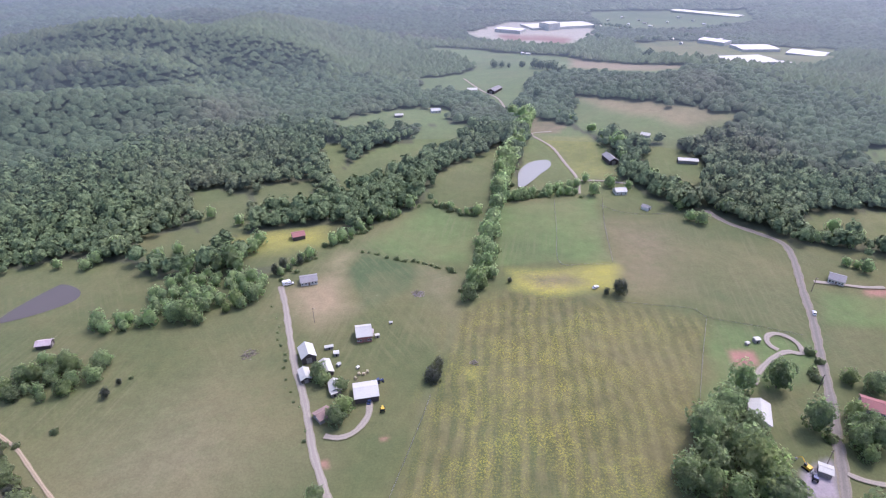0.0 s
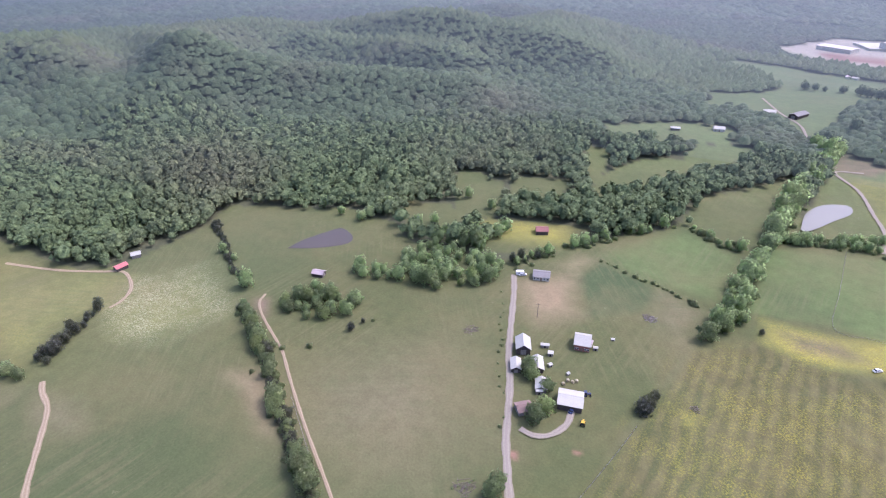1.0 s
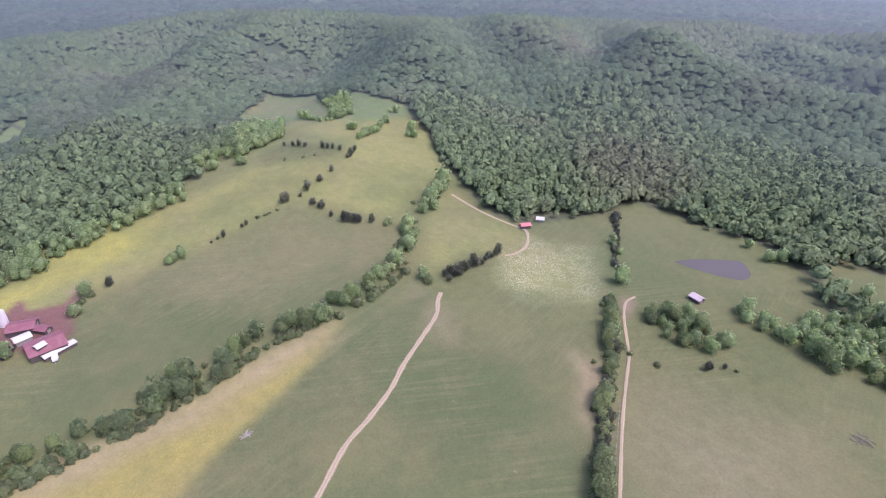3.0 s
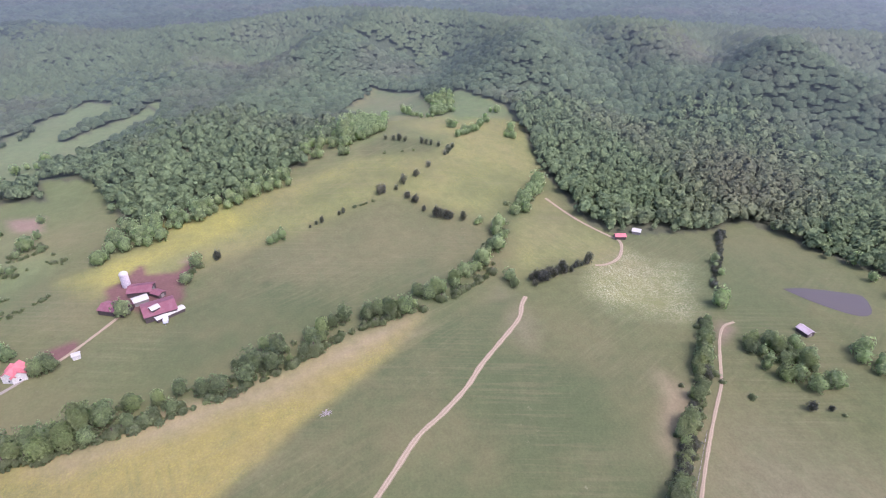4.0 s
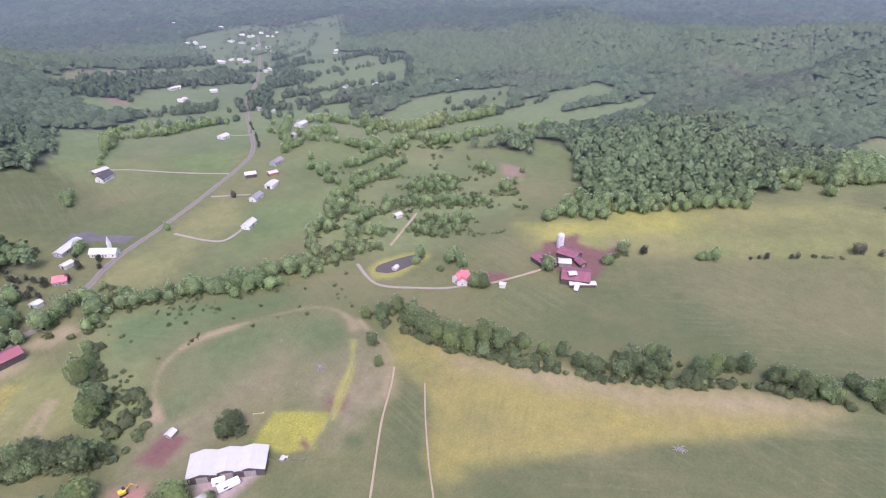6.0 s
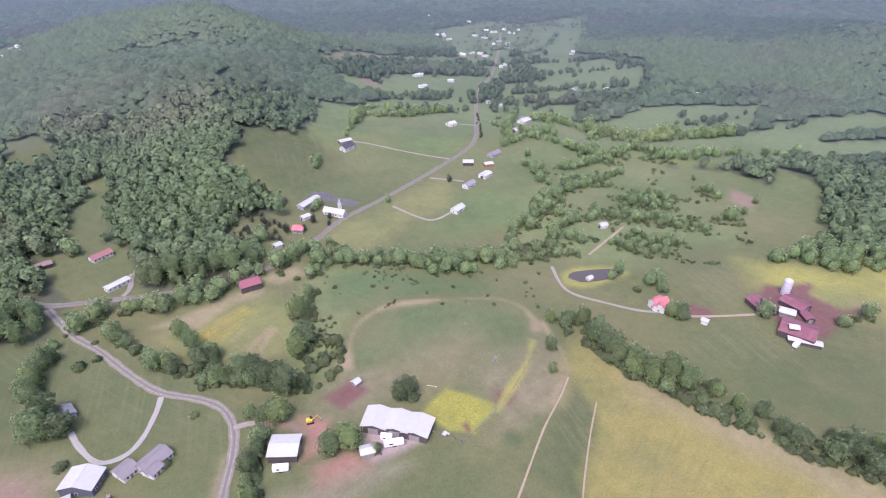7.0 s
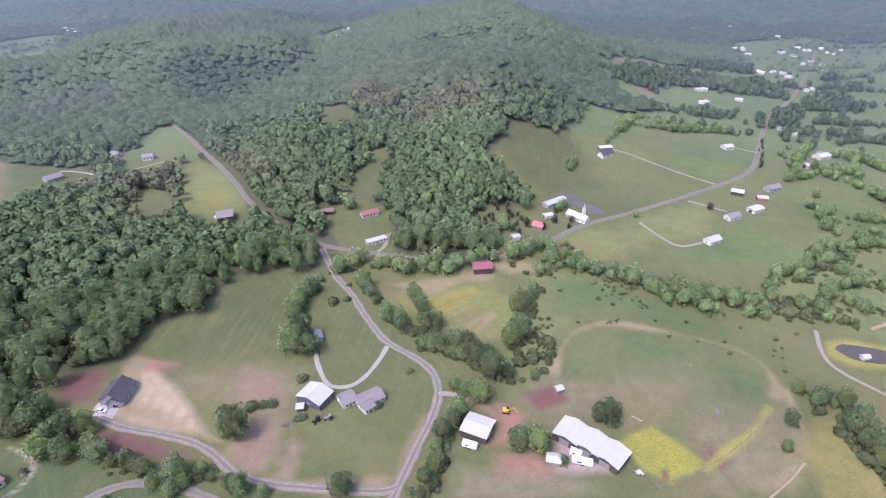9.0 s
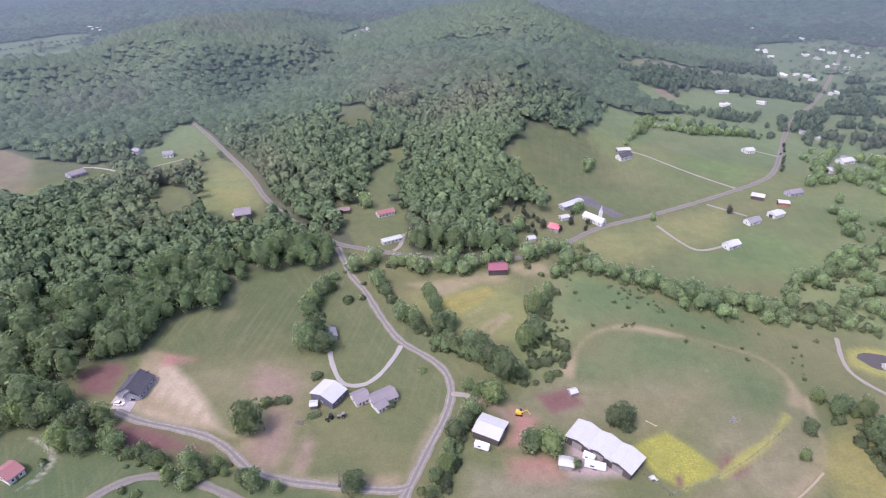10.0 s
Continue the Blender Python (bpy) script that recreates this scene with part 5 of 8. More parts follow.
# ---------------------------------------------------------------- buildings
def building(name, label, x, y, turn, length, width, wall, rise, roof, walls, windows=0, far=False):
    """A gabled house or barn: x runs along the ridge."""
    L, S = length / 2, width / 2
    m = pose(x, y, ground_z(x, y) - 0.15, 0, 0, turn)
    ob = thing(name, label, name, m)
    KEEP_CLEAR.append((x, y, max(L, S) + 6))
    part("wall", prism(bmesh.new(), ((-S, -0.6), (S, -0.6), (S, wall), (0, wall + rise), (-S, wall)), "x", -L, L), walls, ob)
    over, th = 0.45, 0.16
    for s in (-1, 1):
        k = rise / S
        lo, hi = (s * (S + over), wall - k * over), (0.0, wall + rise)
        part("roof", prism(bmesh.new(), ((lo[0], lo[1] + 0.03), (hi[0], hi[1] + 0.03), (hi[0], hi[1] + 0.03 + th), (lo[0], lo[1] + 0.03 + th)), "x", -L - over, L + over), roof, ob)
    if far:
        return ob
    part("ridge_cap", boxed(-L - over, L + over, -0.18, 0.18, wall + rise + 0.14, wall + rise + 0.24), roof, ob)
    if windows:
        for s in (-1, 1):
            part("door" if s < 0 else "back_door", boxed(-0.5, 0.5, s * S - 0.04, s * S + 0.04, 0.15, 2.2), "door", ob)
            for i in range(windows):
                u = -L + (i + 0.5) * 2 * L / windows
                if abs(u) < 1.2:
                    continue
                w = part("window", boxed(u - 0.55, u + 0.55, s * S - 0.05, s * S + 0.05, 1.0, 2.2), "frame", ob)
                part("pane", boxed(u - 0.44, u + 0.44, s * S - 0.07, s * S + 0.07, 1.1, 2.1), "glass", w)
        for s in (-1, 1):
            w = part("window", boxed(s * L - 0.05, s * L + 0.05, -0.6, 0.6, 1.0, 2.2), "frame", ob)
            part("pane", boxed(s * L - 0.07, s * L + 0.07, -0.48, 0.48, 1.1, 2.1), "glass", w)
    elif width > 4:
        part("barn_door", boxed(L - 0.02, L + 0.08, -S * 0.4, S * 0.4, 0.0, wall * 0.85), "grey_wood" if walls == "dark_wood" else "dark_wood", ob)
        part("barn_door", boxed(-L - 0.08, -L + 0.02, -S * 0.4, S * 0.4, 0.0, wall * 0.85), "grey_wood" if walls == "dark_wood" else "dark_wood", ob)
    return ob


building("farmhouse", "white metal-roofed farmhouse with a reddish porch front", -53.2, 236.9, 14, 7.7, 10, 4, 2.6, "white_metal", "brick_red", 6)
building("barn", "tall barn with white metal roof and dark boards", -78.7, 218.5, -64, 9.5, 7, 4, 2.4, "white_metal", "dark_wood", 0)
building("shed", "small white-roofed farm shed beside the lane", -76.2, 203.7, -64, 7.8, 4.6, 2.6, 1.2, "white_metal", "dark_wood", 0)
building("shed", "long white-roofed farm shed on grass", -67.1, 209.7, -64, 9.4, 5, 2.6, 1.2, "white_metal", "dark_wood", 0)
building("shed", "white-roofed shed under a tree", -60.2, 196.9, -70, 7.1, 5, 2.6, 1.2, "white_metal", "grey_wood", 0)
building("barn", "wide open-fronted barn with white metal roof", -44.9, 193.9, 15, 10.7, 10, 3.6, 1.6, "white_metal", "dark_wood", 0)
building("shed", "small brown shed with a pale side", -61.6, 179.2, 44, 6.6, 6, 2.6, 1.2, "brown_roof", "grey_wood", 1)
building("farmhouse", "grey shingle ranch house at the lane's end", -95.7, 287.8, 18, 9.8, 8, 2.8, 1.6, "grey_shingle", "white_wall", 5)
building("farmhouse", "white-roofed house beside big trees", 132.1, 189.3, -110, 13.9, 8.5, 3, 1.8, "white_metal", "white_wall", 5)
building("farmhouse", "brown-red roofed house behind trees by the road", 185.0, 195.8, -27, 10.1, 9, 3, 1.8, "red_roof", "grey_wood", 4)
building("shed", "pale box shed beside the road", 145.0, 159.6, -26, 4.6, 4.6, 2.8, 0.6, "white_metal", "grey_wood", 0)
building("barn", "small barn with a red and white roof", 126.9, 148.5, -44, 6.9, 8, 3, 1.6, "white_metal", "brick_red", 0)
building("farmhouse", "grey-roofed ranch house on a lawn", 226.4, 302.6, -32, 8.2, 9, 3, 1.8, "grey_shingle", "white_wall", 5)
building("barn", "small barn with weathered red-brown roof", -117.6, 344.2, 27, 8.2, 7.5, 3.2, 1.6, "red_roof", "dark_wood", 0)
building("shed", "weathered field shed with a rusty grey roof", -216.3, 220.3, 14, 6.9, 5, 2.6, 1.2, "rust_roof", "dark_wood", 0)
building("farmhouse", "white house at the end of a gravel drive", 123.1, 428.1, 8, 8.9, 8, 3, 1.8, "white_metal", "white_wall", 4)
building("barn", "dark barn beside a fenced lot", 128.8, 495.7, -77, 16.7, 8, 4, 2, "grey_shingle", "dark_wood", 0)
building("shed", "small white-roofed shed among trees", 174.7, 552.4, -27, 8.2, 7, 3, 1.5, "white_metal", "white_wall", 0)
building("shed", "long white shed in a clearing", 197.1, 492.2, -9, 16.8, 7, 3, 1.2, "white_metal", "grey_wood", 0)
building("shed", "small pale shed in a fenced lot", 136.7, 399.4, -43, 5.6, 5, 2.6, 1, "grey_shingle", "white_wall", 0)
building("farmhouse", "white farmhouse on the far lane", -39.4, 652.4, 16, 10.8, 8, 3, 1.8, "white_metal", "white_wall", 3)
building("shed", "pale far field shed", -79.9, 631.6, 17, 9.1, 6, 2.6, 1, "white_metal", "grey_wood", 0)
building("farmhouse", "white-roofed house on the far valley road", 3.0, 749.2, 10, 12.0, 8, 3, 1.8, "white_metal", "white_wall", 2)
building("barn", "dark far barn on the valley road", 32.3, 745.3, 62, 23.0, 10, 4, 2, "grey_shingle", "dark_wood", 0)
building("shed", "red-roofed shed at the wood's edge", -330.4, 163.6, 85, 7.0, 4.6, 2.6, 1, "red_metal", "dark_wood", 0)
building("shed", "white-roofed shed at the wood's edge", -336.3, 178.2, 61, 5.4, 5, 2.6, 1, "white_metal", "grey_wood", 0)
building("barn", "big barn with faded red-purple metal roof", -277.9, -127.7, 116, 16.7, 15, 4, 2.2, "faded_red", "dark_wood", 0)
building("shed", "white-roofed lean-to on the big barn", -273.7, -121.0, 131, 15.5, 4, 2.4, 0.6, "white_metal", "dark_wood", 0)
building("shed", "white cross-roofed loft on the big barn", -273.9, -128.5, 136, 4.4, 4, 6.4, 1, "white_metal", "dark_wood", 0)
building("barn", "long barn with faded red-purple roof", -281.2, -152.3, 73, 15.5, 9, 3.4, 1.6, "faded_red", "dark_wood", 0)
building("shed", "pale-roofed shed between the barns", -288.9, -141.6, 122, 7.6, 6, 3, 1, "white_metal", "grey_wood", 0)
building("barn", "barn with faded red roof below the silo", -299.9, -144.5, 94, 13.2, 10, 3.4, 1.6, "faded_red", "dark_wood", 0)
building("shed", "low dark red cattle shed", -295.3, -133.7, 61, 6.7, 5, 2.6, 1, "faded_red", "dark_wood", 0)
building("farmhouse", "red-roofed farmhouse with white walls", -230.1, -179.5, 172, 9.2, 7, 4.2, 2.4, "red_metal", "white_wall", 6)
building("farmhouse", "red-roofed wing of the farmhouse", -229.5, -178.7, 42, 9.2, 6, 4, 2.2, "red_metal", "white_wall", 3)
building("shed", "white trailer by the farm track", -241.6, -157.0, 115, 3.3, 3, 2.6, 0.4, "white_metal", "white_wall", 0)
building("farmhouse", "new grey house with dark shingle roof", 149.2, -196.8, -92, 12.4, 11, 3.6, 3.6, "dark_shingle", "grey_siding", 6)
building("farmhouse", "dark-roofed garage wing of the new house", 149.7, -201.6, -165, 7.4, 7, 3.2, 2.4, "dark_shingle", "grey_siding", 3)
building("farmhouse", "gabled front bay of the new grey house", 148.9, -194.0, 105, 9.4, 6, 3.2, 2.4, "dark_shingle", "grey_siding", 2)
building("barn", "barn with white metal roof and dark walls", 57.7, -194.8, -118, 10.1, 13, 4, 2, "white_metal", "dark_siding", 2)
building("shed", "small white lean-to beside the barn", 63.4, -188.6, -172, 3.0, 3.2, 2.4, 0.5, "white_metal", "dark_siding", 0)
building("farmhouse", "white ranch house with mauve-grey shingle roof", 32.6, -193.5, -146, 11.9, 8, 2.8, 1.8, "mauve_shingle", "white_wall", 6)
building("farmhouse", "garage wing of the ranch house", 42.9, -193.3, -146, 6.8, 7.5, 2.8, 1.8, "mauve_shingle", "white_wall", 2)
building("farmhouse", "front wing of the ranch house", 33.2, -188.8, -139, 5.5, 6, 2.8, 1.5, "mauve_shingle", "white_wall", 3)
building("barn", "open-sided barn with broad white metal roof", -16.2, -174.7, 155, 11.7, 11, 4, 1, "white_metal", "dark_wood", 0)
building("barn", "white metal-roofed gabled bay of an open cattle barn", -55.5, -171.5, 52, 11.8, 10.8, 3.8, 1.5, "white_metal", "dark_wood", 0)
building("barn", "white metal-roofed middle bay of an open cattle barn", -62.9, -165.5, 50, 11.3, 11.4, 3.8, 1.5, "white_metal", "dark_wood", 0)
building("barn", "white metal-roofed end bay of an open cattle barn", -69.7, -159.4, 47, 11.3, 11.4, 3.8, 1.5, "white_metal", "dark_wood", 0)
building("shed", "small white-roofed farm shed", -46.0, -158.1, 169, 5.4, 4.5, 2.8, 0.8, "white_metal", "grey_wood", 0)
building("shed", "dark red-roofed tobacco barn by the road", -26.7, -304.9, -175, 11.4, 9, 4, 2, "dark_red_roof", "dark_wood", 0)
building("shed", "long white mobile home", 43.3, -339.3, -150, 13.8, 4.5, 2.8, 0.7, "white_metal", "white_wall", 5)
building("farmhouse", "white house with red-brown shingle roof", 51.8, -377.4, -150, 12.7, 6.24, 2.7, 1.62, "red_roof", "white_wall", 5)
building("shed", "brown-roofed shed at the wood's edge", 82.7, -377.5, -165, 8.6, 6, 2.6, 1, "brown_roof", "dark_wood", 0)
building("barn", "grey-roofed hay barn in a yellow field", 151.0, -360.0, -160, 10.6, 12, 3.8, 2.2, "mauve_shingle", "dark_wood", 0)
building("shed", "white hay trailer beside the grey-roofed barn", 153.8, -357.5, 160, 7.2, 3, 2.2, 0.4, "white_metal", "white_wall", 0)
building("farmhouse", "dark-roofed house on the far slope", 329.0, -451.9, -124, 13.1, 10, 3, 2.2, "mauve_shingle", "grey_siding", 3)
building("shed", "small grey house among far trees", 303.0, -508.7, 151, 9.5, 7, 3, 1.6, "grey_shingle", "white_wall", 1)
building("farmhouse", "pale house in a far clearing", 268.9, -499.3, -162, 8.8, 8, 3.4, 2, "grey_shingle", "white_wall", 3)
building("church", "white country church beside a paved lot", -101.9, -374.5, 132, 16.9, 6, 3.2, 2.4, "white_metal", "white_wall", 4)
building("shed", "long pale building behind the paved lot", -88.8, -398.3, -144, 20.5, 6, 3, 1, "white_metal", "grey_siding", 2)
building("farmhouse", "small house with bright red roof", -71.1, -360.8, 150, 7.6, 8, 3, 1.8, "red_metal", "grey_wood", 2)
building("shed", "small white shed among cedars", -52.3, -344.7, -160, 5.1, 5, 2.6, 1, "white_metal", "white_wall", 0)
building("shed", "small white shed near the red roof", -80.2, -376.9, -160, 6.5, 4.6, 2.6, 1, "white_metal", "white_wall", 0)
building("farmhouse", "white farmhouse with dark gable", -153.0, -495.4, -148, 14.0, 7.02, 3.6, 2.7, "dark_shingle", "white_wall", 4)
building("shed", "white-roofed machine shed behind the farmhouse", -155.6, -510.1, -171, 12.3, 7, 3, 1, "white_metal", "grey_wood", 0)
building("barn", "white-roofed dark barn beside the road", -241.5, -421.0, 152, 9.0, 7.02, 3.24, 1.44, "white_metal", "dark_wood", 0)
building("farmhouse", "mauve-roofed house beside the road bend", -274.0, -429.2, -161, 12.6, 7.02, 3.06, 1.98, "mauve_shingle", "grey_siding", 3)
building("shed", "red-sided shed with pale roof", -256.1, -409.8, 166, 7.6, 6, 3, 1, "white_metal", "brick_red", 0)
building("shed", "white-roofed garage beside a house", -241.3, -390.2, -153, 11.2, 7, 3, 1, "white_metal", "white_wall", 0)
building("farmhouse", "pale grey house with a drive", -218.2, -377.9, -154, 11.5, 6.24, 3.06, 1.8, "grey_shingle", "white_wall", 4)
building("farmhouse", "white house at the end of a curved drive", -187.7, -341.3, -152, 11.1, 6.24, 3.06, 1.8, "white_metal", "white_wall", 4)
building("farmhouse", "small grey house under a big tree", 65.6, -239.1, 110, 7.5, 6, 2.8, 1.5, "grey_shingle", "grey_siding", 2)
building("shed", "red-roofed house at a lawn's edge", 175.5, -147.9, -113, 6.3, 9, 3, 1.8, "red_roof", "white_wall", 2)
building("shed", "small white hut in the paddock", -55.7, -198.7, -159, 3.3, 3, 2.2, 0.8, "white_metal", "grey_wood", 0)
building("farmhouse", "small white far house", -279.0, -525.0, -167, 9.2, 8, 3, 1.6, "white_metal", "white_wall", 2)
building("shed", "small white far shed", -332.4, -478.1, -170, 10.0, 8, 3, 1.2, "white_metal", "white_wall", 0)
building("farmhouse", "small white far house", -357.2, -501.5, -159, 14.0, 9, 3, 1.6, "white_metal", "white_wall", 2)
building("shed", "white shed among brush", -268.7, -271.2, 177, 5.6, 5, 2.6, 1, "white_metal", "white_wall", 0)
building("shed", "small floating hut on the pond", -213.7, -219.8, -171, 3.8, 2.6, 2, 0.8, "white_metal", "white_wall", 0)


def village_house(x, y, turn, length, roof):
    building("farmhouse", "small white far village house", x, y, turn, length, 5.5, 2.5, 1.2, roof, "white_wall", far=True)


village_house(-310, -666, 146, 6, "white_metal")
village_house(-332, -719, 42, 6, "pale_metal")
village_house(-366, -691, 156, 8, "white_metal")
village_house(-325, -716, 16, 7, "white_metal")
village_house(-318, -669, 111, 7, "white_metal")
village_house(-500, -593, 28, 8, "grey_shingle")
village_house(-535, -572, 5, 6, "white_metal")
village_house(-360, -507, 70, 9, "grey_shingle")
village_house(-332, -479, 75, 7, "grey_shingle")
village_house(-468, -865, 105, 6, "grey_shingle")
village_house(-475, -853, 136, 9, "pale_metal")
village_house(-501, -830, 51, 7, "grey_shingle")
village_house(-464, -881, 117, 8, "pale_metal")
village_house(-485, -751, 52, 9, "white_metal")
village_house(-532, -1066, 13, 9, "pale_metal")
village_house(-548, -1067, 53, 6, "white_metal")
village_house(-626, -515, 7, 9, "grey_shingle")
village_house(-621, -497, 105, 6, "white_metal")
village_house(-596, -1019, 34, 9, "white_metal")
village_house(-601, -998, 5, 7, "grey_shingle")
village_house(-644, -1036, 93, 7, "white_metal")
village_house(-607, -951, 16, 8, "grey_shingle")
village_house(-585, -890, 93, 9, "pale_metal")
village_house(-663, -1164, 37, 8, "grey_shingle")
village_house(-676, -1004, 44, 7, "white_metal")
village_house(-639, -776, 133, 7, "grey_shingle")
village_house(-678, -798, 117, 6, "white_metal")
village_house(-363, -583, 149, 9, "grey_shingle")
village_house(-364, -566, 0, 8, "white_metal")
village_house(-541, -1052, 147, 9, "white_metal")
village_house(-529, -1006, 172, 9, "white_metal")
village_house(-597, -1029, 158, 7, "white_metal")
village_house(-602, -994, 106, 9, "grey_shingle")
village_house(-652, -1036, 70, 9, "white_metal")
village_house(-671, -1015, 69, 6, "white_metal")
village_house(-474, -849, 125, 9, "white_metal")
village_house(-506, -849, 113, 9, "white_metal")
village_house(168, -1056, 49, 8, "grey_shingle")
village_house(172, -1019, 71, 7, "white_metal")
village_house(160, -1071, 110, 9, "white_metal")
village_house(-653, -790, 143, 6, "white_metal")
village_house(-676, -796, 134, 6, "pale_metal")
village_house(-579, -926, 59, 8, "pale_metal")
village_house(-605, -919, 165, 7, "white_metal")
village_house(-470, -902, 45, 9, "grey_shingle")
village_house(-641, -1328, 30, 9, "pale_metal")
village_house(-644, -1061, 174, 8, "pale_metal")
village_house(-681, -1049, 109, 8, "pale_metal")
village_house(-503, -827, 108, 9, "white_metal")
village_house(-495, -757, 142, 9, "white_metal")
village_house(-476, -860, 96, 7, "white_metal")
village_house(-495, -858, 15, 7, "white_metal")
village_house(-370, -691, 129, 6, "grey_shingle")
village_house(-336, -722, 154, 7, "white_metal")
village_house(188, -961, 11, 7, "white_metal")
village_house(164, -1016, 88, 7, "pale_metal")
village_house(153, -1048, 102, 9, "pale_metal")
village_house(755, -1229, 127, 6, "white_metal")
village_house(731, -1215, 134, 8, "pale_metal")
village_house(-671, -1180, 127, 9, "white_metal")
village_house(-772, -1186, 53, 8, "grey_shingle")
village_house(-706, -1034, 66, 6, "grey_shingle")
village_house(627, -793, 15, 8, "pale_metal")
village_house(441, -920, 120, 6, "grey_shingle")
village_house(418, -930, 54, 8, "grey_shingle")
village_house(278, 1323, 35, 6, "white_metal")
village_house(354, 1446, 111, 6, "pale_metal")
village_house(384, 1410, 86, 9, "grey_shingle")
village_house(386, 1321, 131, 9, "white_metal")
village_house(440, 1383, 70, 8, "white_metal")
village_house(486, 1451, 111, 8, "white_metal")
village_house(501, 1397, 36, 6, "grey_shingle")
village_house(503, 1331, 123, 7, "pale_metal")
village_house(345, 1348, 68, 7, "pale_metal")
village_house(373, 1191, 14, 7, "white_metal")
village_house(375, 1131, 62, 8, "white_metal")
village_house(420, 1186, 88, 7, "white_metal")
village_house(471, 1225, 16, 7, "grey_shingle")
village_house(448, 870, 12, 9, "pale_metal")
village_house(586, 1207, 101, 8, "grey_shingle")
village_house(464, 869, 1, 9, "white_metal")
village_house(386, 1367, 151, 9, "grey_shingle")
village_house(465, 1134, 24, 9, "pale_metal")
village_house(98, 1006, 147, 8, "white_metal")
village_house(89, 1012, 99, 7, "pale_metal")
village_house(376, 1084, 61, 7, "white_metal")
village_house(311, 1399, 87, 8, "white_metal")
village_house(778, -1259, 0, 9, "white_metal")
village_house(751, -1243, 30, 9, "white_metal")
village_house(662, -1469, 60, 9, "white_metal")
village_house(643, -1490, 90, 9, "white_metal")
village_house(572, -1594, 120, 9, "white_metal")
village_house(566, -1622, 150, 9, "white_metal")
village_house(597, -1538, 180, 9, "white_metal")
village_house(637, -807, 210, 9, "white_metal")


def factory(x, y, turn, length, width, wall, roof):
    ob = thing("factory", "long low factory hall with pale flat roof", "factory", pose(x, y, ground_z(x, y) - 1, 0, 0, turn))
    L, S = length / 2, width / 2
    part("wall", boxed(-L, L, -S, S, -4, wall), "white_wall", ob)
    part("roof", prism(bmesh.new(), ((-S - 0.5, wall), (S + 0.5, wall), (S + 0.5, wall + 0.3), (0, wall + 1.2), (-S - 0.5, wall + 0.3)), "x", -L - 0.5, L + 0.5), roof, ob)
    KEEP_CLEAR.append((x, y, max(L, S) + 10))


factory(186, 1313, 21, 149, 60, 5, "white_metal")
factory(382, 837, 11, 74, 50, 5, "white_metal")
factory(550, 991, -38, 54, 45, 5, "pale_metal")
factory(487, 1042, 4, 65, 45, 5, "pale_metal")
factory(569, 1508, -43, 165, 40, 5, "white_metal")
factory(438, 1094, -45, 48, 30, 7, "pale_metal")
factory(164, 1276, 36, 32, 30, 14, "white_metal")
factory(80, 1238, -28, 57, 30, 7, "pale_metal")

# ---------------------------------------------------------------- silo, poles, fences, vehicles
def silo(x, y, r, h):
    ob = thing("silo", "tall pale concrete stave silo with domed cap", "silo", pose(x, y, ground_z(x, y)))
    part("shaft", tube(bmesh.new(), (0, 0, -0.3), (0, 0, h), r, r, 20), "silo", ob)
    for k in range(1, 8):
        part("hoop", tube(bmesh.new(), (0, 0, h * k / 8 - 0.06), (0, 0, h * k / 8 + 0.06), r + 0.05, r + 0.05, 20), "steel", ob)
    bm = bmesh.new()
    for k, (a, b) in enumerate(((1.0, 0.85), (0.85, 0.5), (0.5, 0.08))):
        tube(bm, (0, 0, h + k * 0.55), (0, 0, h + (k + 1) * 0.55), r * a, r * b, 20)
    part("cap", bm, "white_metal", ob, "pale metal dome")


silo(-308.0, -156.0, 2.5, 9)


def utility_pole(x, y, turn, h=10):
    ob = thing("utility_pole", "weathered wooden utility pole with one crossarm", "pole", pose(x, y, ground_z(x, y), 0, 0, turn), "utility poles")
    part("pole", tube(bmesh.new(), (0, 0, -0.5), (0, 0, h), 0.17, 0.12, 8), "pole", ob)
    part("crossarm", boxed(-1.1, 1.1, -0.07, 0.07, h - 0.9, h - 0.75), "pole", ob)
    for u in (-0.95, 0.0, 0.95):
        part("insulator", tube(bmesh.new(), (u, 0, h - 0.75), (u, 0, h - 0.5), 0.06, 0.04, 6), "steel", ob)


utility_pole(-82.3, 247.2, 20)
utility_pole(167.0, 207.1, 20)
utility_pole(147.3, 162.7, 20)
utility_pole(205.9, 290.8, 20)
utility_pole(44.0, -146.6, 20)
utility_pole(-10.7, -184.9, 20)


def fence(*points):
    line = smooth_line(points, 4.0)
    ob = thing("fence", "dark wire pasture fence on wooden posts", "fence", pose(0, 0, 0))
    post = bpy.data.meshes.new("post")
    bm = tube(bmesh.new(), (0, 0, -0.2), (0, 0, 1.35), 0.11, 0.09, 6)
    bm.to_mesh(post)
    bm.free()
    post.materials.append(MAT["pole"])
    for x, y in line:
        o = part_of("post", post, "pole", ob)
        o.location = (x, y, ground_z(x, y))
    bm = bmesh.new()
    for (ax, ay), (bx, by) in zip(line, line[1:]):
        for z in (0.45, 0.85, 1.2):
            tube(bm, (ax, ay, ground_z(ax, ay) + z), (bx, by, ground_z(bx, by) + z), 0.025, 0.025, 3)
    part("wire", bm, "steel", ob)


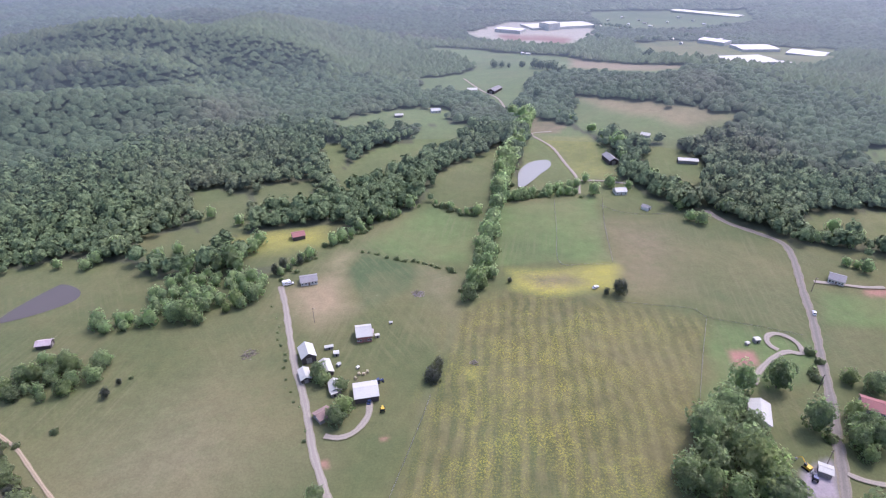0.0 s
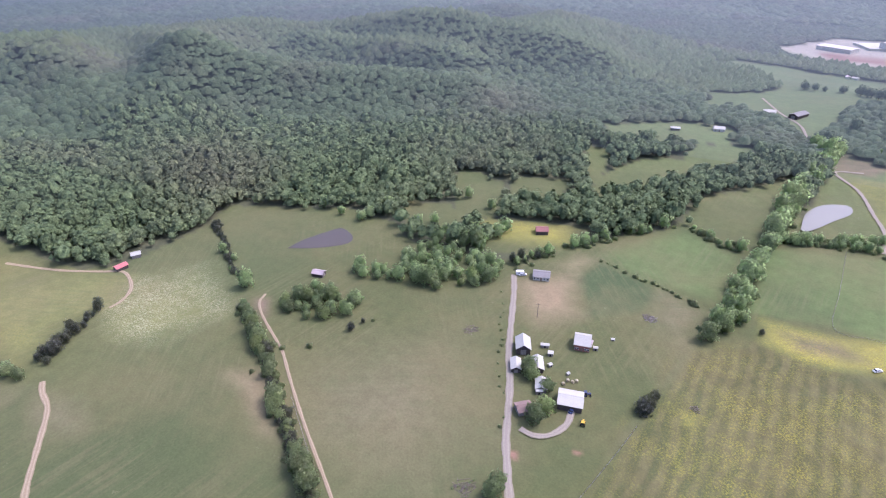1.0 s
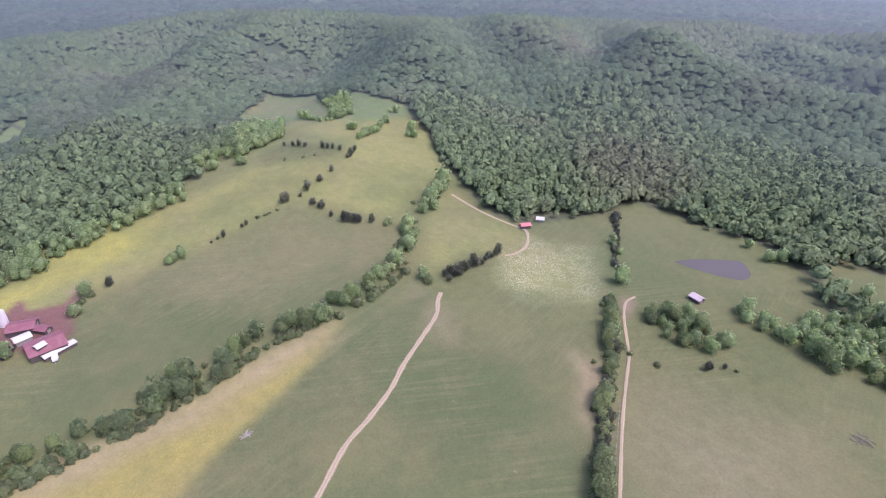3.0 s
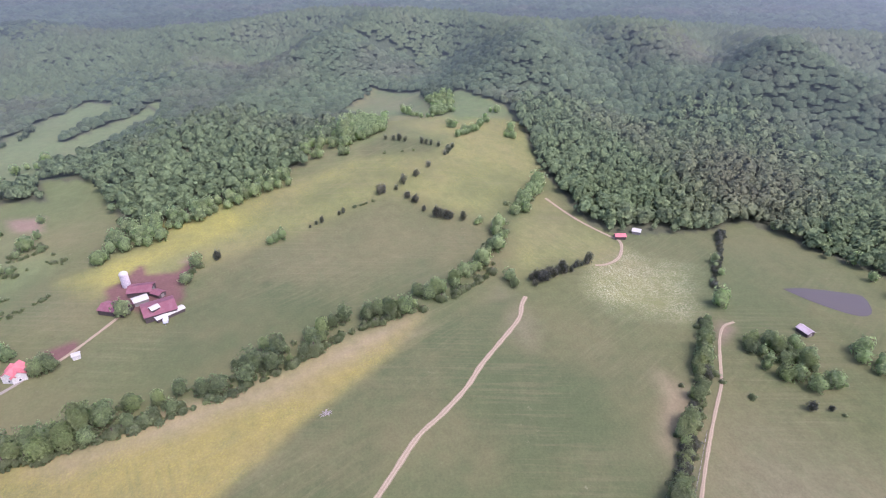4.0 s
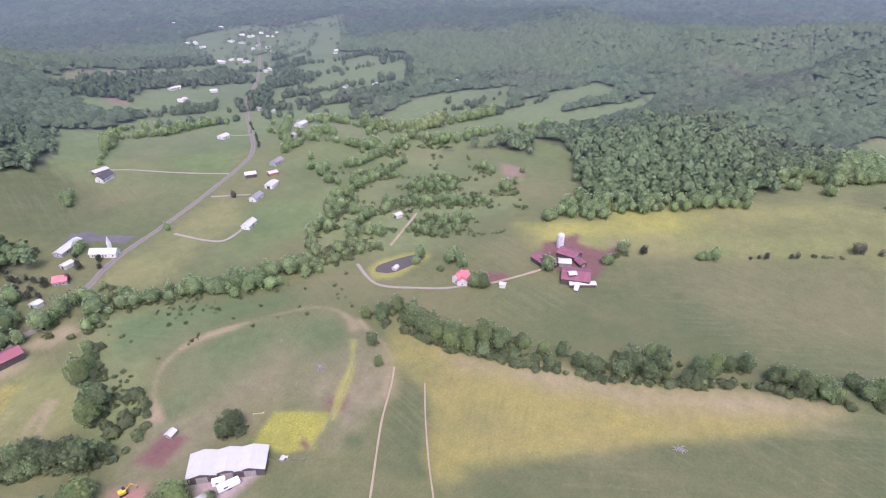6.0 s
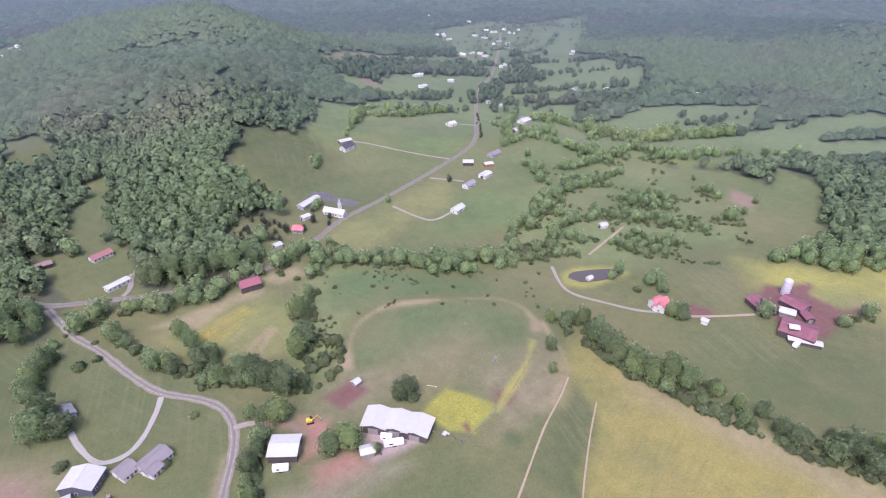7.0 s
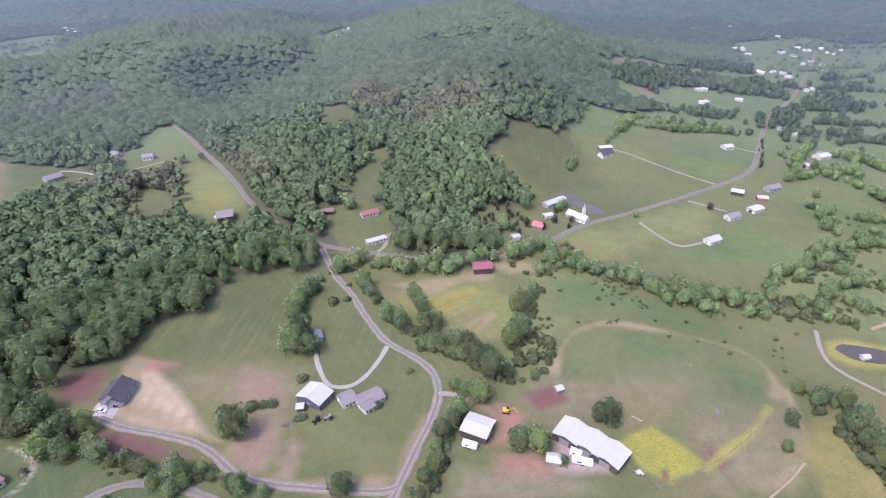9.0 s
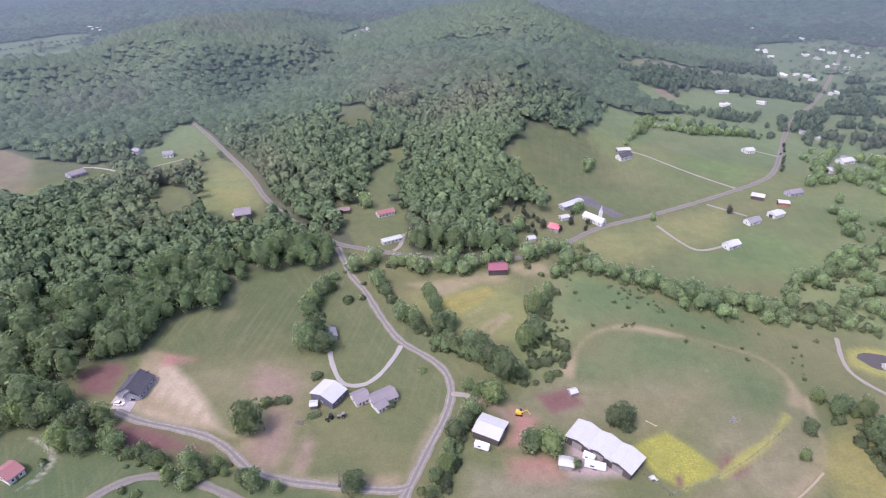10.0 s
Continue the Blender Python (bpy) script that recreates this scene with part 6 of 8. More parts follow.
fence((134.3, 261.2), (119.9, 225.5), (107.8, 194.1))
fence((87.7, 275.7), (109.7, 273.2), (131.1, 270.1), (134.9, 262.8), (162.1, 254.4), (182.0, 247.6))
fence((68.8, 415.1), (64.1, 360.6), (60.6, 317.8), (78.6, 317.1), (94.8, 317.0))
fence((102.9, 402.9), (120.8, 390.9), (154.1, 390.0))
fence((106.8, 416.2), (99.9, 370.4), (95.2, 319.1))
fence((123.3, 561.6), (130.6, 513.3), (128.0, 463.9))
fence((-142.7, -177.9), (-114.0, -158.3), (-82.6, -144.5))
fence((-158.4, 133.4), (-131.1, 113.9), (-113.2, 100.9))
fence((166.0, -162.4), (164.1, -148.3), (169.0, -139.1))
fence((-74, -157), (-79, -151), (-85, -145))
fence((-27, 140), (-19, 175), (-15, 195))


def car(x, y, turn, paint, label):
    ob = thing("car", label, "car", pose(x, y, ground_z(x, y) + 0.35, 0, 0, turn), "parked cars")
    bm = prism(bmesh.new(), ((-2.3, 0.3), (-2.2, 0.2), (2.2, 0.2), (2.35, 0.35), (2.3, 0.75), (1.2, 0.95), (-2.2, 0.95), (-2.35, 0.7)), "y", -0.9, 0.9)
    bmesh.ops.bevel(bm, geom=list(bm.edges), offset=0.07, segments=2, affect="EDGES")
    body = part("body", bm, paint, ob)
    bm = prism(bmesh.new(), ((-1.9, 0.95), (1.1, 0.95), (0.45, 1.48), (-1.4, 1.5)), "y", -0.78, 0.78)
    part("cabin", bm, "glass", ob)
    part("roof", boxed(-1.38, 0.42, -0.74, 0.74, 1.48, 1.54), paint, ob)
    for u in (-1.4, 1.45):
        for s in (-1, 1):
            w = part("wheel", tube(bmesh.new(), (u, s * 0.72, 0.32), (u, s * 0.93, 0.32), 0.33, 0.33, 14), "tyre", ob)
            part("rim", tube(bmesh.new(), (u, s * 0.92, 0.32), (u, s * 0.95, 0.32), 0.19, 0.18, 10), "steel", w)
    for s in (-0.6, 0.6):
        part("headlight", boxed(2.26, 2.34, s - 0.18, s + 0.18, 0.55, 0.7), "frame", ob)


car(152.3, -186.9, 174, "car_white", "white car parked beside a house")
car(147.6, -191.5, -77, "car_black", "black car parked beside a house")
car(196.0, 268.1, 67, "car_white", "white car parked beside a house")
car(-42.6, 189.6, 89, "car_blue", "blue car parked beside a house")
car(-106.4, 284.0, 36, "car_white", "white car parked beside a house")
car(78.6, 290.0, 39, "car_white", "white car parked beside a house")


def steeple(x, y, turn):
    ob = thing("steeple", "slim white church steeple with pointed spire", "steeple", pose(x, y, ground_z(x, y), 0, 0, turn))
    part("tower", boxed(-1.0, 1.0, -1.0, 1.0, -0.3, 6.6), "white_wall", ob)
    part("belfry", boxed(-0.75, 0.75, -0.75, 0.75, 6.6, 7.8), "white_wall", ob)
    part("spire", tube(bmesh.new(), (0, 0, 7.8), (0, 0, 11.0), 0.95, 0.05, 8), "white_metal", ob)


steeple(-107.0, -378.6, 15)


def camper(x, y, turn, length, label):
    """A white towed camper or box trailer on two axles."""
    ob = thing("trailer", label, "trailer", pose(x, y, ground_z(x, y), 0, 0, turn))
    L = length / 2
    bm = prism(bmesh.new(), ((-L, 0.6), (L - 0.5, 0.6), (L, 1.2), (L - 0.2, 2.9), (-L, 3.0)), "y", -1.2, 1.2)
    bmesh.ops.bevel(bm, geom=list(bm.edges), offset=0.12, segments=2, affect="EDGES")
    part("body", bm, "car_white", ob)
    for s in (-1, 1):
        part("window", boxed(-L * 0.5, -L * 0.1, s * 1.2 - 0.03, s * 1.2 + 0.03, 1.6, 2.3), "glass", ob)
        for u in (-0.5, 0.4):
            part("wheel", tube(bmesh.new(), (u, s * 0.95, 0.42), (u, s * 1.18, 0.42), 0.42, 0.42, 12), "tyre", ob)
    part("drawbar", boxed(L - 0.1, L + 1.2, -0.06, 0.06, 0.5, 0.62), "steel", ob)
    part("jack", tube(bmesh.new(), (L + 1.0, 0, 0.0), (L + 1.0, 0, 0.6), 0.05, 0.05, 6), "steel", ob)


camper(-12.4, -166.2, 160, 6.5, "white camper parked beside the white-roofed barn")
camper(-57.6, -157.2, 165, 8.5, "long white motorhome parked in the barn yard")
# a boat; the trailer body stands in for it
camper(-55.9, -161.4, 150, 5.0, "small white boat in the barn yard, built as a trailer")
camper(-267.2, -121.3, 10, 4.0, "small white trailer below the red barns")
camper(-108.3, 283.9, 30, 5.0, "white trailer parked by the ranch house")


def round_bale(x, y, turn):
    ob = thing("round_bale", "round pale hay bale lying on grass", "bale", pose(x, y, ground_z(x, y) + 0.72, 0, 0, turn), "round bales")
    part("roll", tube(bmesh.new(), (0, -0.7, 0), (0, 0.7, 0), 0.75, 0.75, 14), "straw", ob)
    for k in (-0.35, 0.35):
        part("twine", tube(bmesh.new(), (0, k - 0.03, 0), (0, k + 0.03, 0), 0.765, 0.765, 14), "frame", ob)


for bx, by, bt in ((-50.6, 207.3, 20), (-48.2, 207.4, 70), (-46.8, 209.1, 10), (-51.7, 204.1, 40)):
    round_bale(bx, by, bt)


def box_hut(x, y, turn, w, d, h, label):
    ob = thing("animal_hut", label, "hut", pose(x, y, ground_z(x, y), 0, 0, turn))
    part("wall", boxed(-w / 2, w / 2, -d / 2, d / 2, -0.1, h), "grey_wood", ob)
    part("roof", prism(bmesh.new(), ((-d / 2 - 0.2, h), (d / 2 + 0.2, h), (d / 2 + 0.2, h + 0.12), (0, h + 0.5), (-d / 2 - 0.2, h + 0.12)), "x", -w / 2 - 0.2, w / 2 + 0.2), "white_metal", ob)
    part("doorway", boxed(-0.4, 0.4, -d / 2 - 0.03, -d / 2 + 0.02, 0, min(1.4, h * 0.8)), "tyre", ob)


# a white tank; the low hut stands in for it
box_hut(-69.4, 225.8, 20, 4.2, 1.8, 1.6, "low white tank on grass, built as a hut")
box_hut(-64.6, 221.2, 15, 2.6, 2.4, 1.8, "small white-roofed coop on grass")
box_hut(-61.8, 213.2, 60, 1.8, 1.6, 1.3, "tiny white-roofed kennel on grass")
box_hut(-52.0, 211.7, 60, 1.4, 1.2, 1.1, "tiny white-roofed kennel on grass")
# a dog house, like the smaller one beside it
box_hut(153.5, 242.6, 10, 2.8, 2.6, 2.2, "small pale dog house on a lawn")
box_hut(147.8, 240.1, 30, 1.8, 1.6, 1.4, "tiny pale kennel on a lawn")
box_hut(-59.8, 193.1, 30, 3.0, 2.6, 2.0, "white-topped hut between farm trees")
box_hut(-78.8, -152.1, 30, 2.0, 1.4, 1.2, "white-topped hut by a yellow field")
box_hut(-40.4, 249.0, 20, 1.6, 1.2, 0.9, "low pale trough hut on grass")
box_hut(-80, -152, 130, 1.9, 0.8, 0.7, "low white water trough by a fence")
box_hut(-46.1, 236.8, 20, 2.2, 1.6, 1.6, "small white hut behind the farmhouse")


def tractor(x, y, turn, paint, label):
    ob = thing("tractor", label, "tractor", pose(x, y, ground_z(x, y), 0, 0, turn))
    bm = boxed(-0.2, 1.9, -0.4, 0.4, 0.8, 1.5)
    bmesh.ops.bevel(bm, geom=list(bm.edges), offset=0.1, segments=2, affect="EDGES")
    part("bonnet", bm, paint, ob)
    part("cab", boxed(-1.4, -0.2, -0.75, 0.75, 1.0, 2.3), "glass", ob)
    part("roof", boxed(-1.5, -0.1, -0.85, 0.85, 2.3, 2.42), paint, ob)
    for u, r in ((-0.9, 0.8), (1.4, 0.5)):
        for s in (-1, 1):
            w = part("wheel", tube(bmesh.new(), (u, s * 0.65, r), (u, s * 1.05, r), r, r, 16), "tyre", ob)
            part("rim", tube(bmesh.new(), (u, s * 1.04, r), (u, s * 1.08, r), r * 0.5, r * 0.5, 12), paint, w)
    part("exhaust", tube(bmesh.new(), (1.0, 0.2, 1.5), (1.0, 0.2, 2.3), 0.06, 0.06, 6), "steel", ob)


tractor(-52.7, -171.6, 20, "red_metal", "red tractor under the cattle barn's edge")
tractor(139.7, 156.2, 60, "car_blue", "blue tractor in a gravel yard")
tractor(-35.9, 184.7, 100, "machine", "small yellow tractor on a lawn")
# a blue container; the tractor shape stands in for it
tractor(-39.8, 202.8, 30, "car_blue", "blue container beside the barn, built as a tractor")
tractor(54.7, -181.2, 50, "car_black", "dark tractor parked on grass")
tractor(49.7, -182.6, 10, "grey_wood", "old faded tractor parked on grass")


def excavator(x, y, turn, label):
    ob = thing("excavator", label, "excavator", pose(x, y, ground_z(x, y), 0, 0, turn))
    for s in (-1, 1):
        bm = prism(bmesh.new(), ((-1.6, 0.1), (-1.3, 0.0), (1.3, 0.0), (1.6, 0.1), (1.6, 0.6), (1.3, 0.75), (-1.3, 0.75), (-1.6, 0.6)), "y", s * 0.75, s * 1.2)
        part("crawler", bm, "tyre", ob)
    part("house", boxed(-1.6, 0.9, -1.0, 1.0, 0.8, 1.9), "machine", ob)
    part("cab", boxed(0.0, 1.1, 0.15, 1.0, 1.2, 2.7), "glass", ob)
    part("boom", tube(bmesh.new(), (0.8, -0.3, 1.5), (3.2, -0.3, 3.6), 0.25, 0.2, 6), "machine", ob)
    part("stick", tube(bmesh.new(), (3.2, -0.3, 3.6), (4.8, -0.3, 1.4), 0.18, 0.14, 6), "machine", ob)
    part("bucket", boxed(4.4, 5.1, -0.75, 0.15, 0.5, 1.3), "steel", ob)


excavator(-29.7, -185.6, 170, "yellow excavator parked on red soil")
excavator(139.2, 161.6, 120, "orange-yellow excavator in a gravel yard")


def pile(x, y, size, count, mat, label):
    """A heap of boards, limbs or stones."""
    ob = thing("pile", label, "pile", pose(x, y, ground_z(x, y)))
    r = random.Random(int(abs(x * 7 + y * 3)))
    for _ in range(count):
        a, d, h = r.uniform(0, 6.28), size * r.random() ** 0.7, r.uniform(0, 0.9)
        c = Vector((math.cos(a) * d, math.sin(a) * d, h * (1 - d / size) + 0.1))
        w = Vector((r.uniform(-1, 1), r.uniform(-1, 1), r.uniform(-0.15, 0.3))).normalized() * r.uniform(0.6, 1.7)
        part("timber", tube(bmesh.new(), c - w, c + w, 0.16, 0.1, 5), mat, ob)


pile(-27.5, 277.7, 3.6, 40, "grey_wood", "heap of broken grey boards on pasture")
pile(-29.3, 279.4, 2.2, 20, "brush", "heap of dark timber on pasture")
pile(-109.0, 218.8, 4.0, 44, "brush", "pile of cut brush on pasture")
pile(-65.7, 130.7, 4.5, 44, "brush", "pile of cut brush on pasture")
# stones; the heaped timbers stand in for them
pile(-190.0, -30.2, 2.0, 22, "grey_wood", "heap of pale stones in a yellow field, built of timber")
pile(-124.0, -183.5, 1.6, 16, "grey_wood", "small pale heap in the paddock")
pile(5.5, 219.0, 2.4, 22, "brush", "heap of grey timber in a flowering field")
pile(67.6, -178.9, 2.4, 18, "brush", "dark scrap heap on a lawn")
pile(140.5, 158.9, 2.5, 30, "steel", "heap of scrap metal in a gravel yard")


def pipe(x, y, turn, length):
    ob = thing("pipe", "pale yellow plastic pipe lying on pasture", "pipe", pose(x, y, ground_z(x, y) + 0.2, 0, 0, turn))
    part("tube", tube(bmesh.new(), (-length / 2, 0, 0), (length / 2, 0, 0), 0.2, 0.2, 8), "straw", ob)
    for k in (-1, 1):
        part("end_cap", tube(bmesh.new(), (k * length / 2 - 0.1, 0, 0), (k * length / 2 + 0.1, 0, 0), 0.24, 0.24, 8), "frame", ob)


pipe(-87, -181, 140, 4.5)


def porch(x, y, turn, w, d, h):
    ob = thing("porch", "white-roofed porch on the farmhouse front", "porch", pose(x, y, ground_z(x, y), 0, 0, turn))
    part("deck", boxed(-w / 2, w / 2, -d / 2, d / 2, -0.3, 0.4), "grey_wood", ob)
    part("roof", prism(bmesh.new(), ((-d / 2 - 0.3, h), (d / 2, h + 0.7), (d / 2, h + 0.85), (-d / 2 - 0.3, h + 0.15)), "x", -w / 2 - 0.3, w / 2 + 0.3), "rust_roof", ob)
    for k in range(4):
        u = -w / 2 + 0.2 + k * (w - 0.4) / 3
        part("post", boxed(u - 0.08, u + 0.08, -d / 2, -d / 2 + 0.16, 0.4, h), "frame", ob)


porch(-52.3, 237.9, 5, 8, 2.4, 2.6)


# ---------------------------------------------------------------- trees
rng = np.random.default_rng(7)
PHI = (1 + 5**0.5) / 2
ICO = np.array([(-1, PHI, 0), (1, PHI, 0), (-1, -PHI, 0), (1, -PHI, 0), (0, -1, PHI), (0, 1, PHI), (0, -1, -PHI), (0, 1, -PHI), (PHI, 0, -1), (PHI, 0, 1), (-PHI, 0, -1), (-PHI, 0, 1)]) / np.hypot(1, PHI)
ICO_F = np.array([(0, 11, 5), (0, 5, 1), (0, 1, 7), (0, 7, 10), (0, 10, 11), (1, 5, 9), (5, 11, 4), (11, 10, 2), (10, 7, 6), (7, 1, 8), (3, 9, 4), (3, 4, 2), (3, 2, 6), (3, 6, 8), (3, 8, 9), (4, 9, 5), (2, 4, 11), (6, 2, 10), (8, 6, 7), (9, 8, 1)])


def random_turn():
    q, _ = np.linalg.qr(rng.normal(size=(3, 3)))
    return q if np.linalg.det(q) > 0 else -q


def sprays(count, size, tall, low=-0.72, cone=False, core=0.72, loose=0.42):
    """A crown of unit radius: many small bent leaf sprays on an uneven skin round a dense core."""
    lobes = rng.uniform(0, 6.28, 4)
    vs, fs = [], []
    for i in range(count):
        u = (i + 0.5) / count
        a = i * 2.39996 + rng.uniform(-0.5, 0.5)
        if cone:
            r = (1.02 - u) ** 0.8
            p = np.array((math.cos(a) * r, math.sin(a) * r, u * tall * 2 - tall * 0.3))
            d = np.array((math.cos(a), math.sin(a), 0.5))
            s = size * (1.2 - 0.6 * u)
        else:
            z = 1 - u * (1 - low)
            r = math.sqrt(max(0.0, 1 - z * z))
            d = np.array((math.cos(a) * r, math.sin(a) * r, z))
            bulge = 0.84 + 0.17 * math.sin(2 * a + lobes[2] + 2 * z) * math.sin(3 * a + lobes[0] + 4 * z) + 0.15 * math.sin(5 * z + lobes[1] + 2 * a) + 0.07 * math.sin(7 * a + lobes[3])
            p = d * (1, 1, tall) * bulge * rng.uniform(0.86, 1.06)
            s = size * rng.uniform(0.7, 1.3)
        nrm = d + rng.normal(0, loose, 3) + (0, 0, 0.25)
        nrm /= np.linalg.norm(nrm)
        e = np.cross(nrm, rng.normal(size=3))
        e /= np.linalg.norm(e)
        f = np.cross(nrm, e)
        vs.append(np.array([p - e * s - nrm * s * 0.3, p - f * s * 0.8, p + e * s - nrm * s * 0.35, p + f * s * 0.9]) + rng.normal(0, 0.12 * s, (4, 3)))
        fs += [(4 * i, 4 * i + 1, 4 * i + 2), (4 * i, 4 * i + 2, 4 * i + 3)]
    q = (ICO @ random_turn()) * core * rng.uniform(0.85, 1.1, (12, 1))
    q = q * (0.8, 0.8, tall) + (0, 0, tall * 0.5) if cone else q * (1, 1, tall)
    return np.vstack([*vs, q]), np.vstack([np.array(fs), ICO_F + 4 * count])


def trunk_mesh(h, r, limbs, reach):
    bm = bmesh.new()
    tube(bm, (0, 0, -0.6), (0.1, 0, h * 0.5), r, r * 0.7, 7)
    tube(bm, (0.1, 0, h * 0.5), (0, 0.1, h), r * 0.7, r * 0.25, 6)
    for k in range(limbs):
        a = k * 2.4
        z = h * (0.45 + 0.4 * k / limbs)
        tube(bm, (0.05, 0, z), (math.cos(a) * reach, math.sin(a) * reach, z + reach * 0.7), r * 0.4, r * 0.12, 5)
    return bm


TREE_KINDS, ARRAYS = {}, {}
STEM = (np.array([(0.07 * math.cos(k * 2.094), 0.07 * math.sin(k * 2.094), z) for z in (-0.1, 1.2) for k in range(3)]), np.array([(0, 1, 4), (0, 4, 3), (1, 2, 5), (1, 5, 4), (2, 0, 3), (2, 3, 5)]))
KIND_NAMES = {"blossom": "flowering_bush", "tree": "tree", "hedge": "hedgerow_bush", "shrub": "shrub", "cedar": "cedar"}


def make_kind(kind, label, category, count, size, tall, stem, mat, variants, cone=False):
    """Meshes of unit crown radius for a kind of tree."""
    made = []
    for _ in range(variants):
        v, f = sprays(count, size, tall, cone=cone)
        v[:, 2] += stem
        crown = mesh_from("crown", v, f, mat, True, bent_normals(v, (0, 0, stem - 0.3), 0.75) + np.repeat(rng.normal(0, 0.3, (len(v) // 4, 3)), 4, 0))
        bm = trunk_mesh(stem + tall * 0.4, 0.07, 5, 0.45)
        trunk = bpy.data.meshes.new("trunk")
        bm.to_mesh(trunk)
        bm.free()
        trunk.materials.append(MAT["bark"])
        made.append((trunk, crown))
    TREE_KINDS[kind] = (label, category, made)
    coarse = [sprays(max(40, count // 4), size * 1.65, tall, cone=cone) for _ in made]
    ARRAYS[kind] = [(STEM, (v + (0, 0, stem), f)) for pair, (v, f) in zip(made, coarse)]


make_kind("tree", "broad-leaved tree with a full uneven green crown", "tree", 480, 0.104, 1.28, 1.05, "leaf", 8)
make_kind("hedge", "low dark hedgerow bush with ragged crown", "bush", 170, 0.16, 0.95, 0.6, "cedar", 5)
make_kind("shrub", "low ragged green shrub in grass", "shrub", 110, 0.19, 0.75, 0.4, "scrub", 5)
make_kind("blossom", "small bush covered in white blossom", "bush", 120, 0.17, 0.9, 0.6, "blossom", 1)
make_kind("cedar", "dark upright cedar with a ragged crown", "cedar", 150, 0.17, 1.55, 1.35, "cedar", 4)


PLANTED = []


def dome():
    """A small lumpy crown for woods far off."""
    ring = [(0.0, 0.0, 0.62)]
    for radius, z, count in ((0.62, 0.42, 6), (1.0, -0.25, 6)):
        for k in range(count):
            a = 6.2832 * (k + 0.5 * (radius > 0.9)) / count + rng.uniform(-0.2, 0.2)
            r = radius * rng.uniform(0.8, 1.2)
            ring.append((math.cos(a) * r, math.sin(a) * r, z + rng.uniform(-0.14, 0.14)))
    faces = [(0, 1 + k, 1 + (k + 1) % 6) for k in range(6)]
    for k in range(6):
        faces += [(1 + k, 7 + k, 1 + (k + 1) % 6), (7 + k, 7 + (k + 1) % 6, 1 + (k + 1) % 6)]
    return np.array(ring), np.array(faces)


FAR_CROWNS = [(v * (1, 1, 1.1) + (0, 0, 1.0), f) for v, f in (dome() for _ in range(8))]


def plant(kind, x, y, radius):
    sx = radius * rng.uniform(0.68, 1.3)
    PLANTED.append((kind, x, y, int(rng.integers(len(TREE_KINDS[kind][2]))), rng.uniform(0, 6.28), sx * rng.uniform(0.88, 1.12), sx, sx * rng.uniform(0.82, 1.15)))


def set_out(limits):
    """Trees nearest the point below the camera stand as things, up to a number of each kind; the rest join into
    thickets.
    """
    PLANTED.sort(key=lambda p: math.hypot(p[1], p[2]))
    rest = {}
    for kind, x, y, which, turn, sx, sy, sz in PLANTED:
        label, category, made = TREE_KINDS[kind]
        m = Matrix.Translation((x, y, ground_z(x, y) - 0.1)) @ Matrix.Rotation(turn, 4, "Z") @ Matrix.Diagonal((sx, sy, sz, 1))
        if limits[kind] > 0:
            limits[kind] -= 1
            ob = thing(KIND_NAMES[kind], label, category, m)
            part_of("trunk", made[which][0], "bark", ob)
            part_of("crown", made[which][1], "leaf", ob)
            continue
        distant = math.hypot(x, y) > 1000
        # trees beyond 640 m take the leaves that have haze painted in
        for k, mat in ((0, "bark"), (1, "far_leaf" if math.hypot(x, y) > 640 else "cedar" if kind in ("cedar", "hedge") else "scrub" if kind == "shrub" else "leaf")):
            v, f = (FAR_CROWNS[which % 8] if k else ARRAYS[kind][which][k]) if distant else ARRAYS[kind][which][k]
            vs, fs = rest.setdefault(mat, ([], []))
            base = fs[-1][1] if fs else 0
            w = v @ np.array(m.to_3x3()).T + np.array(m.translation)
            vs.append(np.hstack([w, bent_normals(w, w.mean(0), 0.75)]))
            fs.append((f + base, base + len(v)))
    for mat, (vs, fs) in rest.items():
        name = "thicket_stems" if mat == "bark" else "thicket"
        label = "grey trunks of hedgerow trees" if mat == "bark" else "green hedgerow trees between fields" if mat == "leaf" else "pale green shrubs scattered over rough pasture" if mat == "scrub" else "far hedgerow trees between village fields, haze painted in" if mat == "far_leaf" else "dark scattered cedars along far fences"
        tagged(new(name, mesh_from(name, np.vstack(vs)[:, :3], np.vstack([f for f, _ in fs]), mat, True, np.vstack(vs)[:, 3:])), label, "hedgerow", kind="stuff")


def tree_line(kind, radius, step, *points):
    """Trees along a line, uneven in size and place."""
    line = smooth_line(points, step) if len(points) > 1 else np.array(points, float)
    phase = rng.uniform(0, 6.28, 2)
    for i, (x, y) in enumerate(line):
        swell = 0.95 + 0.2 * math.sin(i * 0.55 + phase[0]) + 0.14 * math.sin(i * 1.7 + phase[1])
        if len(line) < 6 or rng.random() > 0.09:
            plant(kind, x + rng.normal(0, step * 0.24), y + rng.normal(0, step * 0.24), radius * swell)
            if kind == "tree" and len(line) > 5 and math.hypot(x, y) < 480:
                for _ in range(2):
                    plant("shrub", x + rng.normal(0, step * 0.45), y + rng.normal(0, step * 0.45), radius * rng.uniform(0.3, 0.6))


def tree_spots(kind, radius, *points):
    for x, y in points:
        plant(kind, x, y, radius)


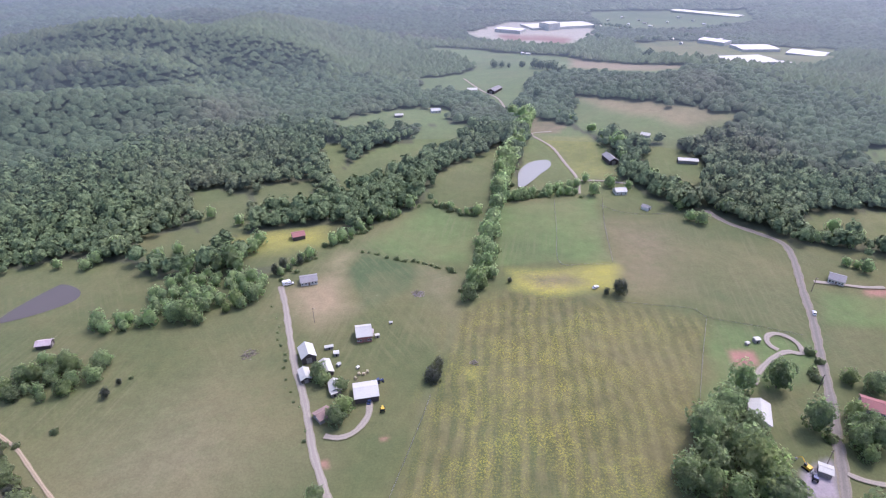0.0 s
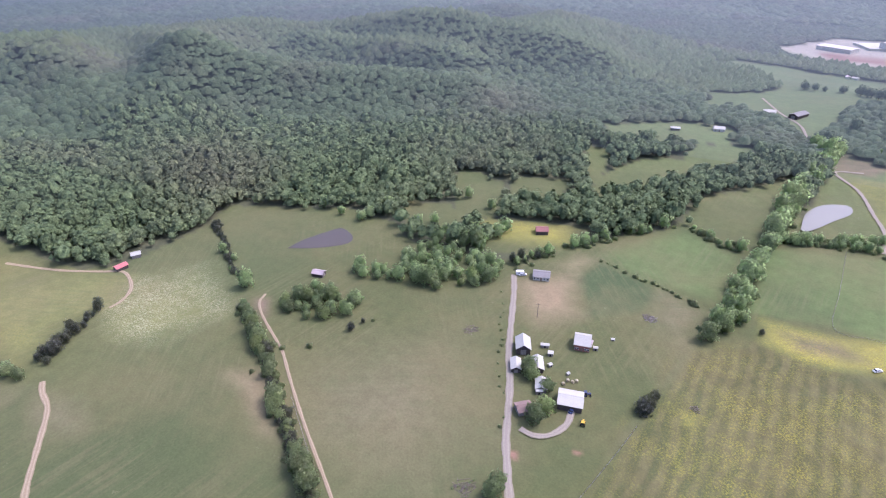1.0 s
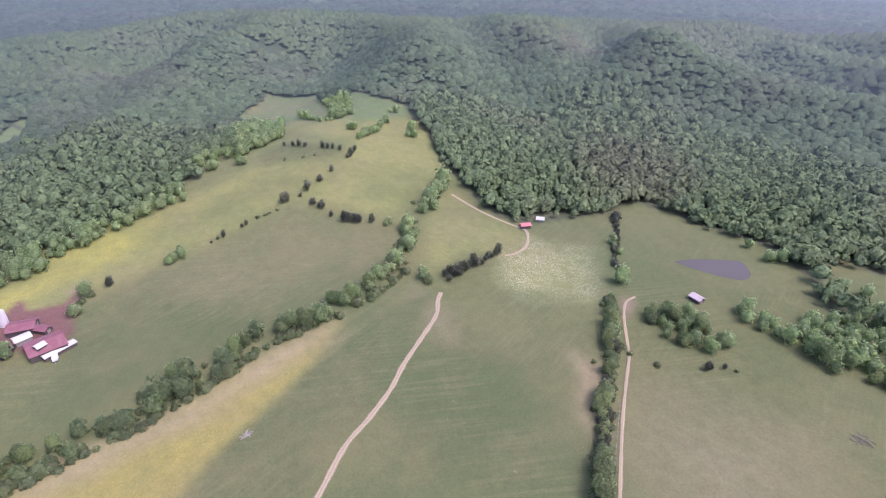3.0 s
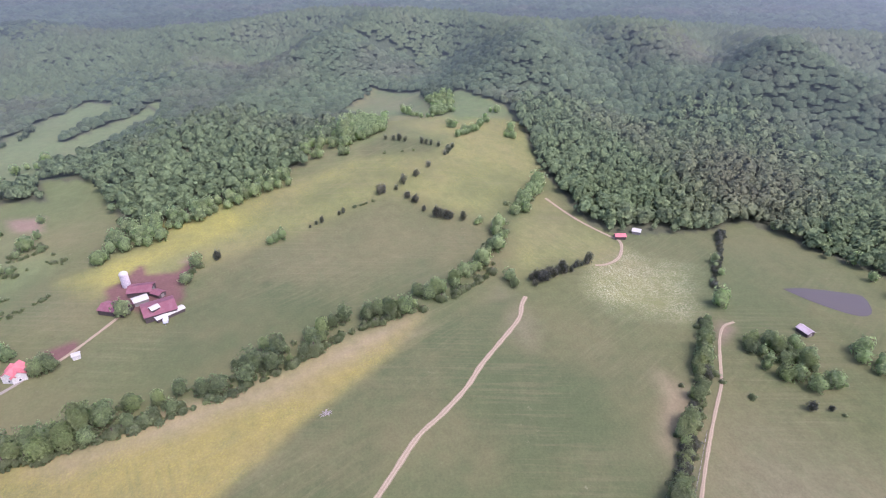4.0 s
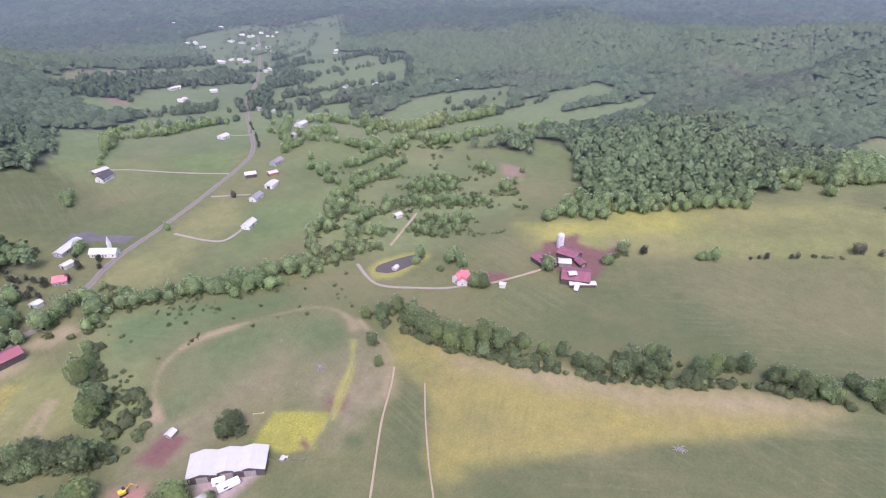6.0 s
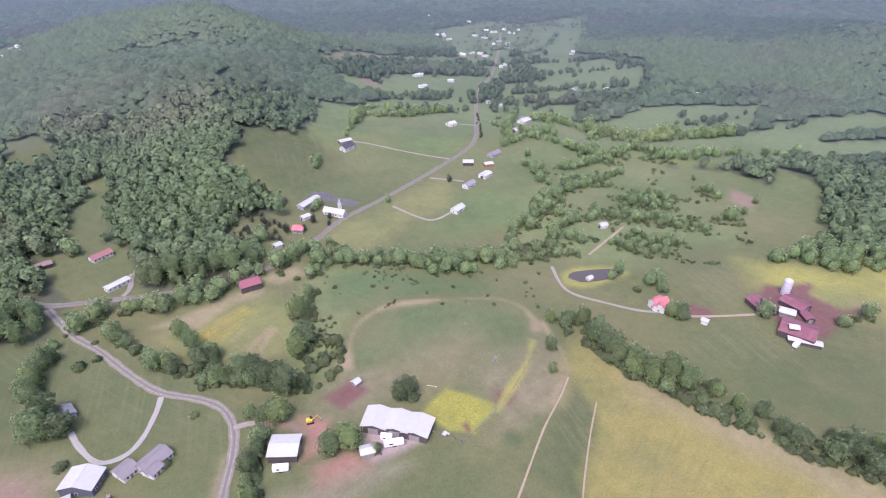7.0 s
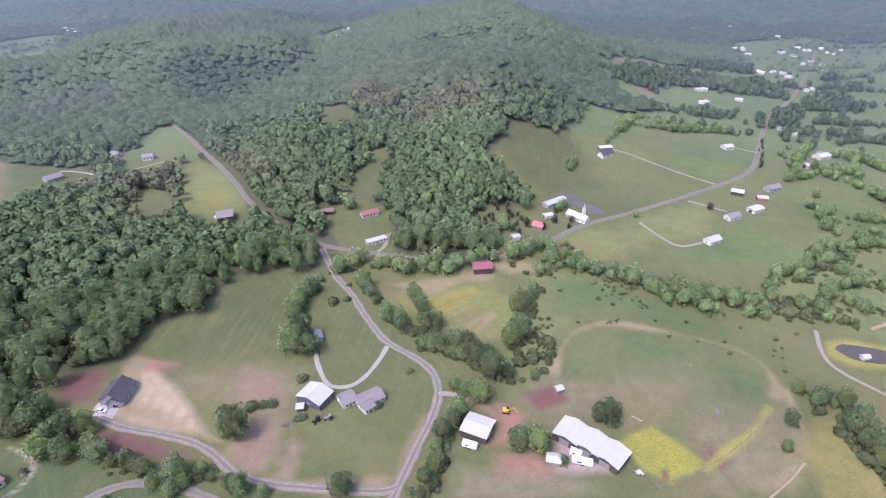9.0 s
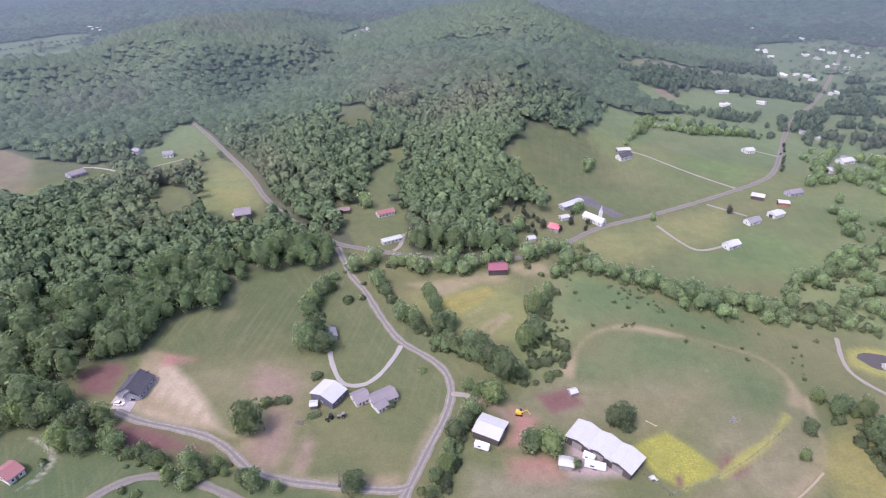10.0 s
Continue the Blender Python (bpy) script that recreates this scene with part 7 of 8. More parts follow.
def tree_clump(kind, radius, step, *points):
    """Trees all over a patch."""
    q = np.array(points, float)
    lo, hi = q.min(0), q.max(0)
    gx, gy = np.meshgrid(np.arange(lo[0], hi[0], step), np.arange(lo[1], hi[1], step))
    gx, gy = gx.ravel() + rng.uniform(-0.42, 0.42, gx.size) * step, gy.ravel() + rng.uniform(-0.42, 0.42, gx.size) * step
    ok = inside(gx, gy, points) > 0
    for x, y in zip(gx[ok], gy[ok]):
        if not blocked(np.array([x]), np.array([y]), -3.0)[0]:
            plant(kind, x, y, radius)


def thickets(kind, radius, step, level, *points):
    """Trees or shrubs in uneven patches, with open grass between them."""
    q = np.array(points, float)
    lo, hi = q.min(0), q.max(0)
    gx, gy = np.meshgrid(np.arange(lo[0], hi[0], step), np.arange(lo[1], hi[1], step))
    gx, gy = gx.ravel() + rng.uniform(-0.48, 0.48, gx.size) * step, gy.ravel() + rng.uniform(-0.48, 0.48, gx.size) * step
    lush = np.sin(gx / 15 + 1.4 * np.sin(gy / 21)) * np.sin(gy / 13 + 1.2 * np.sin(gx / 24)) + 0.35 * np.sin(gx / 5 + gy / 7)
    ok = (inside(gx, gy, points) > 0) & (lush > level) & ~blocked(gx, gy, -3.0)
    for x, y, k in zip(gx[ok], gy[ok], lush[ok]):
        plant(kind, x, y, radius * (0.75 + 0.5 * min(1.0, k - level)))


def blocked(x, y, extra=0.0):
    """Whether places stand on a road, in a pond or in a house."""
    out = np.zeros(x.shape, bool)
    for line, width in TRACKS:
        lo, hi = line.min(0) - 9, line.max(0) + 9
        idx = np.where((x > lo[0]) & (x < hi[0]) & (y > lo[1]) & (y < hi[1]))[0]
        if len(idx):
            d = np.min(np.hypot(x[idx, None] - line[None, :, 0], y[idx, None] - line[None, :, 1]), 1)
            out[idx] |= d < width / 2 + 4.5 + extra
    for cx, cy, r in KEEP_CLEAR:
        out |= np.hypot(x - cx, y - cy) < r + extra
    return out


tree_line("hedge", 2.6, 3.4, (-328.0, 236.5), (-304.0, 221.6), (-279.1, 205.1), (-259.6, 193.9))
tree_spots("tree", 4.6, (-245.5, 188.9))
tree_line("tree", 3.9, 4.4, (-232.3, 174.4), (-196.1, 150.6), (-155.0, 122.7), (-114.9, 96.5), (-94.0, 82.5))
tree_line("shrub", 2.6, 3.6, (-221.7, 169.9), (-187.2, 148.3), (-153.9, 125.5), (-113.8, 99.3), (-93.0, 85.1))
tree_line("hedge", 2.6, 5.5, (-232.6, 173.8), (-213.0, 162.1), (-195.7, 151.7), (-180.6, 141.4), (-154.6, 123.6), (-132.9, 109.4), (-114.7, 96.9), (-93.9, 82.7))
tree_line("hedge", 2.4, 3.6, (-212.8, 162.7), (-180.6, 141.4), (-154.9, 122.9), (-114.7, 96.9))
tree_line("tree", 4.3, 7, (-172.2, -186.0), (-178.5, -170.0), (-183.3, -149.5), (-190.6, -127.5), (-195.4, -110.8), (-202.4, -95.2), (-212.0, -80.4), (-220.0, -64.7), (-229.0, -49.0), (-240.7, -33.6), (-252.8, -17.7), (-260.1, -0.8), (-268.5, 19.2), (-281.1, 36.3), (-293.0, 51.0), (-305.8, 63.2))
tree_line("tree", 3.8, 8, (-184.0, -163.5), (-192.5, -141.9), (-207.6, -103.8), (-220.9, -77.4), (-237.1, -51.2), (-257.0, -24.6), (-269.3, 4.3), (-283.7, 33.3), (-311.6, 63.5), (-338.3, 79.1), (-362.3, 84.2))
tree_line("shrub", 3.2, 3.6, (-170.4, -174.1), (-177.1, -145.4), (-187.4, -119.3), (-197.8, -93.1), (-217.9, -58.0), (-244.9, -22.4), (-258.3, 5.3), (-276.5, 42.0), (-295.1, 68.4))
tree_line("cedar", 2.5, 3.2, (-283.9, 89.1), (-287.6, 97.8), (-292.1, 109.0), (-296.8, 120.7), (-300.7, 131.2))
tree_line("cedar", 2.5, 4, (-280.3, 89.7), (-285.1, 100.7), (-292.8, 119.1))
tree_spots("tree", 3.8, (-279.8, 76.9), (-287.0, 75.4))
tree_line("tree", 4.6, 8, (-377.8, 102.2), (-395.6, 114.5), (-412.1, 126.8))
tree_spots("cedar", 3.2, (-332.7, -107.4))
tree_line("shrub", 3, 5, (-310.1, -124.0), (-327.5, -117.9), (-328.8, -115.3))
tree_line("tree", 5.5, 7, (-482.9, -29.9), (-511.6, -27.4))
tree_spots("tree", 4, (-510.7, 125.2))
tree_line("tree", 5.5, 8, (-308.7, 63.0), (-326.5, 75.2), (-347.7, 83.0))
tree_line("tree", 5.6, 9, (-0.1, 268.0), (6.1, 292.1), (15.1, 305.0), (13.7, 331.0), (17.8, 366.1), (15.3, 376.7))
tree_line("tree", 4.6, 8, (20.6, 396.5), (25.9, 422.3), (31.7, 450.6), (36.2, 480.4), (43.1, 520.9), (48.6, 573.4), (55.2, 617.7), (62.4, 657.3))
tree_line("tree", 4.2, 8, (29.7, 454.7), (33.9, 491.0), (44.8, 542.0), (52.9, 608.0))
tree_line("shrub", 1.6, 3.5, (-71.1, 327.4), (-58.7, 322.4), (-46.8, 317.7), (-25.3, 312.0), (-4.8, 302.7))
tree_line("tree", 3.4, 6, (-23.5, 402.0), (-12.6, 391.7), (-1.1, 386.3), (7.7, 385.1))
tree_line("shrub", 3, 5, (-19.0, 397.6), (-6.8, 388.5), (4.6, 381.6))
tree_line("tree", 4, 7, (-114.5, 293.5), (-107.6, 310.2), (-93.9, 326.2), (-78.4, 351.7), (-60.7, 374.3), (-38.6, 399.7))
tree_line("cedar", 3.2, 6, (-116.7, 292.2), (-115.2, 299.7), (-107.3, 304.4), (-105.8, 315.6))
tree_line("tree", 4, 6, (33.4, 412.5), (43.4, 418.0), (53.5, 421.8), (70.1, 430.9), (89.8, 439.1))
tree_spots("cedar", 2.2, (-164.4, 186.2))
tree_spots("cedar", 2, (-162.8, 194.6))
tree_spots("shrub", 1.6, (-159.4, 198.9))
tree_spots("shrub", 2, (-174.7, 164.6))
tree_spots("shrub", 2.6, (-186.0, 156.7), (-191.7, 156.0))
tree_spots("hedge", 3.8, (-14.8, 206.0), (-12.0, 217.5))
tree_spots("hedge", 3.2, (-13.6, 211.0))
tree_spots("tree", 4.5, (-66.5, 200.4), (-69.3, 203.4))
tree_spots("tree", 6.2, (-55.2, 176.0), (-52.9, 183.9))
tree_spots("tree", 4.5, (-57.2, 197.0))
tree_line("shrub", 0.8, 6, (-108.7, 259.3), (-90.9, 220.8), (-77.1, 189.7), (-65.8, 164.1))
tree_spots("tree", 4, (-54.7, 137.1), (-54.6, 131.9))
tree_line("shrub", 0.7, 2.5, (-69.2, 126.9), (-65.2, 131.0), (-62.5, 135.5))
tree_line("shrub", 0.7, 2.5, (-111.0, 217.2), (-105.6, 223.3))
tree_spots("tree", 5.5, (-237.5, 302.1), (-240.0, 295.1), (-230.3, 317.7))
tree_line("tree", 4.5, 7, (-144.9, 244.9), (-165.8, 245.8), (-170.7, 240.7))
tree_spots("tree", 4.5, (-142.0, 322.0), (-140.5, 333.0), (-147.0, 314.2))
tree_spots("tree", 4.5, (-190.7, 372.1), (-165.8, 362.2), (-199.0, 308.5), (-176.9, 311.2), (-155.2, 304.5), (-190.8, 318.8), (-144.9, 301.3))
tree_line("tree", 3, 8, (-297.1, 213.4), (-289.1, 213.5), (-279.4, 206.2), (-267.1, 197.1))
tree_spots("tree", 4.6, (-247.6, 189.5))
tree_spots("tree", 4.4, (-277.6, 298.0), (-300.1, 294.2), (-328.7, 277.3), (-258.7, 295.2))
tree_spots("tree", 5.8, (130.6, 205.8), (147.9, 208.3))
tree_spots("tree", 7, (152.9, 182.3))
tree_line("tree", 6, 9, (186.3, 211.4), (193.7, 207.9), (196.1, 204.2))
tree_spots("tree", 5, (173.1, 189.6), (172.4, 179.9), (172.2, 173.8), (165.2, 173.5), (165.5, 166.2), (169.4, 182.9))
tree_line("shrub", 2.6, 5, (176.4, 232.4), (171.4, 219.7), (167.4, 210.9))
tree_spots("shrub", 2.2, (156.3, 176.2), (159.5, 177.9))
tree_line("cedar", 3, 5, (84.3, 283.0), (88.2, 285.5), (92.3, 281.6))
tree_spots("cedar", 2.2, (27.1, 293.8))
tree_line("tree", 4.5, 7, (241.4, 323.6), (248.1, 316.8), (256.5, 313.6))
tree_spots("tree", 5, (237.5, 350.8), (248.0, 349.4), (256.7, 344.9), (271.2, 357.6), (256.5, 365.6))
tree_spots("tree", 5, (170.0, 435.8), (174.1, 420.0), (161.3, 399.7), (163.8, 381.2), (160.1, 441.2), (193.6, 395.7), (170.5, 376.9))
tree_spots("tree", 4.5, (101.4, 423.4), (117.4, 440.3), (131.0, 435.0), (99.0, 449.1))
tree_line("tree", 5, 8, (126.1, 577.6), (134.1, 544.8), (143.0, 522.4), (138.4, 489.0), (147.3, 464.1), (152.3, 446.6))
tree_spots("tree", 5.5, (60.1, 670.7), (82.9, 701.1), (100.9, 629.1), (110.2, 607.3))
tree_line("tree", 5, 9, (227.2, 1173.3), (276.2, 1105.3), (365.9, 1134.5), (447.3, 1160.1), (514.6, 1119.1))
tree_line("tree", 5, 10, (261.5, 928.1), (297.1, 853.0), (314.1, 773.2), (364.4, 771.9))
tree_line("tree", 5, 10, (281.8, 1344.9), (346.4, 1260.0), (416.9, 1231.0), (539.3, 1288.7))
tree_line("tree", 5, 9, (24.2, 885.4), (57.5, 870.5), (90.9, 871.5), (131.1, 805.5))
tree_line("tree", 6.5, 9, (48.2, 637.8), (57.8, 595.3), (48.7, 550.2), (38.1, 510.7), (31.2, 475.6), (27.2, 438.5), (23.8, 410.9))
tree_spots("tree", 6.2, (88.2, -172.8))
tree_spots("shrub", 3, (81.0, -190.9), (77.3, -191.7), (85.8, -189.3))
tree_spots("tree", 5, (38.1, -144.7))
tree_spots("tree", 5, (-17.9, -193.0), (-14.2, -197.3))
tree_spots("tree", 3, (-7.1, -200.9), (-10.8, -197.2))
tree_line("tree", 3.6, 4.6, (8.4, -142.4), (6.4, -148.8), (4.0, -155.6), (1.1, -162.7), (-1.4, -170.2), (-3.9, -178.1), (-7.4, -186.5))
tree_line("shrub", 2.8, 4, (5.2, -145.0), (2.1, -151.6), (-1.3, -159.9), (-3.6, -167.3), (-5.3, -175.0), (-8.6, -181.5))
tree_spots("tree", 6.6, (-32.7, -166.1), (-40.8, -165.4))
tree_spots("shrub", 3.6, (-71.9, -181.1), (-75.0, -178.6))
tree_spots("tree", 3.4, (-49.9, -157.3))
tree_spots("tree", 6.5, (75.7, -230.0), (73.3, -239.3), (67.9, -228.0))
tree_line("tree", 5, 8, (81.7, -256.1), (82.0, -271.8), (72.7, -283.6), (71.4, -295.5))
tree_line("shrub", 3, 6, (60.2, -270.2), (55.8, -273.2), (50.4, -270.6))
tree_spots("shrub", 2.6, (15.0, -213.0), (28.7, -190.0), (65.3, -209.1), (66.4, -207.9))
tree_line("tree", 4.8, 8, (49.8, -290.7), (41.5, -279.3), (33.5, -265.6), (22.6, -250.3), (9.8, -238.4), (0.7, -227.2), (-10.9, -224.3), (-19.2, -218.9), (-27.1, -210.8), (-35.1, -209.0))
tree_line("shrub", 3, 5, (38.2, -279.4), (26.4, -257.8), (13.0, -243.1), (-5.1, -225.1), (-19.0, -214.7), (-34.8, -205.9), (-48.7, -209.2), (-55.5, -217.4))
tree_line("shrub", 3, 6, (-37.2, -230.0), (-41.5, -217.2), (-50.5, -221.5), (-57.6, -230.3), (-47.1, -239.3))
tree_line("tree", 4.6, 8, (-38.7, -230.0), (-41.6, -243.9), (-48.0, -259.1), (-55.0, -275.6), (-62.6, -293.7), (-70.9, -313.5))
tree_line("tree", 4.6, 8, (-72.6, -324.1), (-85.7, -315.4), (-98.8, -309.1), (-113.7, -298.4), (-123.8, -286.3), (-137.6, -277.9), (-155.2, -272.7), (-174.3, -272.2), (-193.1, -271.2))
tree_line("shrub", 3, 6, (-84.1, -307.2), (-103.2, -298.1), (-119.5, -283.2), (-142.1, -272.3), (-165.8, -267.5), (-196.7, -265.8), (-220.9, -264.1))
tree_line("tree", 4.6, 8, (62.5, -305.5), (37.9, -311.5), (23.4, -312.1), (5.3, -312.7), (-9.3, -311.7))
tree_spots("tree", 5.8, (176.7, -177.5), (165.8, -170.0), (159.5, -171.9), (153.5, -175.4), (144.8, -165.6), (180.7, -174.1), (189.0, -175.3), (192.9, -171.9), (153.5, -161.4), (140.6, -161.9), (163.7, -162.5))
tree_line("tree", 3.8, 5.5, (134.4, -159.2), (124.5, -155.8), (115.1, -155.5), (103.9, -150.9), (94.8, -151.1), (82.6, -148.8), (70.7, -146.5))
tree_spots("tree", 3.2, (111.4, -147.4), (103.4, -144.5), (100.3, -147.7), (77.0, -145.2), (67.8, -143.9))
tree_spots("shrub", 1.6, (166.8, -154.3))
tree_spots("shrub", 2.5, (127.6, -141.7), (121.6, -140.6))
tree_spots("shrub", 2, (63.3, -182.3), (61.0, -183.4))
tree_line("tree", 3, 7, (-181.5, -552.5), (-196.5, -576.4), (-215.1, -600.3))
tree_line("tree", 3.4, 8, (-219.2, -593.2), (-243.6, -584.9), (-263.0, -573.0), (-284.9, -569.7), (-306.9, -567.3), (-331.0, -569.6))
tree_line("cedar", 1.5, 6, (-319.9, -540.9), (-303.2, -505.6), (-286.7, -471.7))
tree_spots("tree", 4.5, (-114.9, -467.9), (-120.1, -474.3))
tree_spots("tree", 4.5, (-90.3, -387.3), (-94.3, -393.1))
tree_spots("cedar", 2.4, (-207.6, -392.9))
tree_spots("tree", 3, (-145.9, -378.7))
tree_spots("cedar", 2.4, (-62.5, -362.0), (-74.1, -358.6), (-83.6, -367.5), (-96.3, -370.1))
tree_spots("tree", 4.5, (66.5, -386.4), (69.4, -391.7))
tree_spots("tree", 3.2, (-153.2, -177.3), (-143.9, -163.1))
tree_spots("tree", 4.5, (-204.9, -263.4), (-225.8, -272.4), (-235.5, -267.3), (-239.3, -259.5))
tree_spots("tree", 4.5, (-27.8, -319.0), (-34.9, -315.8), (-20.1, -312.0))
tree_line("tree", 4.5, 8, (-82.0, -335.5), (-57.7, -323.5), (-43.7, -312.6))
tree_spots("tree", 4, (-357.0, -935.8), (-410.4, -911.4), (-445.2, -891.7), (-310.7, -762.4), (-380.2, -799.2))
tree_line("tree", 4, 9, (-258.8, -639.8), (-284.6, -631.1), (-314.2, -625.7), (-348.6, -645.8))
tree_spots("tree", 5, (-386.1, -631.5), (-383.5, -592.1), (-380.0, -564.9), (-420.5, -604.7), (-439.4, -596.4), (-347.2, -545.9), (-321.3, -506.5), (-370.4, -502.0), (-382.6, -488.9))
tree_spots("tree", 4.5, (-333.7, -473.6), (-346.2, -461.7), (-358.1, -450.3), (-366.5, -531.3))
tree_spots("tree", 4.5, (-285.2, -395.3), (-283.1, -376.9), (-277.0, -359.6), (-280.1, -351.6), (-262.9, -335.4), (-246.8, -320.3), (-235.2, -306.2), (-220.9, -292.8), (-250.0, -313.5), (-252.6, -300.4), (-251.6, -287.9), (-269.7, -328.3), (-290.8, -344.1))
tree_line("tree", 4.4, 6, (-181.4, -570.0), (-209.5, -576.5), (-233.7, -570.2), (-255.7, -566.5), (-280.8, -568.7), (-309.7, -563.4))
tree_line("tree", 4.2, 6, (-163.5, -526.6), (-178.7, -551.8), (-197.1, -582.7), (-214.1, -613.2))
tree_line("tree", 4, 5.5, (-229.2, -632.3), (-255.3, -625.3), (-276.1, -622.6), (-302.7, -615.9), (-322.8, -618.7))
tree_line("tree", 4.2, 6, (-410.5, -608.0), (-443.3, -602.5), (-498.4, -598.1), (-535.6, -580.8), (-573.3, -574.4))
tree_line("tree", 5, 5.5, (-422.2, -548.8), (-451.1, -535.9), (-477.9, -540.1), (-495.4, -523.0), (-535.0, -513.7), (-566.3, -534.0), (-611.0, -540.4), (-621.1, -508.4), (-637.2, -477.2), (-657.3, -446.7))
tree_line("tree", 5, 6, (-434.9, -504.7), (-478.2, -511.8), (-528.2, -506.3))
tree_line("tree", 4.6, 5.5, (-377.3, -494.5), (-390.2, -483.2), (-400.4, -434.1), (-415.2, -419.9), (-444.5, -407.9), (-483.7, -392.6), (-521.7, -376.8), (-557.6, -366.9))
tree_line("tree", 4.6, 6, (-408.2, -452.3), (-416.5, -429.3), (-438.3, -394.2), (-484.0, -380.0), (-542.9, -359.6))
tree_line("tree", 4.6, 6, (-335.8, -452.5), (-347.8, -433.1), (-350.3, -402.5), (-363.0, -387.5))
tree_line("tree", 4.2, 6, (-366.7, -532.1), (-336.4, -500.0), (-313.9, -479.0))
tree_line("tree", 4, 7, (-519.7, -744.6), (-559.4, -745.6), (-593.1, -723.7), (-653.7, -723.9), (-690.8, -718.7))
tree_line("tree", 4, 7, (-537.7, -804.0), (-592.7, -824.2), (-657.3, -869.3), (-741.7, -954.0))
tree_line("tree", 4, 8, (-628.1, -1072.2), (-686.2, -1061.4), (-747.4, -1054.1), (-827.8, -1071.4))
tree_line("tree", 4, 8, (-494.6, -872.3), (-551.4, -878.1), (-607.9, -897.3), (-664.0, -912.2))
tree_line("tree", 4, 8, (-527.5, -1244.4), (-561.1, -1197.8), (-580.7, -1155.0), (-619.5, -1153.1), (-675.4, -1233.1))
tree_line("tree", 4, 8, (-768.4, -1294.4), (-815.8, -1222.9), (-889.0, -1197.5), (-930.2, -1131.4))
tree_line("tree", 4.2, 6, (-350.4, -562.7), (-382.0, -568.5), (-407.4, -563.3), (-431.1, -557.9))
tree_line("tree", 4.2, 6, (-322.8, -499.6), (-325.8, -486.2), (-303.7, -454.0))
tree_line("tree", 4.2, 7, (-300.5, -448.1), (-334.9, -458.8), (-373.1, -467.8))
tree_line("tree", 4.2, 7, (-461.5, -776.1), (-487.3, -755.5), (-527.5, -761.9), (-573.3, -779.0))
tree_line("tree", 4.2, 7, (-453.3, -660.3), (-473.2, -650.5), (-494.6, -656.0))
tree_line("tree", 3.6, 5, (33.5, 412.9), (46.9, 414.4), (63.3, 419.7), (87.5, 423.1))
tree_line("tree", 4.6, 6, (75.2, 654.2), (57.1, 567.3), (40.1, 489.8), (26.4, 422.3), (17.3, 368.2), (10.2, 330.2), (8.2, 299.9), (6.8, 284.2))
tree_line("tree", 5, 7, (-919.0, -1085.7), (-789.6, -926.8), (-705.5, -824.7), (-660.1, -700.3), (-671.9, -643.2), (-615.0, -582.1), (-569.9, -538.5))
tree_line("tree", 4.4, 9, (-788.5, -1048.8), (-823.9, -1027.4), (-855.0, -1011.7))
tree_spots("tree", 5, (-242.4, -199.3), (-250.6, -202.6), (-243.8, -189.8), (-248.7, -197.0))
tree_spots("tree", 4.5, (-230.4, -170.1), (-236.6, -170.3), (-233.4, -165.3))
tree_spots("tree", 4, (-226.7, -214.6), (-235.7, -217.8))
tree_spots("shrub", 2.4, (-231.4, -197.4), (-277.2, -148.8))
tree_spots("tree", 4.5, (-212.5, -251.1), (-216.4, -253.4))
tree_line("tree", 4.5, 8, (-182.0, -188.3), (-180.0, -171.9), (-178.1, -157.0), (-177.8, -144.8))
tree_line("tree", 4, 9, (-383.6, -425.5), (-407.8, -413.3), (-424.8, -393.8), (-456.5, -390.2), (-491.2, -381.8), (-521.6, -369.3), (-561.1, -364.1), (-594.5, -353.7), (-618.9, -354.9))
tree_line("tree", 4.5, 9, (-344.3, -392.3), (-373.9, -374.3), (-398.0, -358.3), (-431.5, -345.7), (-464.5, -332.8), (-501.3, -317.4), (-524.1, -292.6))
tree_line("tree", 4.5, 9, (-542.9, -501.7), (-590.0, -496.5), (-642.8, -486.9), (-672.1, -457.7), (-705.0, -433.5))
tree_spots("tree", 4, (-528.0, -437.7), (-516.3, -411.9), (-534.7, -414.3))
tree_line("tree", 4, 10, (-384.5, -558.2), (-422.7, -545.3), (-475.0, -539.4), (-535.4, -530.6))
tree_line("tree", 4, 10, (-469.4, -662.1), (-532.9, -672.6), (-600.6, -659.0), (-662.8, -648.5))
tree_line("tree", 4.5, 10, (-200.6, -725.0), (-249.3, -734.1), (-318.7, -785.7), (-380.5, -801.2), (-400.4, -764.8), (-456.1, -797.1))
tree_spots("tree", 4, (-311.7, -636.8), (-328.4, -623.1), (-331.1, -598.5), (-309.3, -648.2))
tree_line("tree", 4, 9, (-215.7, -598.4), (-253.6, -589.5), (-289.1, -574.1), (-309.7, -558.1))
tree_spots("tree", 4, (-368.3, -575.9), (-359.4, -542.6), (-354.0, -522.1), (-424.0, -675.5), (-467.0, -716.0))
tree_spots("tree", 4, (-519.8, -1023.4), (-520.9, -956.6), (-596.8, -1029.2), (-596.8, -964.9), (-661.8, -1030.7), (-623.5, -1125.0), (-686.3, -1139.0), (-569.8, -882.0), (-465.6, -914.5), (-423.9, -872.3))
tree_spots("tree", 4, (-363.2, -240.7), (-378.2, -239.4), (-403.8, -248.5), (-352.1, -240.4))
tree_spots("tree", 4, (-114.2, -470.3), (-112.8, -459.6))
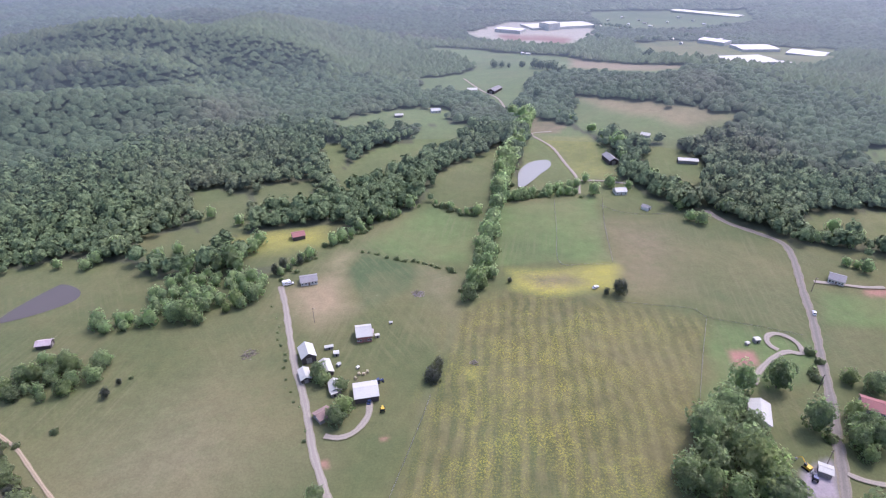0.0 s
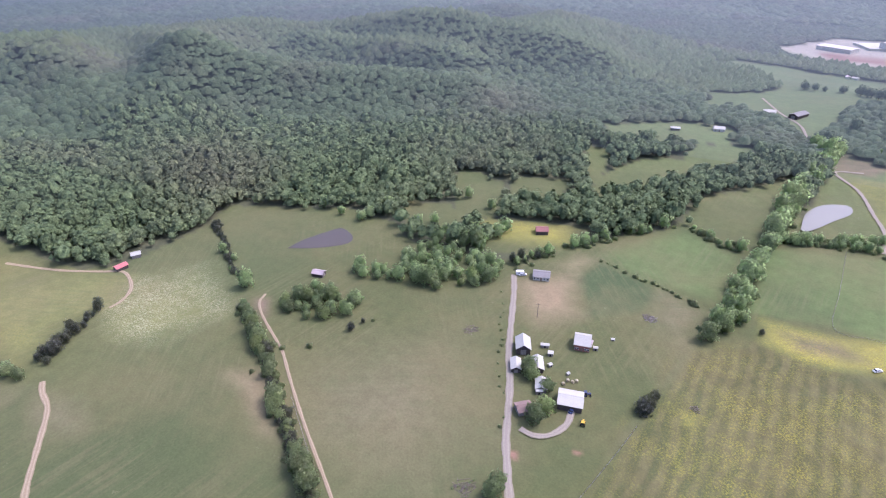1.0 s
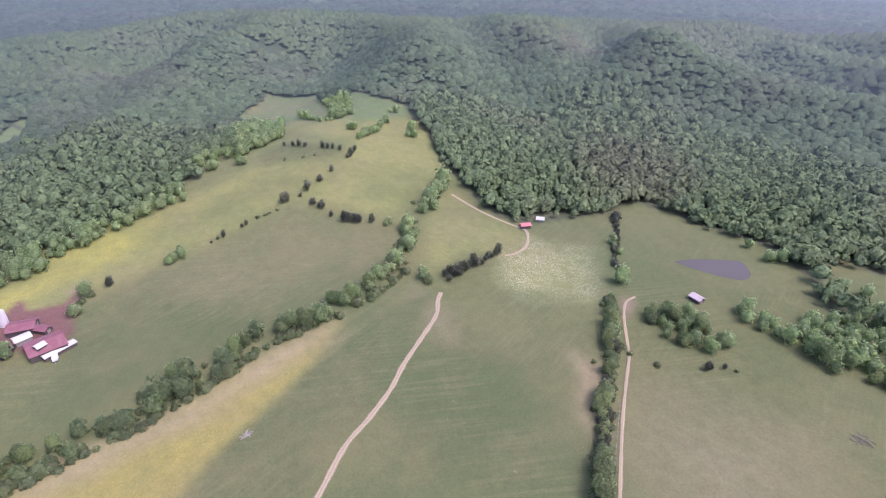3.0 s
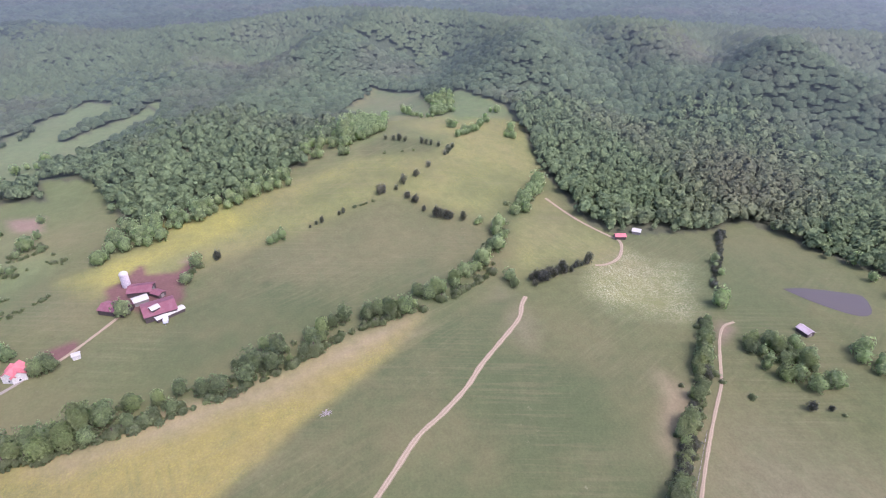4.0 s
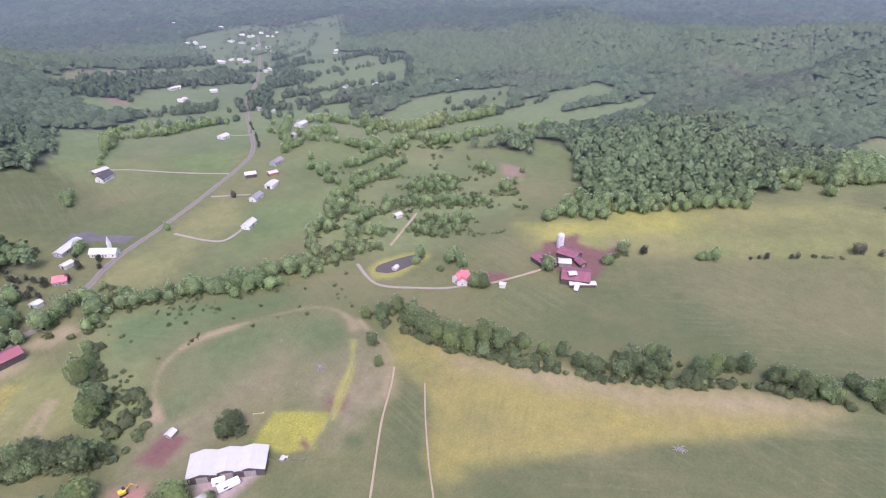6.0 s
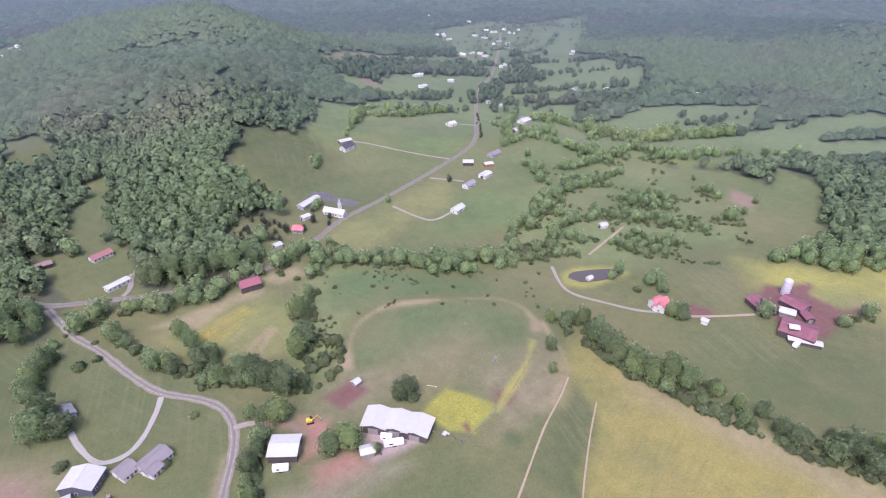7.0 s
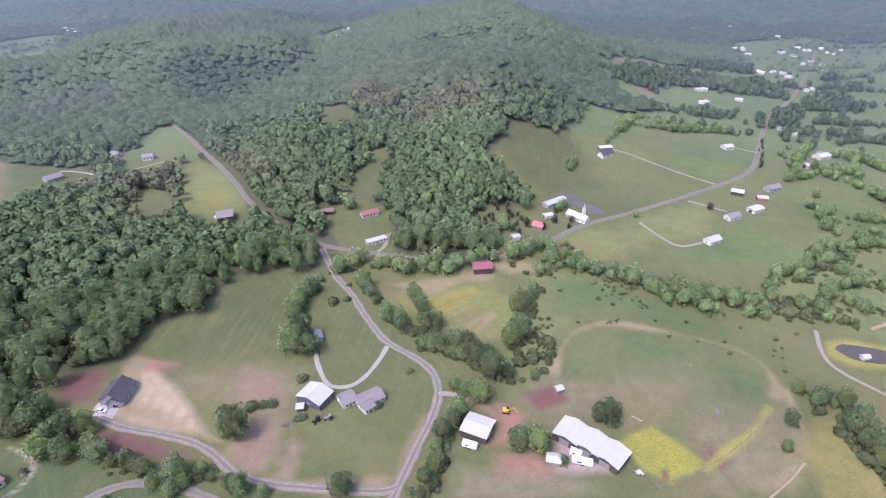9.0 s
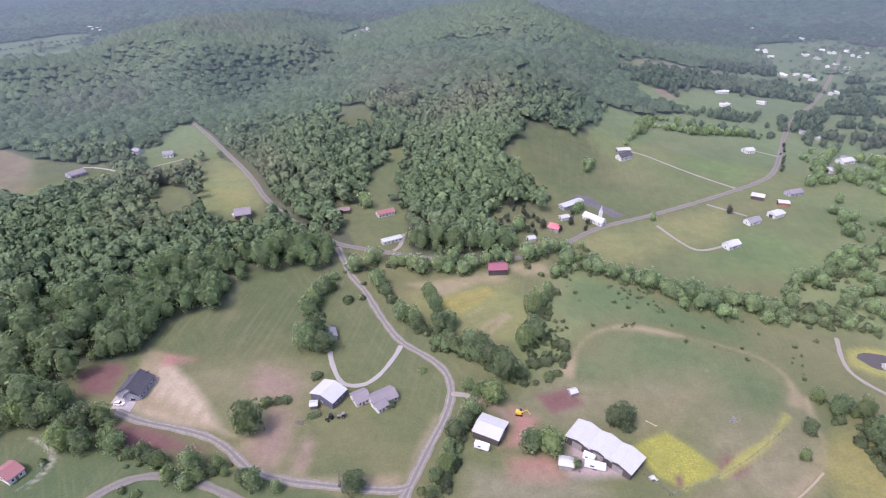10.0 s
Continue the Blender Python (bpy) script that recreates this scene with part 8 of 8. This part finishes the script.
tree_spots("cedar", 2.5, (-73.0, -405.8), (-87.2, -384.4), (-92.6, -359.9), (-56.6, -408.9), (-49.7, -432.6), (-35.6, -416.4), (-25.4, -399.2), (-42.5, -393.4), (-53.5, -375.4), (-15.6, -368.3), (-25.0, -359.9), (-31.3, -339.4), (-5.9, -335.2))
tree_spots("tree", 5, (-35.6, -442.7), (-48.9, -442.2), (-25.0, -424.8), (-28.8, -388.1), (-13.6, -385.3), (-45.2, -357.5), (-11.7, -350.1))
tree_spots("tree", 4, (-360.9, -237.6), (-367.2, -239.3))
tree_line("tree", 4, 10, (-500.8, -418.4), (-528.3, -407.1), (-575.5, -409.6), (-614.8, -403.7))
tree_spots("tree", 4.5, (-326.7, -119.7), (-306.4, -120.9), (-275.9, -146.4))
tree_spots("cedar", 3, (-332.7, -108.2))
tree_line("tree", 4, 6, (-71.2, -183.8), (-75.1, -180.8), (-77.4, -175.3))
tree_clump("cedar", 2, 8, (-27.5, -390.8), (-53.8, -393.2), (-66.0, -362.3), (-50.7, -343.6), (-32.8, -360.7))
tree_clump("tree", 4.2, 8, (-20.0, -351.9), (-47.4, -348.0), (-48.4, -328.5), (-21.8, -328.8))
tree_clump("tree", 4.6, 9, (-198.2, -718.3), (-273.8, -758.4), (-341.1, -776.2), (-421.7, -781.3), (-458.6, -753.9), (-431.8, -699.6), (-394.2, -719.5), (-336.7, -725.9), (-281.9, -713.7), (-258.7, -673.1), (-240.6, -685.9), (-207.7, -700.2))
tree_clump("tree", 4.6, 8, (-355.3, -621.9), (-394.4, -642.0), (-424.4, -650.7), (-382.1, -593.7), (-349.6, -576.9), (-339.6, -588.4))
tree_clump("tree", 4.4, 8, (-435.1, -682.7), (-499.9, -714.2), (-515.1, -695.1), (-472.0, -657.9), (-433.5, -651.7))
tree_clump("tree", 4.4, 9, (-393.4, -1093.3), (-459.9, -1111.4), (-504.1, -1046.9), (-495.1, -924.1), (-458.7, -843.3), (-377.2, -860.4), (-326.9, -880.3))
tree_clump("tree", 3.6, 60, (-643.5, -1333.2), (-1033.2, -1047.0), (-696.3, -673.0), (-365.4, -552.4), (-322.2, -554.5), (-315.3, -777.2))
tree_clump("tree", 3.6, 30, (-693.4, -1265.7), (-865.6, -1234.6), (-362.0, -450.5), (-293.8, -395.6), (-313.0, -485.6), (-469.8, -807.1))
tree_clump("tree", 4.2, 8, (-525.8, -65.7), (-528.9, -29.2), (-570.5, 9.1), (-513.4, 10.1), (-478.2, -20.6), (-478.6, -52.0))
tree_clump("tree", 4.4, 7, (-368.2, 94.5), (-396.7, 107.9), (-418.8, 130.1), (-405.2, 131.1), (-383.7, 113.8), (-359.6, 101.0))
tree_clump("tree", 3.6, 6.5, (-214.2, 181.5), (-214.9, 205.9), (-193.2, 211.3), (-172.5, 208.6), (-169.4, 196.7), (-192.6, 181.0))
tree_clump("tree", 3.5, 7, (-203.0, 237.4), (-197.9, 248.5), (-180.3, 246.6), (-173.4, 235.5), (-192.5, 226.6))
tree_clump("tree", 3.8, 7.5, (-182.1, 257.6), (-181.0, 279.9), (-161.3, 291.6), (-137.4, 286.5), (-120.0, 283.8), (-116.3, 267.6), (-132.3, 253.7), (-169.8, 248.8))
tree_clump("tree", 6.5, 8.5, (80.5, 140.6), (92.0, 170.6), (112.1, 190.8), (126.5, 202.0), (133.3, 196.8), (124.3, 178.1), (129.5, 166.3), (122.7, 142.4))
tree_clump("tree", 4.4, 7, (-328.0, -186.8), (-379.0, -182.8), (-408.7, -130.3), (-449.2, -75.6), (-426.7, -70.8), (-394.2, -126.9), (-359.2, -154.8), (-337.7, -179.1))
tree_clump("tree", 4.2, 8, (-123.4, -286.4), (-159.1, -276.4), (-189.6, -264.3), (-185.4, -251.7), (-148.0, -258.9), (-116.4, -276.3))
tree_clump("tree", 4.2, 8, (28.6, -294.0), (17.1, -281.4), (-0.6, -248.9), (-20.2, -227.2), (-30.7, -223.0), (-27.7, -209.1), (-3.2, -225.1), (11.0, -246.3))
tree_clump("shrub", 1.3, 15, (-68.5, -298.4), (-194.5, -243.4), (-173.8, -207.5), (-89.3, -251.6), (-62.2, -229.5))
tree_clump("tree", 4.6, 8, (34.3, -310.6), (-4.2, -309.1), (-21.2, -309.3), (-13.0, -299.4), (19.3, -296.3))
BRUSH = ((-183, -262), (-236, -317), (-294, -392), (-440, -380), (-371, -235), (-338, -200), (-300, -196), (-262, -222), (-229, -243), (-212, -250))
thickets("shrub", 2.0, 5.5, 0.0, *BRUSH)
thickets("tree", 3.1, 7.5, 0.4, *BRUSH)
thickets("shrub", 1.0, 4.5, 0.45, (-68, -298), (-120, -285), (-186, -256), (-170, -212), (-120, -251), (-66, -238))
thickets("shrub", 1.5, 4.5, 0.0, (-40, -252), (-58, -268), (-64, -236), (-50, -210), (-30, -210))
tree_line("tree", 3.8, 6, (-69, -315), (-86, -305), (-99, -299), (-125, -287), (-144, -280), (-157, -275), (-172, -267), (-186, -258), (-201, -254))
tree_line("tree", 3.6, 6, (-196, -284), (-223, -303), (-250, -319), (-281, -332), (-316, -337), (-352, -345))
tree_line("tree", 3.8, 6, (-286, -393), (-298, -380), (-318, -372), (-344, -373), (-374, -379), (-412, -385))
tree_line("tree", 3.4, 6, (-205, -256), (-232, -279), (-254, -287), (-276, -284), (-303, -291), (-343, -273))
tree_line("tree", 3.8, 6, (-169, -195), (-177, -189), (-181, -177), (-181, -162), (-179, -143), (-184, -130), (-195, -118))
tree_spots("blossom", 1.6, (166, -153))
tree_spots("cedar", 2.3, (-486, 7), (-484, 14), (-482, 19), (-480, 24), (-474, 38), (-473, 42), (-472, 46), (-469, 52))
tree_spots("cedar", 2.7, (-458, 59), (-455, 56), (-467, 64), (-436, 40), (-423, 29), (-413, 18), (-406, 12), (-402, 2), (-401, -1), (-394, 20), (-388, 26), (-390, 24), (-377, 31))
tree_spots("shrub", 1.7, (-387, -20), (-389, -15), (-391, -11), (-393, -6), (-390, -13), (-377, 40), (-461, 20), (-460, 5), (-463, 30))
tree_spots("cedar", 1.8, (-378, -31), (-380, -28), (-370, -43), (-368, -47), (-365, -51))
tree_spots("tree", 3.2, (-348, -76), (-353, -69), (-350, -73), (-359, 70), (-357, 67), (-498, 122), (-499, 119), (-497, 125), (-562, 116), (-561, 122))
tree_spots("cedar", 2.5, (-368, 39), (-368, 42), (-365, 49), (-363, 58), (-366, 46))
tree_line("tree", 3.2, 5, (-492, 74), (-500, 81), (-509, 90), (-524, 100), (-542, 108))
tree_spots("tree", 3.0, (-517, 68), (-515, 72), (-503, 84), (-496, 76))
tree_line("tree", 3.0, 6, (-594, 29), (-576, 36), (-562, 42), (-554, 49), (-555, 57), (-566, 67))
tree_clump("tree", 3.6, 6, (-555, 54), (-565, 79), (-644, 86), (-681, 64), (-670, 53), (-597, 61))
tree_clump("tree", 4.0, 6.5, (-463, -66), (-513, -45), (-494, -16), (-507, 6), (-560, 8), (-599, -20), (-560, -70))
tree_spots("tree", 3.4, (-484, -24), (-464, -27), (-465, -31), (-466, -50), (-466, -54), (-492, -21))
tree_line("tree", 4, 8, (741, -934), (718, -984), (702, -1054), (679, -1134))
tree_line("tree", 4, 8, (785, -997), (750, -1064), (687, -1160))
set_out({"blossom": 2, "tree": 280, "hedge": 120, "shrub": 160, "cedar": 70})


# ---------------------------------------------------------------- woodland
def woodland(name, label, r0, r1, step, radius, kinds, mat, stems=False):
    """A wood of many crowns as one object between two distances from the camera, in the sector it sees."""
    g = np.arange(-r1, r1, step)
    gx, gy = np.meshgrid(g, g)
    gx, gy = gx.ravel() + rng.uniform(-0.45, 0.45, gx.size) * step, gy.ravel() + rng.uniform(-0.45, 0.45, gx.size) * step
    d, az = np.hypot(gx, gy), np.degrees(np.arctan2(-gx, gy)) % 360
    d = d + (rng.normal(0, 26, len(d)) + 45 * np.sin(gx / 60 + np.sin(gy / 47)) * np.cos(gy / 53)) * (d > 450)
    keep = (d >= r0) & (d < r1) & ((az + 50) % 360 < 282)
    gx, gy = gx[keep], gy[keep]
    keep = ~open_at(gx + rng.normal(0, 3.5, len(gx)), gy + rng.normal(0, 3.5, len(gx)), 2.5)
    gx, gy = gx[keep], gy[keep]
    keep = ~blocked(gx, gy)
    gx, gy = gx[keep], gy[keep]
    gz, vs, ns, fs, base = height(gx, gy), [], [], [], 0
    slope_x, slope_y = (height(gx + 12, gy) - height(gx - 12, gy)) / 24, (height(gx, gy + 12) - height(gx, gy - 12)) / 24
    pick = rng.integers(len(kinds), size=len(gx))
    turn, s = rng.uniform(0, 6.28, len(gx)), radius * rng.uniform(0.6, 1.0, len(gx)) * rng.choice((0.85, 1.1, 1.45), len(gx))
    stand = rng.uniform(0.86, 1.14, len(gx)) + 0.16 * np.sin(gx / 37) * np.cos(gy / 43)
    for k, (v, f) in enumerate(kinds):
        at = np.where(pick == k)[0]
        c, sn = np.cos(turn[at])[:, None], np.sin(turn[at])[:, None]
        sc = s[at][:, None]
        x = (v[:, 0] * c - v[:, 1] * sn) * sc + gx[at][:, None]
        y = (v[:, 0] * sn + v[:, 1] * c) * sc + gy[at][:, None]
        z = v[:, 2] * sc * stand[at][:, None] + gz[at][:, None]
        vs.append(np.stack([x, y, z], -1).reshape(-1, 3))
        # normals bent upwards, and by the land's slope, to steer the crowns' shading
        w = bent_normals(v, (0, 0, v[:, 2].mean() - 0.45), 0.85 if r1 < 400 else 1.25)
        w = w + np.vstack([np.repeat(rng.normal(0, 0.28, (len(v) // 4, 3)), 4, 0), np.zeros((len(v) % 4, 3))]) * (r1 < 700)
        w = np.stack([w[:, 0] * c - w[:, 1] * sn - slope_x[at][:, None], w[:, 0] * sn + w[:, 1] * c - slope_y[at][:, None], w[:, 2] + 0 * c], -1).reshape(-1, 3)
        ns.append(w / np.linalg.norm(w, axis=1, keepdims=True))
        fs.append((f[None] + (np.arange(len(at)) * len(v))[:, None, None]).reshape(-1, 3) + base)
        base += len(at) * len(v)
    me = mesh_from(name, np.vstack(vs), np.vstack(fs), mat, True, np.vstack(ns))
    tagged(new(name, me), label, "woodland", kind="stuff")
    if stems:
        bm_v, bm_f = [], []
        tri = np.array([(math.cos(k * 2.094), math.sin(k * 2.094)) for k in range(3)]) * 0.25
        for i, (x, y, z) in enumerate(zip(gx, gy, gz)):
            bm_v += [(x + a, y + b, z - 0.5) for a, b in tri] + [(x + a * 0.6, y + b * 0.6, z + s[i] * 1.3) for a, b in tri]
            bm_f += [(6 * i + k, 6 * i + (k + 1) % 3, 6 * i + 3 + (k + 1) % 3, 6 * i + 3 + k) for k in range(3)]
        tagged(new("woodland_stems", mesh_from("woodland_stems", bm_v, bm_f, "bark")), "grey trunks of the near woods", "woodland", kind="stuff")


def lifted(kinds, z):
    return [(v + (0, 0, z), f) for v, f in kinds]


NEAR = lifted([sprays(110, 0.165, 1.5, low=-0.75, core=0.74, loose=0.4) for _ in range(14)], 1.45)
SLOPE = lifted([sprays(30, 0.27, 1.1, low=-0.4, core=0.82, loose=0.3) for _ in range(14)], 1.35)
DISTANT = lifted([dome() for _ in range(16)], 0.75)
CAPS = [(np.vstack([v[:1], v[1:7] * (1.5, 1.5, 1) - (0, 0, 0.75)]), f[:6]) for v, f in (dome() for _ in range(16))]
LOW = lifted([(v * (1.0, 1.0, 1.0), f) for v, f in CAPS], 0.9)
FARTHEST = lifted([(v * (1.1, 1.1, 0.5), f) for v, f in CAPS], 0.4)
woodland("woodland", "dense broad-leaved wood of rounded green crowns", 190, 340, 6.2, 5.2, NEAR, "wood_leaf", stems=True)
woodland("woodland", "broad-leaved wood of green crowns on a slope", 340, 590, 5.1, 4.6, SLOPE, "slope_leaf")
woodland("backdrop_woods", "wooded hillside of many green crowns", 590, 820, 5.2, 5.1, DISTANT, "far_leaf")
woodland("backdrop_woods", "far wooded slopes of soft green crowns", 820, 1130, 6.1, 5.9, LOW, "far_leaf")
woodland("backdrop_woods", "far wooded hills of green crowns, haze painted in", 1130, 1550, 7.4, 8.0, FARTHEST, "far_leaf")
woodland("backdrop_woods", "wooded hills on the horizon, haze painted in", 1550, 2050, 12, 12, FARTHEST, "far_leaf")
